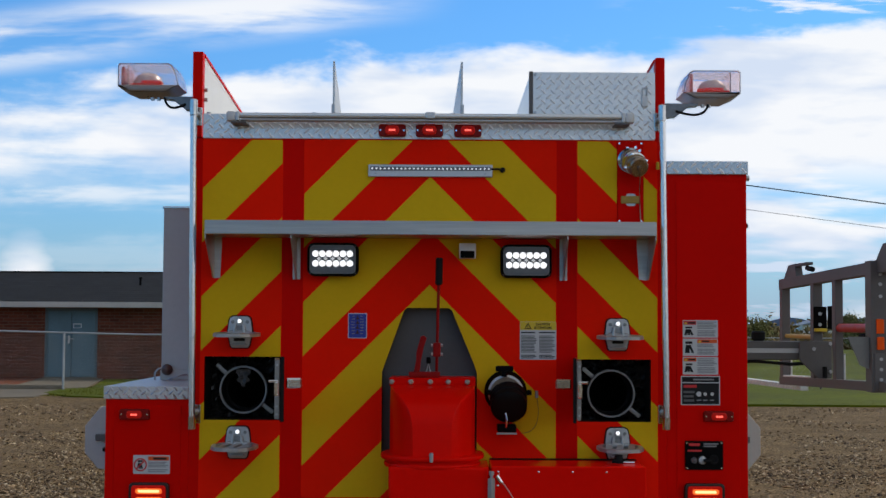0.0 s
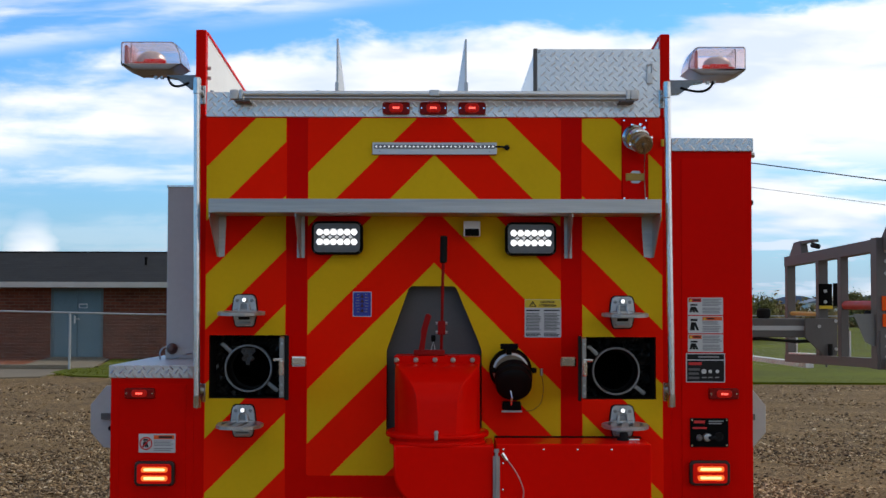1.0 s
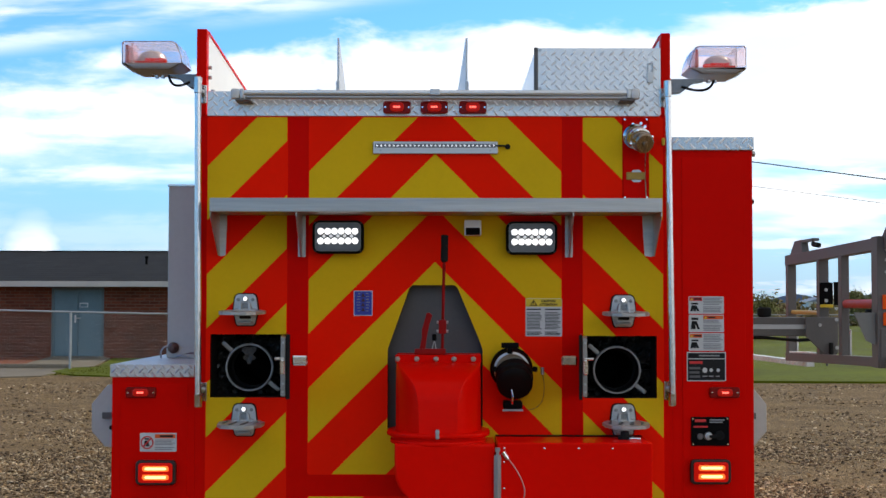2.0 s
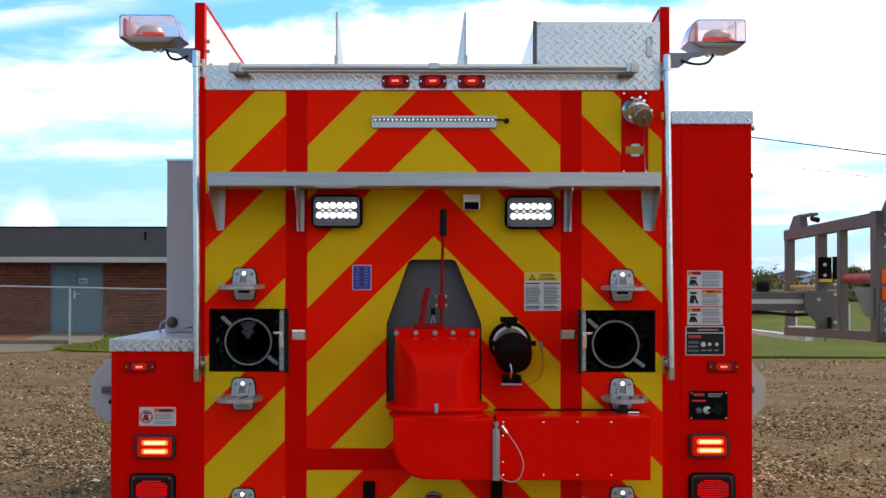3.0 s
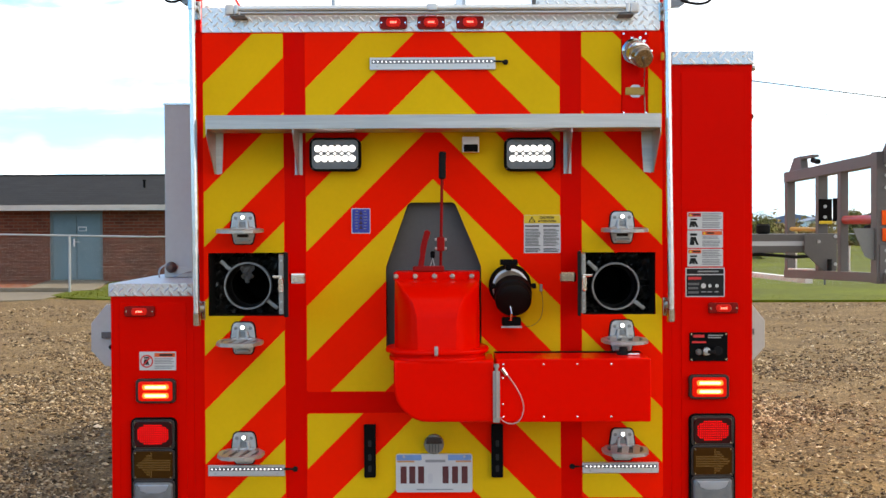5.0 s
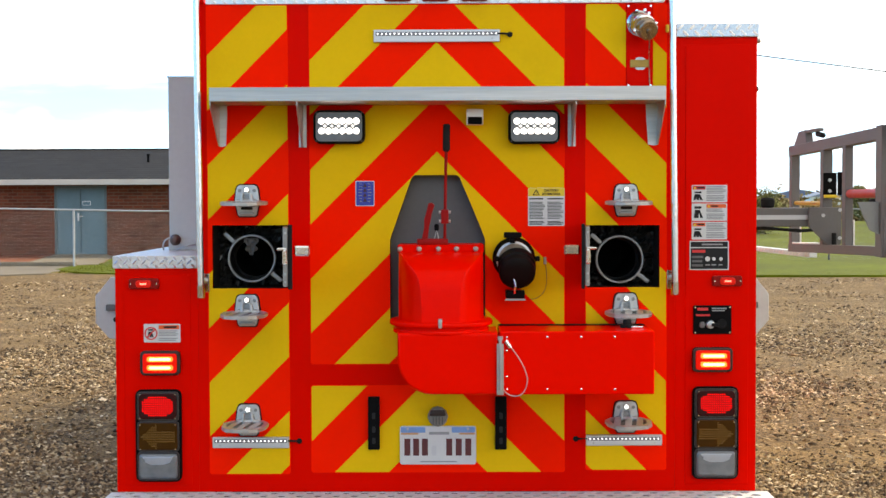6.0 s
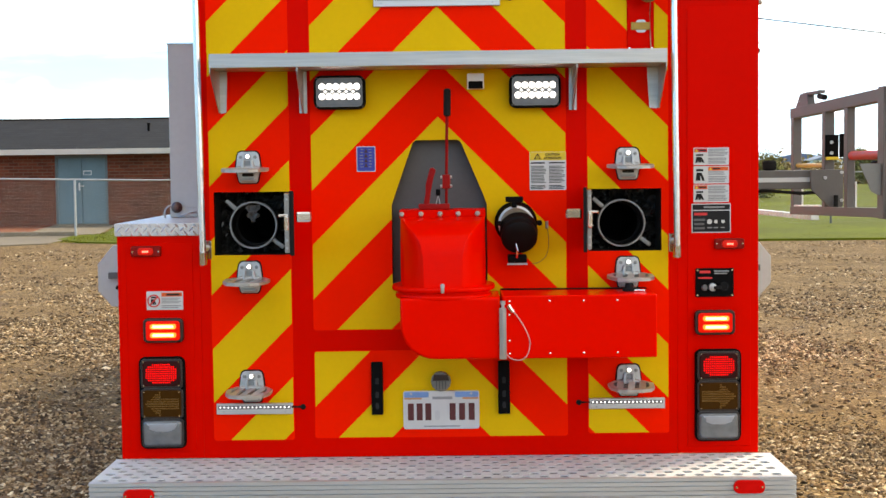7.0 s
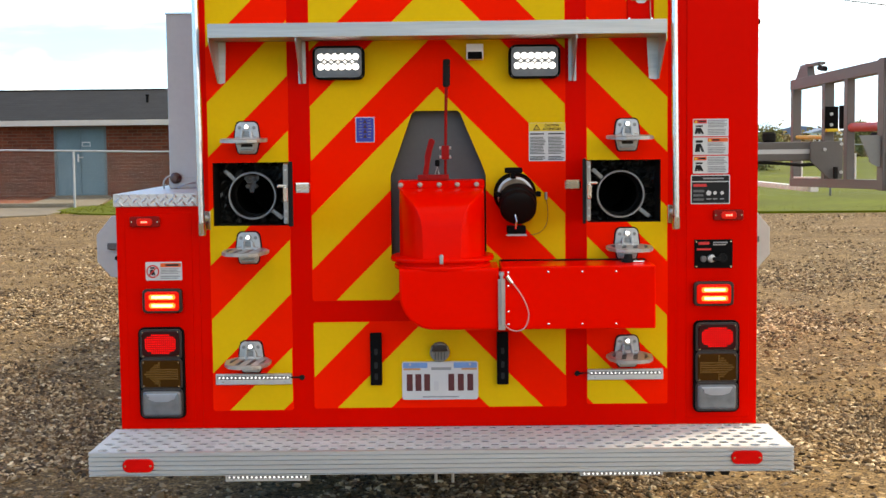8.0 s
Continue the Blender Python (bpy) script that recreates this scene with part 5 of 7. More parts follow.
lever = part("dump_lever", sweep([(0.030, -0.10, 1.585), (0.032, -0.115, 1.72), (0.036, -0.120, 1.90), (0.038, -0.12, 1.96)], 0.0062, 10), LEVER_RED, truck, "tall red lever with a black grip")
part("grip", rod((0.0375, -0.12, 1.945), (0.039, -0.12, 2.052), 0.0145, 14, bev=0.005), RUBBER, lever)
part("clamp", box(0.016, 0.046, -0.135, -0.105, 1.665, 1.72, 0.004), LEVER_RED, lever)
for z in (1.675, 1.71):
    for x in (0.012, 0.050):
        part("nut", rod((x - 0.004, -0.12, z), (x + 0.004, -0.12, z), 0.006, 8), STEEL, lever)
pull = part("latch_handle", prism([(-0.060, 1.600), (-0.036, 1.600), (-0.030, 1.650), (-0.020, 1.700), (-0.008, 1.738), (-0.020, 1.748), (-0.032, 1.745), (-0.050, 1.680), (-0.050, 1.65)], -0.125, -0.100, r=0.004), LEVER_RED, truck,
            "red painted latch handle")
part("base_bar", box(-0.078, 0.044, -0.130, -0.098, 1.584, 1.607, 0.004), LEVER_RED, pull)
part("black_knob", rod((-0.001, -0.11, 1.638), (-0.001, -0.11, 1.664), 0.009, 10, bev=0.003), BLACK, pull)
part("knob_stem", sweep([(-0.010, -0.11, 1.605), (-0.001, -0.11, 1.640), (0.006, -0.11, 1.605)], 0.003, 6), STEEL, pull)

# ---- discharge cap beside the chute ----
OX, OZ = 0.304, 1.526
out = part("discharge_outlet", lathe([(0.084, 0), (0.084, 0.02), (0.076, 0.03), (0.072, 0.05)], 36, Matrix.Translation((OX, 0.0, OZ)) @ pose(0, 0, 0, 92)), BLACK, truck, "black capped discharge outlet with a silver ring")
part("silver_ring", lathe([(0.063, 0.03), (0.071, 0.03), (0.071, 0.056), (0.063, 0.058)], 36, Matrix.Translation((OX, -0.006, OZ)) @ pose(0, 0, 0, 94), closed=False), SATIN, out)
part("valve_face", lathe([(0.0, 0.050), (0.064, 0.048)], 36, Matrix.Translation((OX, -0.006, OZ)) @ pose(0, 0, 0, 94), closed=False), mat("dull_bronze", (0.30, 0.22, 0.155), 0.4, 0.6, 0.2, 25), out)
capm = Matrix.Translation((0.317 - 0.004, -0.050, 1.477 + 0.030)) @ pose(0, 0, 0, 118)
part("cap", lathe([(0.066, 0.0), (0.074, 0.006), (0.074, 0.040), (0.068, 0.046), (0.072, 0.052), (0.070, 0.078), (0.060, 0.086), (0.034, 0.090), (0, 0.090)], 36, capm), mat("rubber_cap", (0.006, 0.0045, 0.004), 0.6, 0, 0.2, 20, 0.1, 60, spec=0.12), out, "black rubber cap")
for s in (-1, 1):
    part("cap_ear", box(OX + 0.010 + s * 0.080 - 0.009, OX + 0.010 + s * 0.080 + 0.009, -0.10, -0.06, OZ - 0.010, OZ + 0.010, 0.004), BLACK, out)
part("t_handle", box(0.261, 0.33, -0.112, -0.096, 1.609, 1.631, 0.004), BLACK, out)
part("handle_stem", box(0.285, 0.305, -0.108, -0.02, 1.587, 1.613, 0.003), BLACK, out)
part("drain_valve", box(0.27, 0.344, -0.09, -0.02, 1.37, 1.401, 0.005), BLACK, out)
part("drain_lever", sweep([(0.301, -0.140, 1.448), (0.301 + 0.002, -0.158, 1.421), (0.301, -0.150, 1.395)], 0.0042, 8), CHROME, out)
part("drain_base", box(0.266, 0.346, -0.092, -0.088, 1.362, 1.37, 0.001, 1), STEEL, out)
part("chain_stud", rod((0.428, -0.010, 1.502), (0.428, -0.010, 1.530), 0.006, 10), STEEL, out)
part("retaining_wire", sweep(arc((0.428, -0.010, 1.505), (0.442, -0.02, 1.44), (0.425, -0.012, 1.395)) + arc((0.425, -0.012, 1.395), (0.405, -0.010, 1.360), (0.365, -0.012, 1.362), 8)[1:], 0.0011, 6), mat("brown_wire", (0.20, 0.12, 0.05), 0.5, 0.3, 0.1, 30), out)

# ---- capped inlet on the upper panel ----
inlet = part("inlet_plate", box(0.750, 0.854, -0.007, -0.001, 2.198, 2.529, 0.002, 1), PAINT, truck, "dark red plate with a chrome capped inlet")
part("inlet_neck", lathe([(0.050, 0), (0.050, 0.008), (0.042, 0.014), (0.042, 0.03)], 28, Matrix.Translation((0.800, -0.006, 2.452)) @ pose(0, 0, 0, 96, 0, 0)), DULL_CHROME, inlet)
part("inlet_collar", lathe([(0.040, 0), (0.046, 0.004), (0.046, 0.014), (0.040, 0.018), (0.046, 0.022), (0.046, 0.034), (0.038, 0.038)], 28, Matrix.Translation((0.806, -0.034, 2.444)) @ pose(0, 0, 0, 110, 0, 14)), DULL_CHROME, inlet)
part("inlet_cap", lathe([(0.036, 0), (0.040, 0.006), (0.040, 0.034), (0.035, 0.040), (0.012, 0.042), (0.008, 0.054), (0.0, 0.056)], 28, Matrix.Translation((0.816, -0.068, 2.426)) @ pose(0, 0, 0, 112, 0, 14)), BRASS, inlet, "worn bronze cap")
for i in range(4):
    a = radians(20 + 90 * i)
    part("cap_lug", box(0.815 + 0.044 * math.cos(a) - 0.006, 0.815 + 0.044 * math.cos(a) + 0.006, -0.085, -0.060, 2.428 + 0.042 * math.sin(a) - 0.006, 2.428 + 0.042 * math.sin(a) + 0.006, 0.003), CHROME, inlet)
for x, z in ((0.790, 2.500), (0.822, 2.503), (0.838, 2.490)):
    part("ring_bolt", rod((x, -0.018, z), (x, -0.006, z), 0.006, 8), CHROME, inlet)
part("name_tag", box(0.764, 0.840, -0.014, -0.008, 2.278, 2.308, 0.002, 1), mat("amber_tag", (0.40, 0.24, 0.03), 0.5, 0, 0.15, 40), inlet, "small amber tag")
part("tag_back", prism(rrect(0.784, 0.824, 2.268, 2.318, 0.012), -0.011, -0.006), STEEL, inlet)
part("cap_chain", sweep([(0.828, -0.11, 2.396), (0.832, -0.06, 2.34), (0.838, -0.02, 2.27), (0.842, -0.012, 2.21)], 0.0022, 6), BRASS, inlet)
for x in (0.758, 0.846):
    for z in (2.208, 2.520):
        part("screw", rod((x, -0.010, z), (x, -0.006, z), 0.004, 8), CHROME, inlet)
part("amber_reflector", box(0.905, 0.917, -0.02, -0.001, 2.415, 2.445, 0.003), YELLOW_INK, truck, "tiny amber reflector beside the grab rail")

# ---- tail lights and warning lights ----


def warning_light(x, z):
    w, h = 0.080, 0.049
    o = part("warning_light", prism(rrect(-w, w, -h, h, 0.018), -0.026, 0.0, r=0.006), BEZEL, truck, "lit red and amber warning light in dark bezel", loc=(x, -0.004, z))
    part("lens", prism(rrect(-w + 0.012, w - 0.012, -h + 0.010, h - 0.010, 0.012), -0.034, -0.024, r=0.004), LENS_GLOW, o)
    for k in (-1, 1):
        part("light_bar", prism(rrect(-w + 0.030, w - 0.026, k * 0.017 - 0.0105, k * 0.017 + 0.0105, 0.009), -0.037, -0.033), LED_AMBER, o, "lit orange bar")
        part("led_core", prism(rrect(-w + 0.040, w - 0.036, k * 0.017 - 0.0052, k * 0.017 + 0.0052, 0.005), -0.0385, -0.036), LED_HOT, o)
    return o


warning_light(-1.104, 1.112)
warning_light(1.091, 1.120)


def tail_cluster(x, z, turn):
    w, h = 0.088, 0.181
    o = part("tail_light", prism(rrect(-w - 0.004, w + 0.004, -h - 0.004, h + 0.004, 0.026), -0.022, 0.0, r=0.006), BLACK, truck, "three lamp tail light cluster in black frame", loc=(x, -0.004, z))
    red = part("brake_lamp", prism(rrect(-w + 0.012, w - 0.012, 0.068, h - 0.010, 0.018), -0.034, -0.018, r=0.005), mat("smoked_red_lens", (0.035, 0.005, 0.005), 0.3, 0, 0.1, 30, spec=0.15), o, "lit red oval of points")
    dots = bmesh.new()
    for i in range(15):
        for j in range(9):
            u, v = (i - 7) / 7.5, (j - 4) / 4.5
            if abs(u) ** 2.6 + abs(v) ** 2.6 < 1.0:
                cx, cz = u * 0.062, 0.120 + v * 0.040
                box(cx - 0.0024, cx + 0.0024, -0.0365, -0.033, cz - 0.0026, cz + 0.0026, bm=dots)
    tagged(part("led_grid", dots, LED_RED, red, smooth=False), kind="stuff")
    amb = part("turn_lamp", prism(rrect(-w + 0.011, w - 0.011, -0.055, 0.053, 0.012), -0.034, -0.018, r=0.005), AMBER, o, "unlit amber turn lamp")
    arrow = bmesh.new()
    for j in range(11):
        v = (j - 5) / 5
        for i in range(17):
            u = (i - 8) / 8
            if (u > 0.1 and abs(v) < (1.05 - u) * 1.25) or (u <= 0.1 and abs(v) < 0.5):
                cx, cz = u * turn * 0.064, -0.002 + v * 0.046
                box(cx - 0.0028, cx + 0.0028, -0.036, -0.033, cz - 0.0028, cz + 0.0028, bm=arrow)
    tagged(part("led_arrow", arrow, mat("unlit_amber_led", (0.17, 0.078, 0.008), 0.3), amb, smooth=False), kind="stuff")
    rev = part("reverse_lamp", prism(rrect(-w + 0.010, w - 0.010, -h + 0.010, -0.070, 0.016), -0.037, -0.018, r=0.012, seg=4), GREY_LENS, o, "clear unlit reversing lamp")
    # soft reflection in the reverse lens, put into a paler piece
    part("upper_sheen", prism([(-0.062, -0.080), (0.062, -0.080), (0.050, -0.104), (0.024, -0.113), (-0.024, -0.113), (-0.050, -0.104)], -0.0395, -0.035, r=0.003), mat("pale_lens_sheen", (0.36, 0.38, 0.42), 0.3, 0.5, 0.1, 20), rev)
    for z0, z1 in ((0.059, h - 0.003), (-0.063, 0.059), (-h + 0.003, -0.063)):
        part("lens_rim", prism(rrect(-w + 0.004, w - 0.004, z0, z1, 0.016), -0.027, -0.019, r=0.003), mat("grey_lens_rim", (0.04, 0.032, 0.03), 0.35, 0.3, 0.15, 30), o)
    for zz in (0.072, 0.168, -0.050, 0.046):
        for s in (-1, 1):
            part("screw", rod((s * (w - 0.018), -0.037, zz), (s * (w - 0.018), -0.030, zz), 0.0032, 8), DULL_CHROME, o)
    return o


tail_cluster(-1.114, 0.821, -1)
tail_cluster(1.104, 0.828, 1)

# ---- plate, brackets and small lamp ----
plate = part("number_plate", prism(rrect(-0.152, 0.152, 0.702, 0.856, 0.010), -0.012, -0.004, r=0.001, seg=1), PAPER, truck, "white number plate with dark bars for characters")
for x in (-0.122, -0.087, -0.052, 0.045, 0.083, 0.121):
    part("character_bar", box(x - 0.012, x + 0.012, -0.0135, -0.0115, 0.738, 0.806), mat("dark_red_print", (0.09, 0.012, 0.012), 0.5, 0, 0.1, 30), plate)
for x0, x1 in ((-0.148, -0.050), (0.055, 0.148)):
    part("blue_band", prism(rrect(x0, x1, 0.830, 0.852, 0.004), -0.0132, -0.0115), mat("sky_blue_print", (0.16, 0.30, 0.55), 0.5, 0, 0.15, 20), plate)
for x0, x1 in ((-0.148, -0.078), (0.085, 0.148)):
    part("orange_band", prism(rrect(x0, x1, 0.822, 0.8295, 0.003), -0.0132, -0.0115), mat("pale_orange_print", (0.55, 0.27, 0.12), 0.5, 0, 0.15, 20), plate)
part("grey_bar", box(-0.035, 0.045, -0.0133, -0.0115, 0.822, 0.833), GREY_INK, plate)
part("grey_bar", box(-0.070, 0.075, -0.0133, -0.0115, 0.711, 0.716), GREY_INK, plate)
part("grey_bar", prism(rrect(-0.026, -0.006, 0.738, 0.778, 0.008), -0.0133, -0.0115), mat("pale_grey_print", (0.5, 0.5, 0.5), 0.5), plate)
for x in (-0.12, 0.12):
    part("bolt", rod((x, -0.016, 0.845), (x, -0.010, 0.845), 0.005, 8), STEEL, plate)
lamp = part("plate_lamp", prism([(0.040 * math.cos(radians(a)), 0.896 + 0.040 * math.sin(radians(a))) for a in range(0, 360, 30)], -0.034, -0.003, r=0.006), mat("dull_grey_lamp", (0.20, 0.19, 0.16), 0.5, 0.1, 0.2, 30), truck, "round grey plate lamp")
part("lamp_hood", prism([(-0.034, 0.902), (0.034, 0.902), (0.028, 0.926), (-0.028, 0.926)], -0.052, -0.030, r=0.004), BEZEL, lamp, "dark hood")
for x in (-0.018, -0.006, 0.006, 0.018):
    part("lens_rib", box(x - 0.0018, x + 0.0018, -0.038, -0.033, 0.866, 0.899, 0.0008, 1), RECESS, lamp)
for x, y0 in ((-0.255, -0.028), (0.251, -0.034)):
    k = part("tool_bracket", box(x - 0.023, x + 0.023, y0, -0.003, 0.764, 0.975, 0.004), BLACK, truck, "black slotted upright bracket")
    for i, z in enumerate((0.80, 0.845, 0.90)):
        part("slot", prism(rrect(x - 0.007, x + 0.007, z - 0.013, z + 0.013, 0.005), y0 - 0.001, y0 + 0.002), DARK, k)

# ---- labels ----


def decal(name, x0, x1, z0, z1, label, base, y=-0.003):
    return part(name, prism(rrect(x0, x1, z0, z1, 0.003), y - 0.002, y), base, truck, label, smooth=False)


def bars(parent, x0, x1, z0, z1, n, material, r, y=-0.0062, name="print_bar", fill=0.55):
    bm = bmesh.new()
    h = (z1 - z0) / n
    for i in range(n):
        z = z1 - (i + 0.5) * h
        box(x0, x1 - (x1 - x0) * r.uniform(0.0, 0.22), y, y + 0.0015, z - h * fill / 2, z + h * fill / 2, bm=bm)
    return tagged(part(name, bm, material, parent, smooth=False), kind="stuff" if n > 1 else "")


def letters(s, x, z, size, material, parent, y):
    cu = bpy.data.curves.new("letters", "FONT")
    cu.body, cu.size, cu.extrude, cu.offset, cu.align_x = s, size, 0.0004, 0.0005, "CENTER"
    tmp = new("letters", cu)
    me = bpy.data.meshes.new_from_object(tmp.evaluated_get(bpy.context.evaluated_depsgraph_get()))
    bpy.data.objects.remove(tmp)
    me.transform(Matrix.Translation((x, y, z)) @ pose(0, 0, 0, 90))
    me.materials.clear()
    me.materials.append(material)
    return part("lettering", me, material, parent)


rl = random.Random(12)
warn = decal("caution_label", 0.361, 0.506, 1.653, 1.804, "white caution label with a yellow header", PAPER)
part("header", box(0.362, 0.505, -0.0060, -0.0045, 1.771, 1.803), YELLOW_INK, warn, "yellow header with black words")
letters("CAUTION", 0.452, 1.7895, 0.0125, INK, warn, -0.0064)
letters("ATTENTION", 0.452, 1.7755, 0.0125, INK, warn, -0.0064)
tri = prism([(0.378, 1.775), (0.408, 1.775), (0.393, 1.799)], -0.0068, -0.0055)
part("triangle", tri, INK, warn)
part("triangle_fill", prism([(0.384, 1.778), (0.402, 1.778), (0.393, 1.793)], -0.0074, -0.0060), YELLOW_INK, warn)
part("triangle_mark", box(0.3918, 0.3942, -0.0080, -0.0070, 1.780, 1.789), INK, warn)
for x0, x1 in ((0.366, 0.428), (0.438, 0.501)):
    bars(warn, x0, x1, 1.756, 1.765, 1, INK, rl)
    bars(warn, x0, x1, 1.680, 1.750, 12, mat("dark_grey_print", (0.10, 0.10, 0.10), 0.5), rl)
    bars(warn, x0, x1, 1.657, 1.673, 3, INK, rl)
badge = decal("blue_badge", -0.324, -0.249, 1.734, 1.834, "small blue badge with pale bars", mat("silver_trim", (0.55, 0.56, 0.62), 0.4, 0.4, 0.05, 20))
part("badge_field", prism(rrect(-0.321, -0.252, 1.737, 1.831, 0.004), -0.0062, -0.0045), BLUE_INK, badge)
bm = bmesh.new()
for i in range(7):
    for s in (-1, 1):
        w = 0.015 - 0.0016 * abs(i - 3)
        a, c = sorted((-0.2865 + s * 0.011, -0.2865 + s * (0.011 + w)))
        box(a, c, -0.0072, -0.006, 1.752 + i * 0.0115, 1.7545 + i * 0.0115, bm=bm)
tagged(part("print_bar", bm, GREY_INK, badge, smooth=False), kind="stuff")
bm = bmesh.new()
for i in range(4):
    prism([(-0.2945, 1.752 + i * 0.019), (-0.2785, 1.752 + i * 0.019), (-0.2865, 1.769 + i * 0.019)], -0.0076, -0.006, bm=bm)
tagged(part("print_mark", bm, mat("maroon_print", (0.045, 0.012, 0.03), 0.5), badge, smooth=False), kind="stuff")


def pictogram(parent, x0, x1, z0, z1, r):
    """A small black warning picture, as plain angular strokes."""
    bm = bmesh.new()
    cx, cz, w, h = (x0 + x1) / 2, (z0 + z1) / 2, (x1 - x0) / 2, (z1 - z0) / 2
    box(cx - w * 0.7, cx + w * 0.55, -0.0065, -0.005, cz + h * 0.45, cz + h * 0.75, bm=bm)
    for k in range(3):
        a = -0.7 + 0.7 * k + r.uniform(-0.2, 0.2)
        p = [(cx - w * 0.2 + w * 0.9 * a * 0.3 - w * 0.22, cz + h * 0.3), (cx - w * 0.2 + w * 0.9 * a * 0.3 + w * 0.24, cz + h * 0.3), (cx + w * 0.8 * a + w * 0.22, cz - h * 0.75), (cx + w * 0.8 * a - w * 0.22, cz - h * 0.75)]
        prism(p, -0.0065, -0.005, bm=bm)
    return tagged(part("picture", bm, INK, parent, smooth=False), kind="stuff")


for i, (z0, z1) in enumerate(((1.744, 1.813), (1.671, 1.740), (1.597, 1.667))):
    d = decal("warning_label", 1.010, 1.150, z0, z1, "white warning label with orange header and picture", PAPER, -0.0038)
    left = i != 1
    part("header", box(1.013 if left else 1.068, 1.064 if left else 1.147, -0.0068, -0.0055, z1 - 0.018, z1 - 0.003), ORANGE if i else RED_INK, d)
    pictogram(d, 1.014, 1.058, z0 + 0.004, z1 - (0.020 if left else 0.004), rl)
    h0 = 1.013 if left else 1.068
    part("header_words", box(h0 + 0.018, h0 + 0.047, -0.0076, -0.0066, z1 - 0.0135, z1 - 0.0075), INK, d)
    part("header_triangle", prism([(h0 + 0.003, z1 - 0.016), (h0 + 0.015, z1 - 0.016), (h0 + 0.009, z1 - 0.005)], -0.0076, -0.0066), YELLOW_INK, d)
    bars(d, 1.068, 1.146, z0 + 0.034, z1 - (0.004 if left else 0.020), 5 if left else 3, GREY_INK, rl, -0.0068, fill=0.62)
    bars(d, 1.068, 1.146, z0 + 0.005, z0 + 0.030, 4, GREY_INK, rl, -0.0068, fill=0.62)
d = decal("no_riding_label", -1.172, -1.026, 1.193, 1.267, "white label with red ring and orange header", PAPER, -0.0038)
part("header", box(-1.112, -1.030, -0.0068, -0.0055, 1.246, 1.262), ORANGE, d)
bars(d, -1.112, -1.032, 1.218, 1.242, 4, GREY_INK, rl, -0.0068)
part("header_words", box(-1.092, -1.040, -0.0076, -0.0066, 1.250, 1.258), INK, d)
bars(d, -1.112, -1.032, 1.198, 1.213, 2, GREY_INK, rl, -0.0068)
pictogram(d, -1.158, -1.128, 1.208, 1.252, rl)
part("ring", lathe([(0.021, 0), (0.026, 0), (0.026, 0.002), (0.021, 0.002), (0.021, 0)], 28, Matrix.Translation((-1.143, -0.006, 1.229)) @ pose(0, 0, 0, 90), closed=False), RED_INK, d)
prohib = box(-0.0025, 0.0025, -0.0078, -0.0066, -0.023, 0.023)
bmesh.ops.transform(prohib, matrix=Matrix.Translation((-1.143, 0, 1.229)) @ pose(0, 0, 0, 0, 45, 0), verts=prohib.verts)
part("slash", prohib, RED_INK, d, smooth=False)
d = decal("control_label", 1.002, 1.157, 1.476, 1.592, "black control label with white border", PAPER, -0.0038)
part("field", box(1.006, 1.153, -0.0068, -0.0055, 1.480, 1.563), INK, d)
part("field", box(1.006, 1.153, -0.0068, -0.0055, 1.567, 1.588), INK, d)
part("header", box(1.012, 1.064, -0.0078, -0.0066, 1.545, 1.556), RED_INK, d)
bars(d, 1.050, 1.146, 1.572, 1.583, 1, GREY_INK, rl, -0.0078)
bars(d, 1.012, 1.056, 1.486, 1.536, 3, MATS["dark_grey_print"], rl, -0.0078)
for x, r in ((1.073, 0.010), (1.098, 0.007), (1.126, 0.007)):
    part("dot", lathe([(r, 0), (r, 0.002)], 14, Matrix.Translation((x, -0.0066, 1.520)) @ pose(0, 0, 0, 90)), PAPER, d)
    bars(d, x - 0.009, x + 0.011, 1.492, 1.500, 1, GREY_INK, rl, -0.0078)
sw = part("switch_panel", prism(rrect(1.017, 1.168, 1.221, 1.335, 0.004), -0.012, -0.002, r=0.002), BLACK, truck, "black switch panel with a round knob")
part("header", box(1.032, 1.075, -0.0135, -0.0115, 1.315, 1.326), RED_INK, sw)
part("header", box(1.026, 1.082, -0.0135, -0.0115, 1.293, 1.300), RED_INK, sw)
bars(sw, 1.090, 1.155, 1.310, 1.328, 2, GREY_INK, rl, -0.0135)
part("knob", lathe([(0.017, 0), (0.015, 0.014), (0, 0.016)], 20, Matrix.Translation((1.083, -0.012, 1.260)) @ pose(0, 0, 0, 90)), STEEL, sw)
part("knob", lathe([(0.013, 0), (0.011, 0.010), (0, 0.012)], 20, Matrix.Translation((1.052, -0.012, 1.258)) @ pose(0, 0, 0, 90)), GUN, sw)
part("knob_grip", box(1.086, 1.116, -0.034, -0.012, 1.252, 1.266, 0.004), RUBBER, sw)
part("socket", lathe([(0.019, 0), (0.019, 0.006), (0.013, 0.006), (0.013, 0.001)], 20, Matrix.Translation((1.130, -0.012, 1.262)) @ pose(0, 0, 0, 90)), RUBBER, sw)
for x in (1.024, 1.161):
    for z in (1.228, 1.328):
        part("screw", rod((x, -0.015, z), (x, -0.010, z), 0.004, 8), CHROME, sw)

# ---- side things: beacons, sheet behind, flaps ----


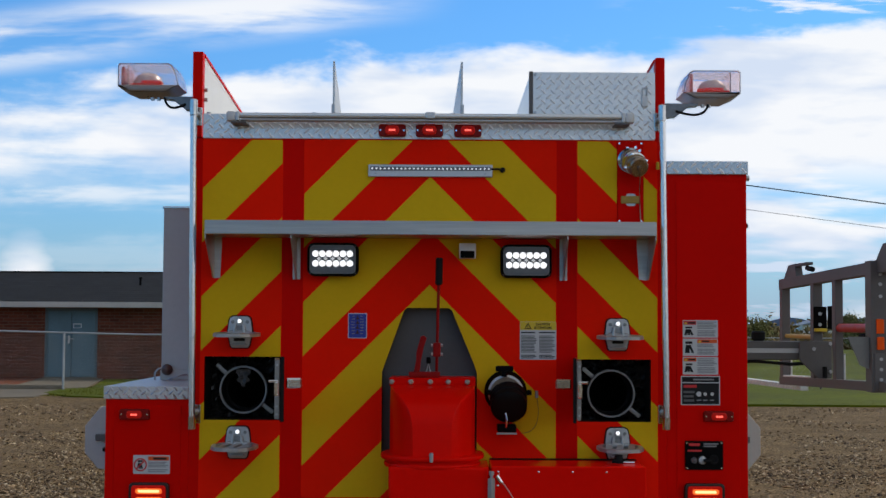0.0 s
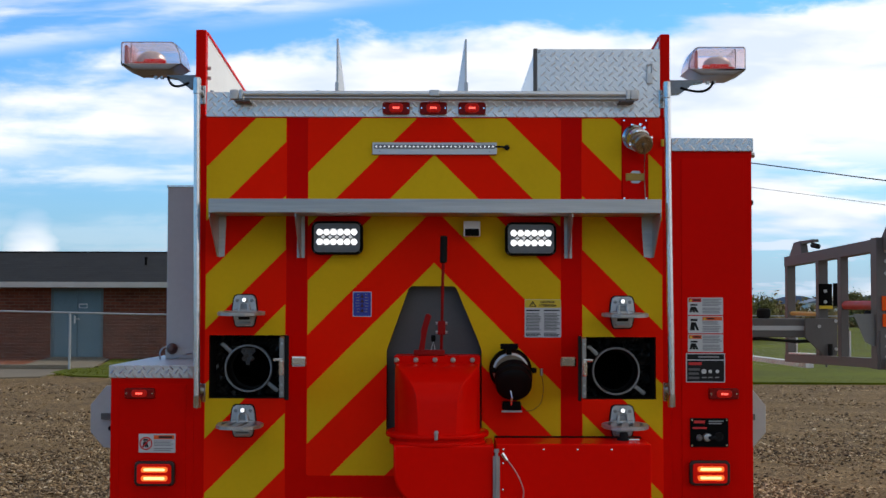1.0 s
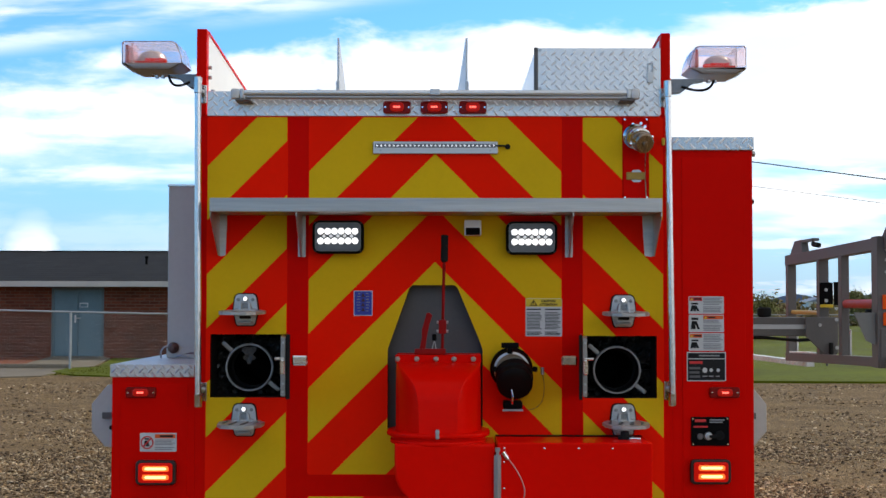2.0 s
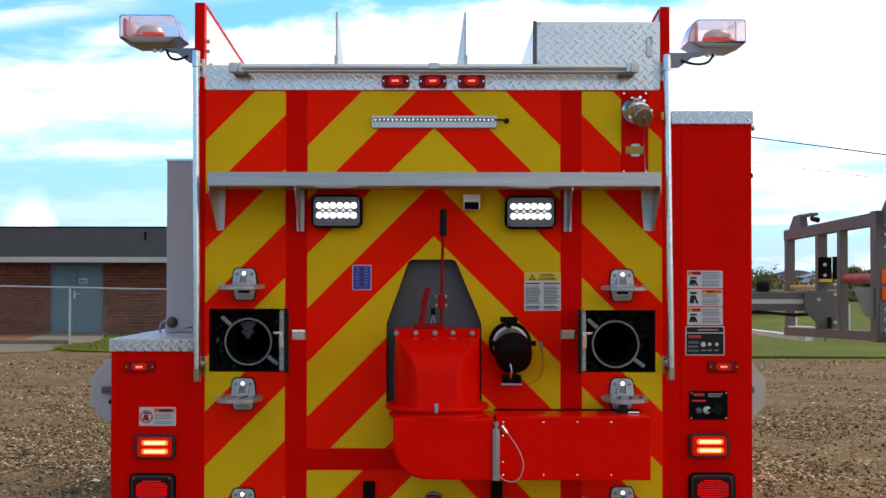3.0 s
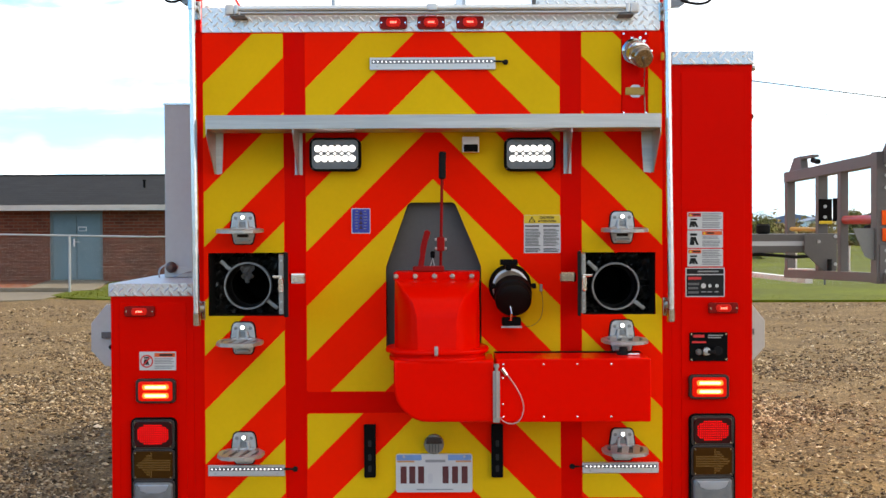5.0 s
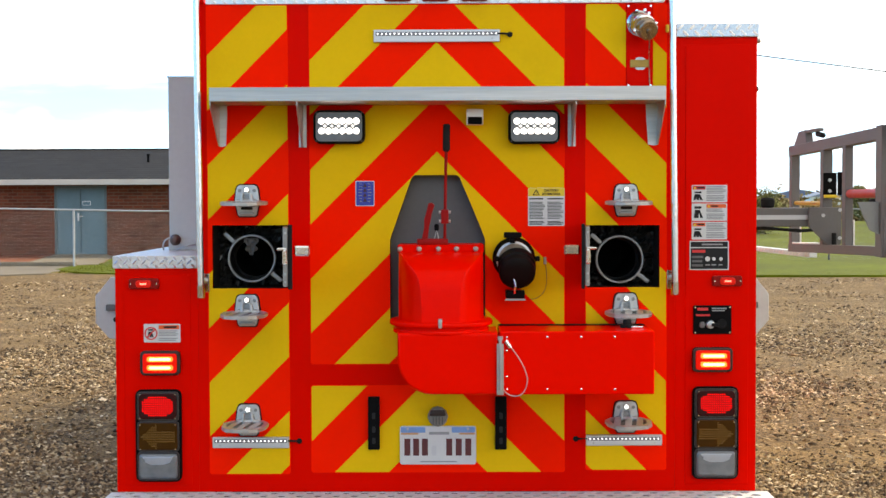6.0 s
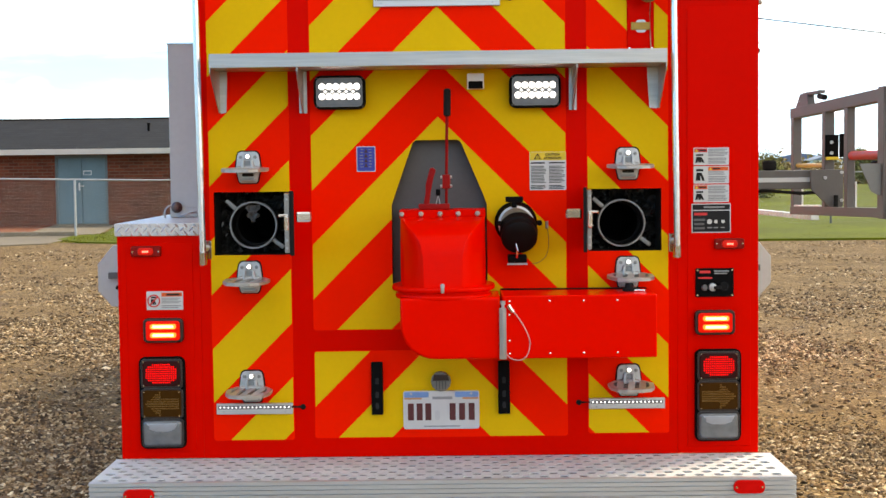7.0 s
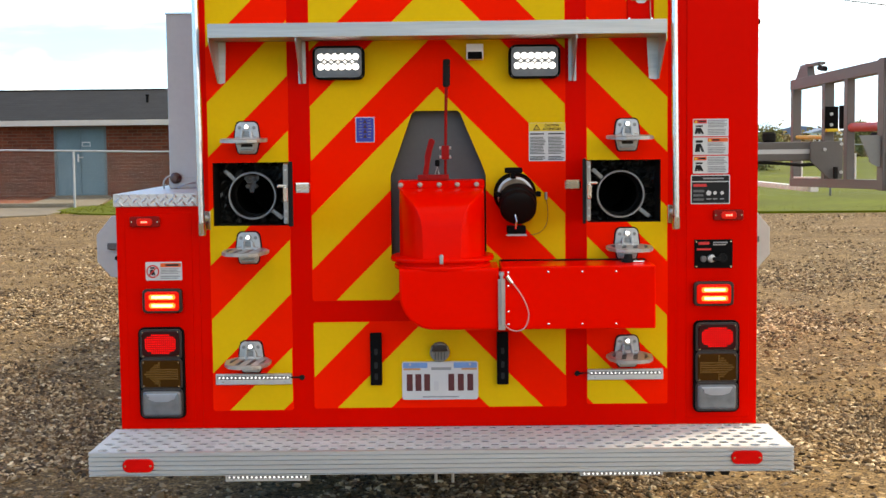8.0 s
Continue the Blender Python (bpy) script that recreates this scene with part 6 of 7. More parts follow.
def beacon(s):
    """A clear warning beacon on a bent arm; s: -1 or 1, the side of the truck."""
    x0, x1 = (1.040, 1.263) if s < 0 else (1.040, 1.249)
    mid, half = (x0 + x1) / 2, (x1 - x0) / 2
    dz = 0.006 if s < 0 else -0.012
    base = part("warning_beacon", prism([(s * (x0 + 0.030), 2.716 + dz), (s * (x1 - 0.050), 2.716 + dz), (s * x1, 2.738 + dz), (s * x1, 2.744 + dz), (s * (x0 - 0.022), 2.744 + dz)], 0.0, 0.21, r=0.008), mat("beacon_base_plastic", (0.27, 0.235, 0.21), 0.3, 0.3, 0.1, 20), truck,
                "clear boxy warning beacon with red inside")
    # the inner end of the dome leans inwards and is well rounded
    def shape(e):
        top, low = 2.832 + dz - e, 2.744 + dz + e * 0.02
        return [(s * (x0 - 0.022 + e), low), (s * (x1 - e), low), (s * (x1 - e), top - 0.008), (s * (x1 - e - 0.008), top), (s * (x0 + 0.018 + e), top), (s * (x0 + 0.004 + e), top - 0.007), (s * (x0 - 0.014 + e), low + 0.040)]

    lens = prism(shape(0.0), -0.004, 0.224, r=0.010, seg=3)
    inner = prism(shape(0.004), 0.0, 0.220, r=0.008, seg=3)
    bmesh.ops.reverse_faces(inner, faces=inner.faces)
    merge(lens, inner)
    dome = part("clear_dome", lens, CLEAR, base, "clear plastic dome")
    dome.visible_shadow = False
    part("red_lamp", box(s * (mid - 0.052) - 0.014, s * (mid - 0.052) + 0.014, 0.02, 0.04, 2.745 + dz, 2.762 + dz, 0.006), LENS_GLOW, base, "glowing red lamp")
    part("red_bar", box(s * (mid + 0.01) - 0.055, s * (mid + 0.01) + 0.055, 0.030, 0.045, 2.746 + dz, 2.756 + dz, 0.003), CORE_RED, base, "glowing red bar")
    part("reflector", lathe([(0.064, 0), (0.062, 0.026), (0.052, 0.048), (0.032, 0.062), (0.0, 0.066)], 24, Matrix.Translation((s * (mid + 0.012), 0.125, 2.746 + dz))), mat("pale_reflector_dome", (0.50, 0.47, 0.46), 0.3, 0.3, 0.1, 20), base, "pale rounded reflector")
    part("rear_lamp", box(s * mid - 0.030, s * mid + 0.048, 0.060, 0.070, 2.752 + dz, 2.772 + dz, 0.003), LENS_GLOW, base)
    part("end_lamp", box(s * mid - half + 0.008, s * mid - half + 0.022, 0.03, 0.20, 2.748 + dz, 2.822 + dz, 0.004), mat("pink_end_lens", (0.75, 0.22, 0.20), 0.2, 0, 0.1, 20, clear=0.5), base, "pinkish end lens")
    part("clear_rib", box(s * (x1 - 0.038) - 0.002, s * (x1 - 0.038) + 0.002, 0.02, 0.20, 2.746 + dz, 2.826 + dz), CLEAR, base)
    arm = prism([(s * 0.942, 2.700 + dz), (s * 1.080, 2.700 + dz), (s * 1.080, 2.690 + dz), (s * 1.040, 2.684 + dz), (s * 0.990, 2.645 + dz), (s * 0.942, 2.640 + dz)], 0.02, 0.07, r=0.003)
    part("bracket", arm, GREY_LENS, base, "grey bent metal arm")
    part("lead", sweep(arc((s * (1.075 if s < 0 else 1.12), 0.02, 2.694 + dz), (s * (1.06 if s < 0 else 1.10), 0.0, 2.625 + dz), (s * 0.990, 0.02, 2.668 + dz)), 0.0052, 8), RUBBER, base, "black looped lead")
    for x in (1.10, 1.125):
        part("nut", rod((s * x, 0.03, 2.684 + dz), (s * x, 0.03, 2.696 + dz), 0.008, 6), STEEL, base)


beacon(-1)
beacon(1)
back = part("upper_sheet", box(-1.193, -0.958, 0.62, 1.5, 1.539, 2.305, 0.006), GREY_PANEL, truck, "tall plain grey aluminium sheet cabinet")
part("top_trim", box(-1.193 - 0.004, -0.957, 0.614, 1.5, 2.300, 2.310, 0.002, 1), BRUSHED, back)
part("lower_flange", box(-1.194, -0.96, 0.606, 0.619, 1.540, 1.585, 0.003), GREY_PANEL, back)
part("latch_knob", lathe([(0.024, 0), (0.025, 0.010), (0.016, 0.026), (0.012, 0.034), (0, 0.038)], 18, Matrix.Translation((-1.162, 0.606, 1.585)) @ pose(0, 0, 0, 90)), mat("dark_bronze", (0.13, 0.07, 0.055), 0.4, 0.6, 0.2, 30), back)
part("latch_wire", sweep(arc((-1.149, 0.58, 1.543), (-1.073 - 0.03, 0.54, 1.543 + 0.02), (-1.073, 0.59, 1.564)), 0.004, 6), STEEL, back)
part("latch_wire", sweep(arc((-1.162 - 0.020, 0.59, 1.585 + 0.010), (-1.162 - 0.060, 0.58, 1.585), (-1.162 - 0.050, 0.59, 1.585 - 0.045)), 0.004, 6), STEEL, back)
for s, y in ((-1, 0.70), (1, 0.75)):
    x0, x1 = (1.287, 1.545) if s < 0 else (1.268, 1.487)
    p = [(s * x0, 1.12), (s * (x1 - 0.06), 1.14), (s * x1, 1.21), (s * x1, 1.33), (s * (x1 - 0.07), 1.415), (s * x0, 1.425)]
    f = part("wheel_arch_flap", prism(p, y, y + 0.012, r=0.002, seg=1), GREY_PANEL, truck, "pale grey eight sided plate on the side")
    part("flap_bracket", box(min(s * (x1 - 0.105), s * (x1 - 0.052)), max(s * (x1 - 0.105), s * (x1 - 0.052)), y - 0.025, y, 1.266, 1.294, 0.003), GUN, f)
    part("flap_stop", rod((s * (x1 - 0.094), y - 0.02, 1.226), (s * (x1 - 0.094), y, 1.226), 0.011, 10), RUBBER, f)
part("side_knob", rod((1.268, 0.06, 2.196), (1.286, 0.06, 2.196), 0.011, 10, bev=0.003), RUBBER, truck)
part("side_knob", rod((1.268, 0.02, 2.385), (1.284, 0.02, 2.385), 0.012, 10, bev=0.003), STEEL, truck)

# ---- ladder rack lowered at the truck's side ----

def low_at(y):
    """Underside of the rack's lower beam, which rises a little towards the rear."""
    return 1.419 + 0.0249 * (3.38 - y)


def high_at(y):
    """Underside of the rack's upper beam."""
    return 2.024 + 0.0150 * (3.38 - y)


def beam(x0, x1, y0, y1, at, high):
    return prism([(y0, at(y0)), (y1, at(y1)), (y1, at(y1) + high), (y0, at(y0) + high)], x0, x1, "x", r=0.004)


rack = part("ladder_rack", beam(2.200, 2.258, 0.90, 3.38, high_at, 0.064), GUN, truck, "grey steel ladder rack folded out at the side")
part("lower_beam", beam(2.200, 2.258, 0.90, 3.38, low_at, 0.050), GUN, rack)
for y0, y1, x1 in ((3.30, 3.37, 2.255), (2.55, 2.62, 2.258), (2.09, 2.16, 2.246)):
    part("upright", box(2.202, x1, y0, y1, low_at(y1) + 0.045, high_at(y0) + 0.004, 0.005), GUN, rack)
for x, y in ((2.257, 3.30), (2.248, 2.09)):
    part("white_edge", box(x, x + 0.008, y, y + 0.06, low_at(y) + 0.05, low_at(y) + 0.19), WHITE, rack)
part("white_edge", beam(2.20, 2.25, 2.64, 3.28, lambda y: low_at(y) + 0.050, 0.010), WHITE, rack)
for y0, y1 in ((2.85, 3.15), (0.98, 1.26)):
    part("top_bracket", prism([(y1 + 0.12, high_at(y1) + 0.06), (y1, high_at(y1) + 0.142), (y0 + 0.14, high_at(y0) + 0.142), (y0 + 0.10, high_at(y0) + 0.06)], 2.205, 2.25, "x", r=0.004), GUN, rack)
part("top_hook", box(2.21, 2.25, 2.72, 3.0, 2.155, 2.172, 0.003), GUN, rack)
part("top_hook_pad", rod((2.23, 2.66, 2.126), (2.23, 2.78, 2.138), 0.016, 12), RUBBER, rack)
for x0, x1, y in ((2.198, 2.275, 2.54), (2.215, 2.262, 2.30)):
    part("black_plate", box(x0, x1, y - 0.016, y, 1.775, 1.905, 0.004), BLACK, rack)
    for z in (1.80, 1.862):
        part("bolt", rod((x0 + 0.035, y - 0.026, z), (x0 + 0.035, y - 0.012, z), 0.010, 8), STEEL, rack)
part("yellow_tab", box(2.20, 2.27, 2.50, 2.53, 1.760, 1.778, 0.003), YELLOW_INK, rack)
part("joint_plate", prism([(2.15, 1.706), (2.285, 1.706), (2.285, 1.50), (2.24, 1.46), (2.10, 1.595), (2.10, 1.706)], 2.46, 2.48, r=0.003), GUN, rack)
for y, z in ((2.275, 1.69), (2.275, 1.53), (2.18, 1.66)):
    part("bolt", rod((y, 2.450, z), (y, 2.462, z), 0.010, 8), STEEL, rack)
part("strut_pin", rod((2.235, 2.43, 1.47), (2.235, 2.43, 1.56), 0.014, 10), RUBBER, rack)
arm = part("swing_arm", box(1.268, 2.20, 2.50, 2.62, 1.595, 1.704, 0.008), GUN, rack)
part("arm_stripe", box(1.30, 2.155, 2.494, 2.502, 1.636, 1.662), SATIN, arm)
part("arm_hose", sweep([(1.27, 2.50, 1.588), (1.55, 2.49, 1.578), (1.85, 2.49, 1.588), (2.05, 2.48, 1.572), (2.15, 2.47, 1.578)], 0.010, 8), RUBBER, arm)
part("rubber_stop", rod((1.885, 2.56, 1.704), (1.885, 2.56, 1.762), 0.040, 16, bev=0.01), RUBBER, arm)
part("rubber_stop", rod((2.23, 1.60, 1.69), (2.23, 1.60, 1.755), 0.045, 16, bev=0.01), RUBBER, rack)
part("red_roller", rod((2.23, 1.42, 1.782), (2.23, 2.10, 1.782), 0.024, 14, bev=0.005), mat("red_roller_paint", (0.45, 0.03, 0.015), 0.5, 0, 0.1, 10), rack)
part("yellow_pole", rod((2.23, 2.62, 1.728), (2.23, 3.34, 1.728), 0.013, 12), mat("yellow_pole_paint", (0.55, 0.33, 0.05), 0.5, 0, 0.1, 10), rack)
post = part("front_post", box(2.167, 2.300, 1.33, 1.43, 1.466, 2.118, 0.004), GUN, rack)
for z in (2.10, 2.05, 2.00, 1.94, 1.63, 1.58, 1.53, 1.49):
    part("bolt", rod((2.213, 1.320, z), (2.213, 1.334, z), 0.009, 8), STEEL, post)
part("seam_plate", box(2.180, 2.290, 1.322, 1.332, 1.47, 1.66, 0.003), GUN, post)
part("grey_gusset", prism([(2.06, 1.74), (2.165, 1.74), (2.165, 1.58), (2.12, 1.60)], 1.36, 1.37), mat("grey_gusset_sheet", (0.20, 0.21, 0.20), 0.6, 0.1, 0.1, 8), post)
part("red_reflector", box(2.191, 2.228, 1.318, 1.33, 1.756, 1.828, 0.003), mat("orange_reflector", (0.92, 0.11, 0.008), 0.4, 0, 0.05, 30, spec=0.1), rack, "orange reflector")
part("side_reflector", box(2.193, 2.228, 1.313, 1.33, 1.676, 1.740, 0.005), MATS["orange_reflector"], rack, "orange reflector")
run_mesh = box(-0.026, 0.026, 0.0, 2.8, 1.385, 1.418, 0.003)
# base colour tinted cyan to cancel red light bounced off the truck
run = part("tread_rail", run_mesh, mat("cyan_tinted_rail", (0.62, 0.68, 0.69), 0.6, 0.0, 0.1, 10), rack, "narrow tread plate rail ahead of the rack", loc=(2.330, 3.26, 0.0))
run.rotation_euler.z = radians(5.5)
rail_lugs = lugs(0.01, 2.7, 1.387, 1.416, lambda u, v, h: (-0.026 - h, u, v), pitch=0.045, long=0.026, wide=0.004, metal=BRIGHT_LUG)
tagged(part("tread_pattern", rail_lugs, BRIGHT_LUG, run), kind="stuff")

# ---- building ----


def brick_material(name, brick, dark, mortar, wide, high):
    m = bpy.data.materials.new(name)
    m.use_nodes = True
    nt = m.node_tree
    N, L = nt.nodes.new, nt.links.new
    b = nt.nodes["Principled BSDF"]
    b.inputs["Roughness"].default_value = 0.9
    b.inputs["Specular IOR Level"].default_value = 0.15
    co, sep, comb, tex = N("ShaderNodeTexCoord"), N("ShaderNodeSeparateXYZ"), N("ShaderNodeCombineXYZ"), N("ShaderNodeTexBrick")
    L(co.outputs["Object"], sep.inputs[0])
    L(sep.outputs[0], comb.inputs[0])
    L(sep.outputs[2], comb.inputs[1])
    L(comb.outputs[0], tex.inputs["Vector"])
    tex.inputs["Scale"].default_value = 1.0
    tex.inputs["Brick Width"].default_value, tex.inputs["Row Height"].default_value = wide, high
    tex.inputs["Mortar Size"].default_value = high * 0.09
    tex.inputs["Color1"].default_value, tex.inputs["Color2"].default_value, tex.inputs["Mortar"].default_value = (*brick, 1), (*dark, 1), (*mortar, 1)
    n = N("ShaderNodeTexNoise")
    n.inputs["Scale"].default_value, n.inputs["Detail"].default_value = 1.4, 8
    L(co.outputs["Object"], n.inputs[0])
    mx = N("ShaderNodeHueSaturation")
    rg = N("ShaderNodeMapRange")
    rg.inputs["To Min"].default_value, rg.inputs["To Max"].default_value = 0.6, 1.4
    L(n.outputs[0], rg.inputs[0])
    L(rg.outputs[0], mx.inputs["Value"])
    L(tex.outputs["Color"], mx.inputs["Color"])
    L(mx.outputs[0], b.inputs["Base Color"])
    bp = N("ShaderNodeBump")
    bp.invert = True
    bp.inputs["Strength"].default_value, bp.inputs["Distance"].default_value = 0.6, 0.01
    L(tex.outputs["Fac"], bp.inputs["Height"])
    L(bp.outputs[0], b.inputs["Normal"])
    return m


BRICK = brick_material("brick_wall", (0.17, 0.050, 0.027), (0.11, 0.034, 0.020), (0.15, 0.095, 0.065), 0.30, 0.10)
ROOFING = brick_material("asphalt_shingle", (0.024, 0.024, 0.024), (0.019, 0.019, 0.019), (0.014, 0.014, 0.014), 0.4, 0.07)
DOOR_PAINT = mat("blue_grey_door_paint", (0.12, 0.19, 0.22), 0.6, 0, 0.12, 2, 0.05, 60, spec=0.2)
house = thing("brick_building", "long low brick building with dark shingle roof", "building")
wl = plates(cut([rect(-40, -3, 0, 2.40)], rect(-12.36, -10.72, 0.02, 2.22)), 38.0, 38.3)
box(-40, -39.7, 38.3, 48, 0, 2.40, bm=wl)
box(-3.3, -3, 38.3, 48, 0, 2.40, bm=wl)
box(-40, -3, 48, 48.3, 0, 2.40, bm=wl)
part("wall", wl, BRICK, house, smooth=False)
part("roof", prism([(37.35, 2.41), (43.0, 3.52), (48.9, 2.41), (48.9, 2.37), (37.35, 2.37)], -40.6, -2.4, "x"), ROOFING, house, "low dark shingle roof", smooth=False)
part("fascia", box(-40.6, -2.4, 37.30, 37.36, 2.232, 2.402, 0.01), mat("cream_paint", (0.48, 0.45, 0.40), 0.6, 0, 0.1, 2), house, "white fascia board")
part("soffit", box(-40.6, -2.4, 37.36, 38.0, 2.245, 2.27), CONCRETE, house)
part("ridge_cap", box(-40.6, -2.4, 42.85, 43.15, 3.495, 3.54, 0.01), ROOFING, house)
vent = part("roof_vent", rod((-9.93, 40.4, 2.9), (-9.93, 40.4, 3.24), 0.04, 12), BLACK, house, "small black vent pipe")
part("vent_hood", box(-9.98, -9.87, 40.35, 40.45, 3.22, 3.27, 0.01), BLACK, vent)
dr = part("double_door", box(-12.36, -10.72, 38.10, 38.16, 0.02, 2.22), DOOR_PAINT, house, "closed blue grey steel double door")
for x0, x1 in ((-12.28, -11.55), (-11.53, -10.80)):
    leaf = part("leaf", box(x0, x1, 38.05, 38.10, 0.09, 2.13, 0.01), DOOR_PAINT, dr)
part("door_frame", box(-12.36, -12.28, 38.02, 38.10, 0.02, 2.22), mat("door_frame_paint", (0.09, 0.13, 0.14), 0.6), dr)
part("door_frame", box(-10.80, -10.72, 38.02, 38.10, 0.02, 2.22), MATS["door_frame_paint"], dr)
part("door_frame", box(-12.28, -10.80, 38.02, 38.10, 2.13, 2.22), MATS["door_frame_paint"], dr)
hd = part("handle", box(-11.64, -11.59, 38.00, 38.05, 1.12, 1.36, 0.01), SATIN, dr)
part("lever", rod((-11.60, 37.98, 1.26), (-11.45, 37.98, 1.26), 0.014, 8), SATIN, hd)
part("sign_frame", box(-11.49, -11.23, 38.035, 38.05, 1.60, 1.74), SATIN, dr)
part("sign_field", box(-11.47, -11.25, 38.030, 38.045, 1.615, 1.71), DOOR_PAINT, dr)
part("threshold", box(-12.4, -10.68, 37.94, 38.1, 0.0, 0.075, 0.01), CONCRETE, house, "low concrete door sill")

# ---- fence along the building ----
GALV = mat("galvanised_pipe", (0.42, 0.43, 0.43), 0.5, 0.5, 0.12, 6)
fence = thing("chain_link_fence", "low galvanised chain link fence before the building", "fence")
part("top_rail", rod((-24, 31.0, 1.80), (-7.9, 31.0, 1.47), 0.024, 8), GALV, fence)
part("top_rail", rod((-7.9, 31.0, 1.47), (-2.0, 31.0, 1.47), 0.022, 8), GALV, fence)
for x, h in ((-22.0, 1.75), (-18.9, 1.69), (-15.8, 1.63), (-12.8, 1.57), (-9.86, 1.50), (-6.8, 1.46), (-3.8, 1.46)):
    part("post", rod((x, 31.0, 0.0), (x, 31.0, h), 0.034, 10), GALV, fence)


def mesh_wires(x0, x1, y, z0, z1, pitch, r):
    bm = bmesh.new()
    n = int((x1 - x0) / pitch)
    vs, fs = [], []
    hgt = z1 - z0
    for i in range(n):
        for s in (-1, 1):
            a = Vector((x0 + i * pitch, y, z0))
            c = Vector((x0 + i * pitch + s * hgt, y, z1))
            k = len(vs)
            for p in (a, c):
                vs += [(p.x - r, y, p.z), (p.x, y - r, p.z), (p.x + r, y, p.z), (p.x, y + r, p.z)]
            fs += [(k + j, k + (j + 1) % 4, k + 4 + (j + 1) % 4, k + 4 + j) for j in range(4)]
    bm.free()
    me = bpy.data.meshes.new("wire_mesh")
    me.from_pydata(vs, [], fs)
    me.materials.append(GALV)
    return me


tagged(part("wire_mesh", mesh_wires(-20, -4, 31.0, 0.06, 1.46, 0.06, 0.0007), GALV, fence), kind="stuff")

# ---- far side: field fence, hedge, trees, hills, wires ----
far = thing("field_fence", "wire fence with thin posts in the field", "fence")
part("rail", rod((5, 33.0, 1.45), (40, 33.0, 1.45), 0.016, 6), GALV, far)
for i in range(9):
    part("post", rod((7.0 + 3.4 * i, 33.0, 0.0), (7.0 + 3.4 * i, 33.0, 1.5), 0.03, 8), GUN, far)
tagged(part("wire_mesh", mesh_wires(5, 26, 33.0, 0.06, 1.45, 0.075, 0.0006), GALV, far), kind="stuff")
LEAF = mat("leaf", (0.185, 0.180, 0.065), 0.8, 0, 0.2, 2, spec=0.15, island=0.55)
LEAF_DRY = mat("autumn_leaf", (0.24, 0.175, 0.07), 0.8, 0, 0.2, 2, spec=0.15, island=0.55)
BARK = mat("bark", (0.10, 0.075, 0.055), 0.95, 0, 0.3, 6, 0.4, 30)


def tree(x, y, high, wide, seed, leaf, name="tree", label="", group="", trunk=0.4, count=1500, size=0.13):
    r = random.Random(seed)
    o = thing(name, label, name.replace("_", " "), group=group, loc=(x, y, 0))
    t = sweep([(0, 0, 0), (r.uniform(-0.1, 0.1), 0, high * 0.3), (r.uniform(-0.15, 0.15), 0.1, high * 0.62)], 0.03 + high * 0.012, 7)
    tips = []
    for i in range(9):
        a, z = r.uniform(0, math.tau), high * r.uniform(trunk * 0.7, 0.6)
        e = Vector((math.cos(a) * wide * r.uniform(0.25, 0.5), math.sin(a) * wide * r.uniform(0.25, 0.5), z + high * r.uniform(0.1, 0.36)))
        sweep([(0, 0, z), tuple(Vector((0, 0, z)).lerp(e, 0.5) + Vector((0, 0, 0.05))), tuple(e)], 0.012 + high * 0.004, 5, bm=t)
        tips.append(e)
    part("trunk", t, BARK, o)
    vs, fs = [], []
    for k in range(count):
        c = r.choice(tips)
        p = c + Vector((r.gauss(0, wide * 0.13), r.gauss(0, wide * 0.13), r.gauss(0, high * 0.085)))
        p.z = max(p.z, high * trunk * 0.4)
        u = Vector((r.uniform(-1, 1), r.uniform(-1, 1), r.uniform(-1, 1))).normalized() * size * r.uniform(0.5, 1.3)
        w = u.cross(Vector((r.uniform(-1, 1), r.uniform(-1, 1), r.uniform(-1, 1)))).normalized() * size * 0.45
        n = len(vs)
        vs += [tuple(p - u), tuple(p + w), tuple(p + u), tuple(p - w)]
        fs.append((n, n + 1, n + 2, n + 3))
    me = bpy.data.meshes.new("crown")
    me.from_pydata(vs, [], fs)
    me.materials.append(leaf)
    part("crown", me, leaf, o)
    return o


tree(14.6, 62, 2.2, 2.2, 1, LEAF, "bush", "leafy green bush at the far field edge", "bushes beyond the field", trunk=0.05, count=9000, size=0.075)
tree(13.4, 61, 2.6, 2.0, 2, LEAF, "bush", "leafy green bush at the far field edge", "bushes beyond the field", trunk=0.05, count=9000, size=0.075)
tree(24.8, 78, 2.5, 1.8, 3, LEAF, "bush", "leafy green bush at the far field edge", "bushes beyond the field", trunk=0.05, count=9000, size=0.085)
tree(21.9, 60, 4.3, 2.4, 5, LEAF_DRY, "tree", "thin tree with sparse brownish leaves", "", trunk=0.3, count=2200, size=0.09)


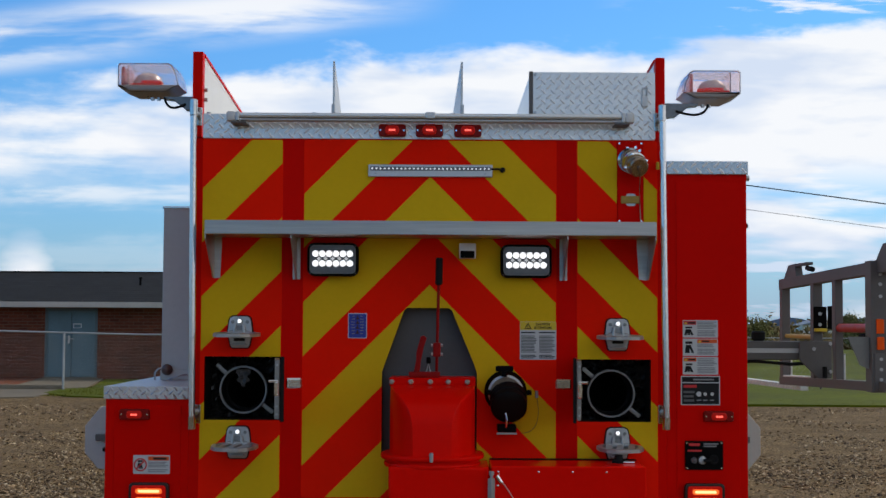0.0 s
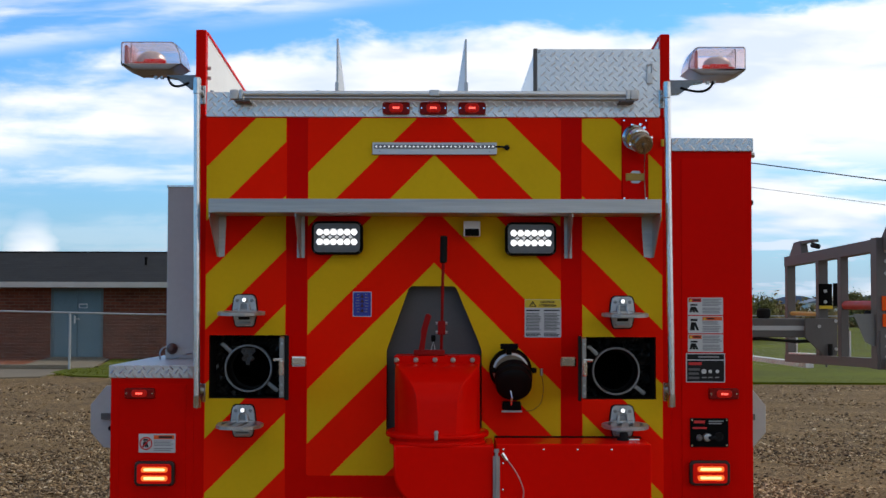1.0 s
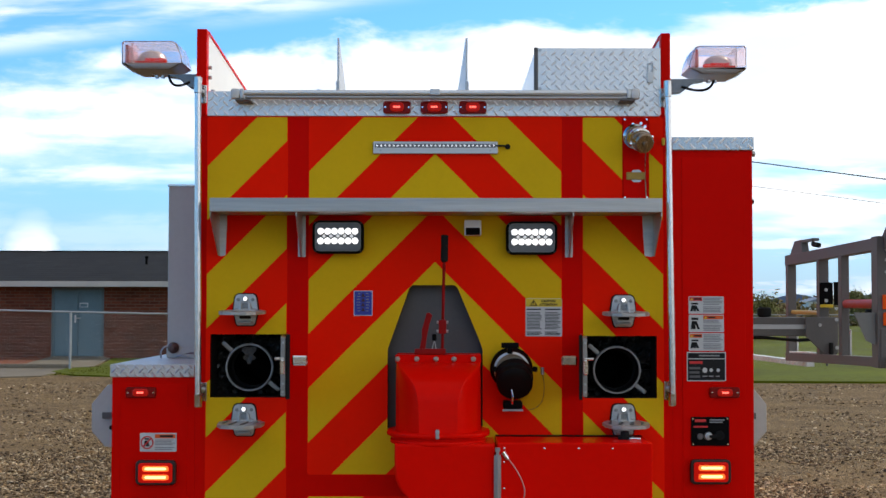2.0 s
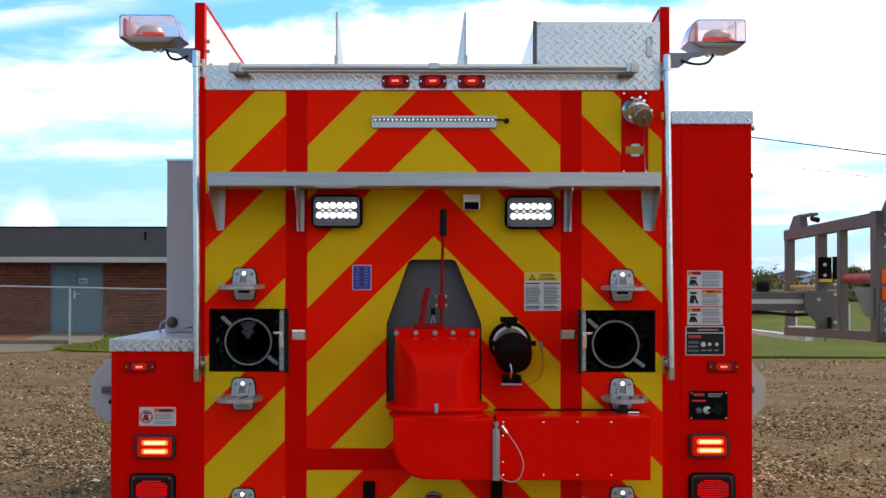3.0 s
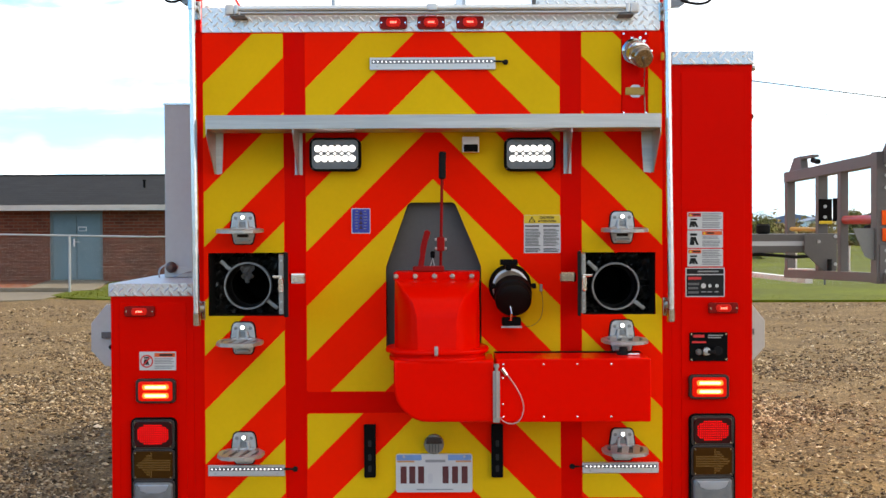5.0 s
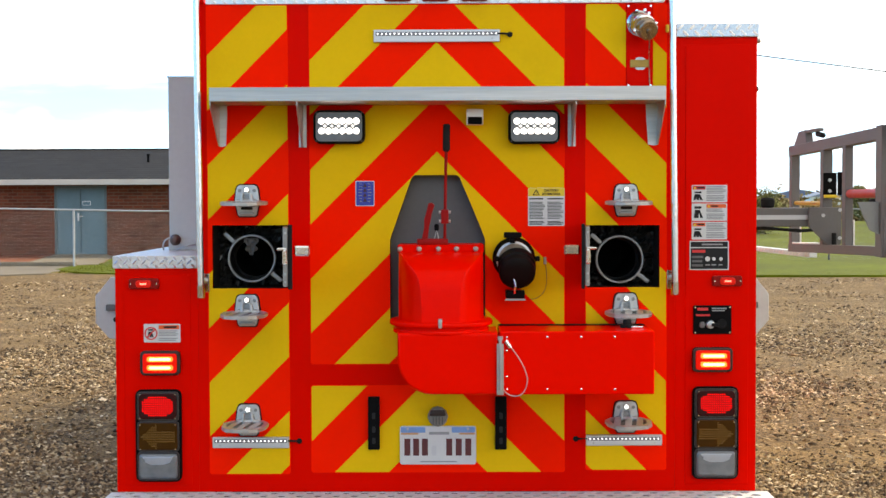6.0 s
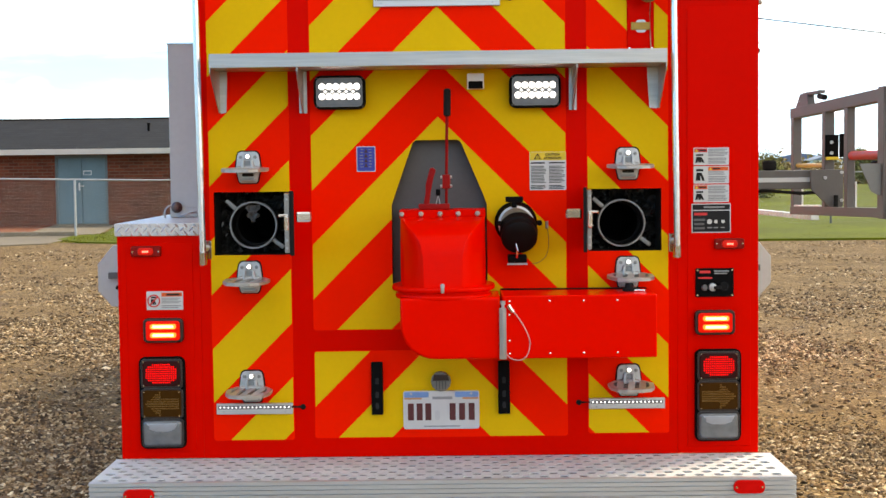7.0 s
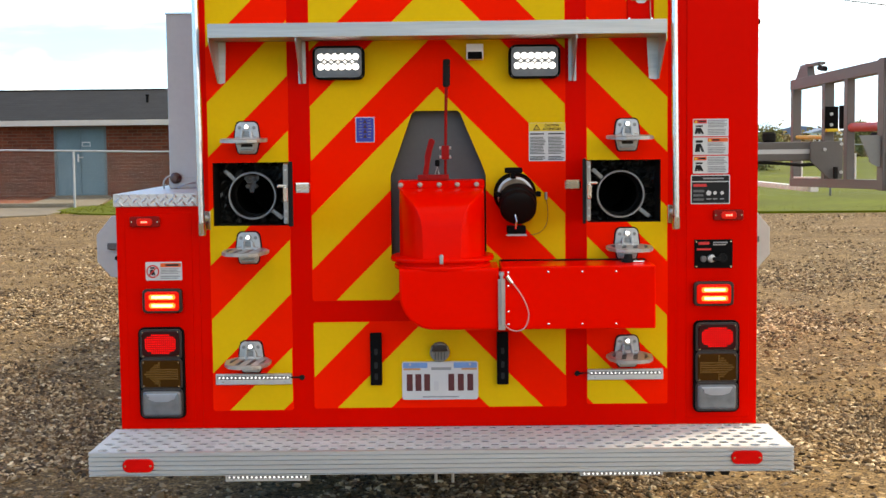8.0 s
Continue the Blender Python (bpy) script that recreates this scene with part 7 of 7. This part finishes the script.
def hedge():
    r = random.Random(8)
    vs, fs = [], []
    for k in range(16000):
        x, y = r.uniform(10, 110), r.uniform(96, 104)
        z = abs(r.gauss(0, 0.75)) * (1 + 0.35 * math.sin(x * 0.7) * math.sin(x * 0.23))
        u = Vector((r.uniform(-1, 1), r.uniform(-1, 1), r.uniform(-1, 1))).normalized() * 0.3 * r.uniform(0.5, 1.3)
        w = u.cross(Vector((r.uniform(-1, 1), r.uniform(-1, 1), r.uniform(-1, 1)))).normalized() * 0.16
        p = Vector((x, y, max(z, 0.1)))
        n = len(vs)
        vs += [tuple(p - u), tuple(p + w), tuple(p + u), tuple(p - w)]
        fs.append((n, n + 1, n + 2, n + 3))
    me = bpy.data.meshes.new("hedge")
    me.from_pydata(vs, [], fs)
    me.materials.append(LEAF_DRY)
    return tagged(new("hedge", me), "low brown green hedge along the far field", "hedge", kind="stuff")


hedge()
shed = thing("shed", "small white shed far beyond the field", "shed")
part("wall", box(31.6, 34.2, 118, 121, 0, 1.85), WHITE, shed, smooth=False)
part("roof", prism([(31.4, 1.85), (34.4, 1.85), (32.9, 2.3)], 117.7, 121.3), mat("blue_grey_roofing", (0.20, 0.24, 0.30), 0.7, 0, 0.1, 2), shed, smooth=False)
part("door", box(32.4, 33.2, 117.95, 118.0, 0.05, 1.7), DOOR_PAINT, shed)
HILL = mat("hazy_hill", (0.13, 0.185, 0.29), 1.0, 0, 0.1, 0.004, spec=0.0)
hb = bmesh.new()
ring = []
for i in range(160):
    x = -300 + i * 8
    h = 3.0 + 7.2 * math.exp(-((x - 371) / 26) ** 2) + 8.5 * math.exp(-((x - 462) / 34) ** 2) + 2.0 * noise.noise(Vector((x * 0.02, 0, 0)))
    ring.append((hb.verts.new((x, 1500, -2)), hb.verts.new((x, 1500, max(h, 1.0))), hb.verts.new((x, 1560, -2))))
for u, v in zip(ring, ring[1:]):
    hb.faces.new((u[0], v[0], v[1], u[1]))
    hb.faces.new((u[1], v[1], v[2], u[2]))
tagged(new("backdrop", mesh_of("backdrop", hb, HILL)), "low blue hazy hills on the horizon", "hills", kind="structure")
for dz, r in ((0.0, 0.016), (-0.62, 0.007)):
    w = sweep([(3.0, 30, 6.05 + dz), (7.76, 30, 5.36 + dz), (11.3, 30, 4.90 + dz), (16, 30, 4.42 + dz), (24, 30, 3.95 + dz), (40, 30, 3.9 + dz)], r, 6)
    thing("overhead_wire", "thin dark overhead wire against the sky", "wire", w, RUBBER, group="overhead wires")
pole = thing("utility_pole", "plain wooden pole that carries the wires", "pole", rod((40, 30, 0), (40, 30, 4.2), 0.12, 12, r2=0.09), BARK)
pole2 = thing("utility_pole", "plain wooden pole that carries the wires", "pole", rod((3.0, 30, 0), (3.0, 30, 6.3), 0.13, 12, r2=0.09), BARK)
for p in (pole, pole2):
    tagged(p, group="utility poles")
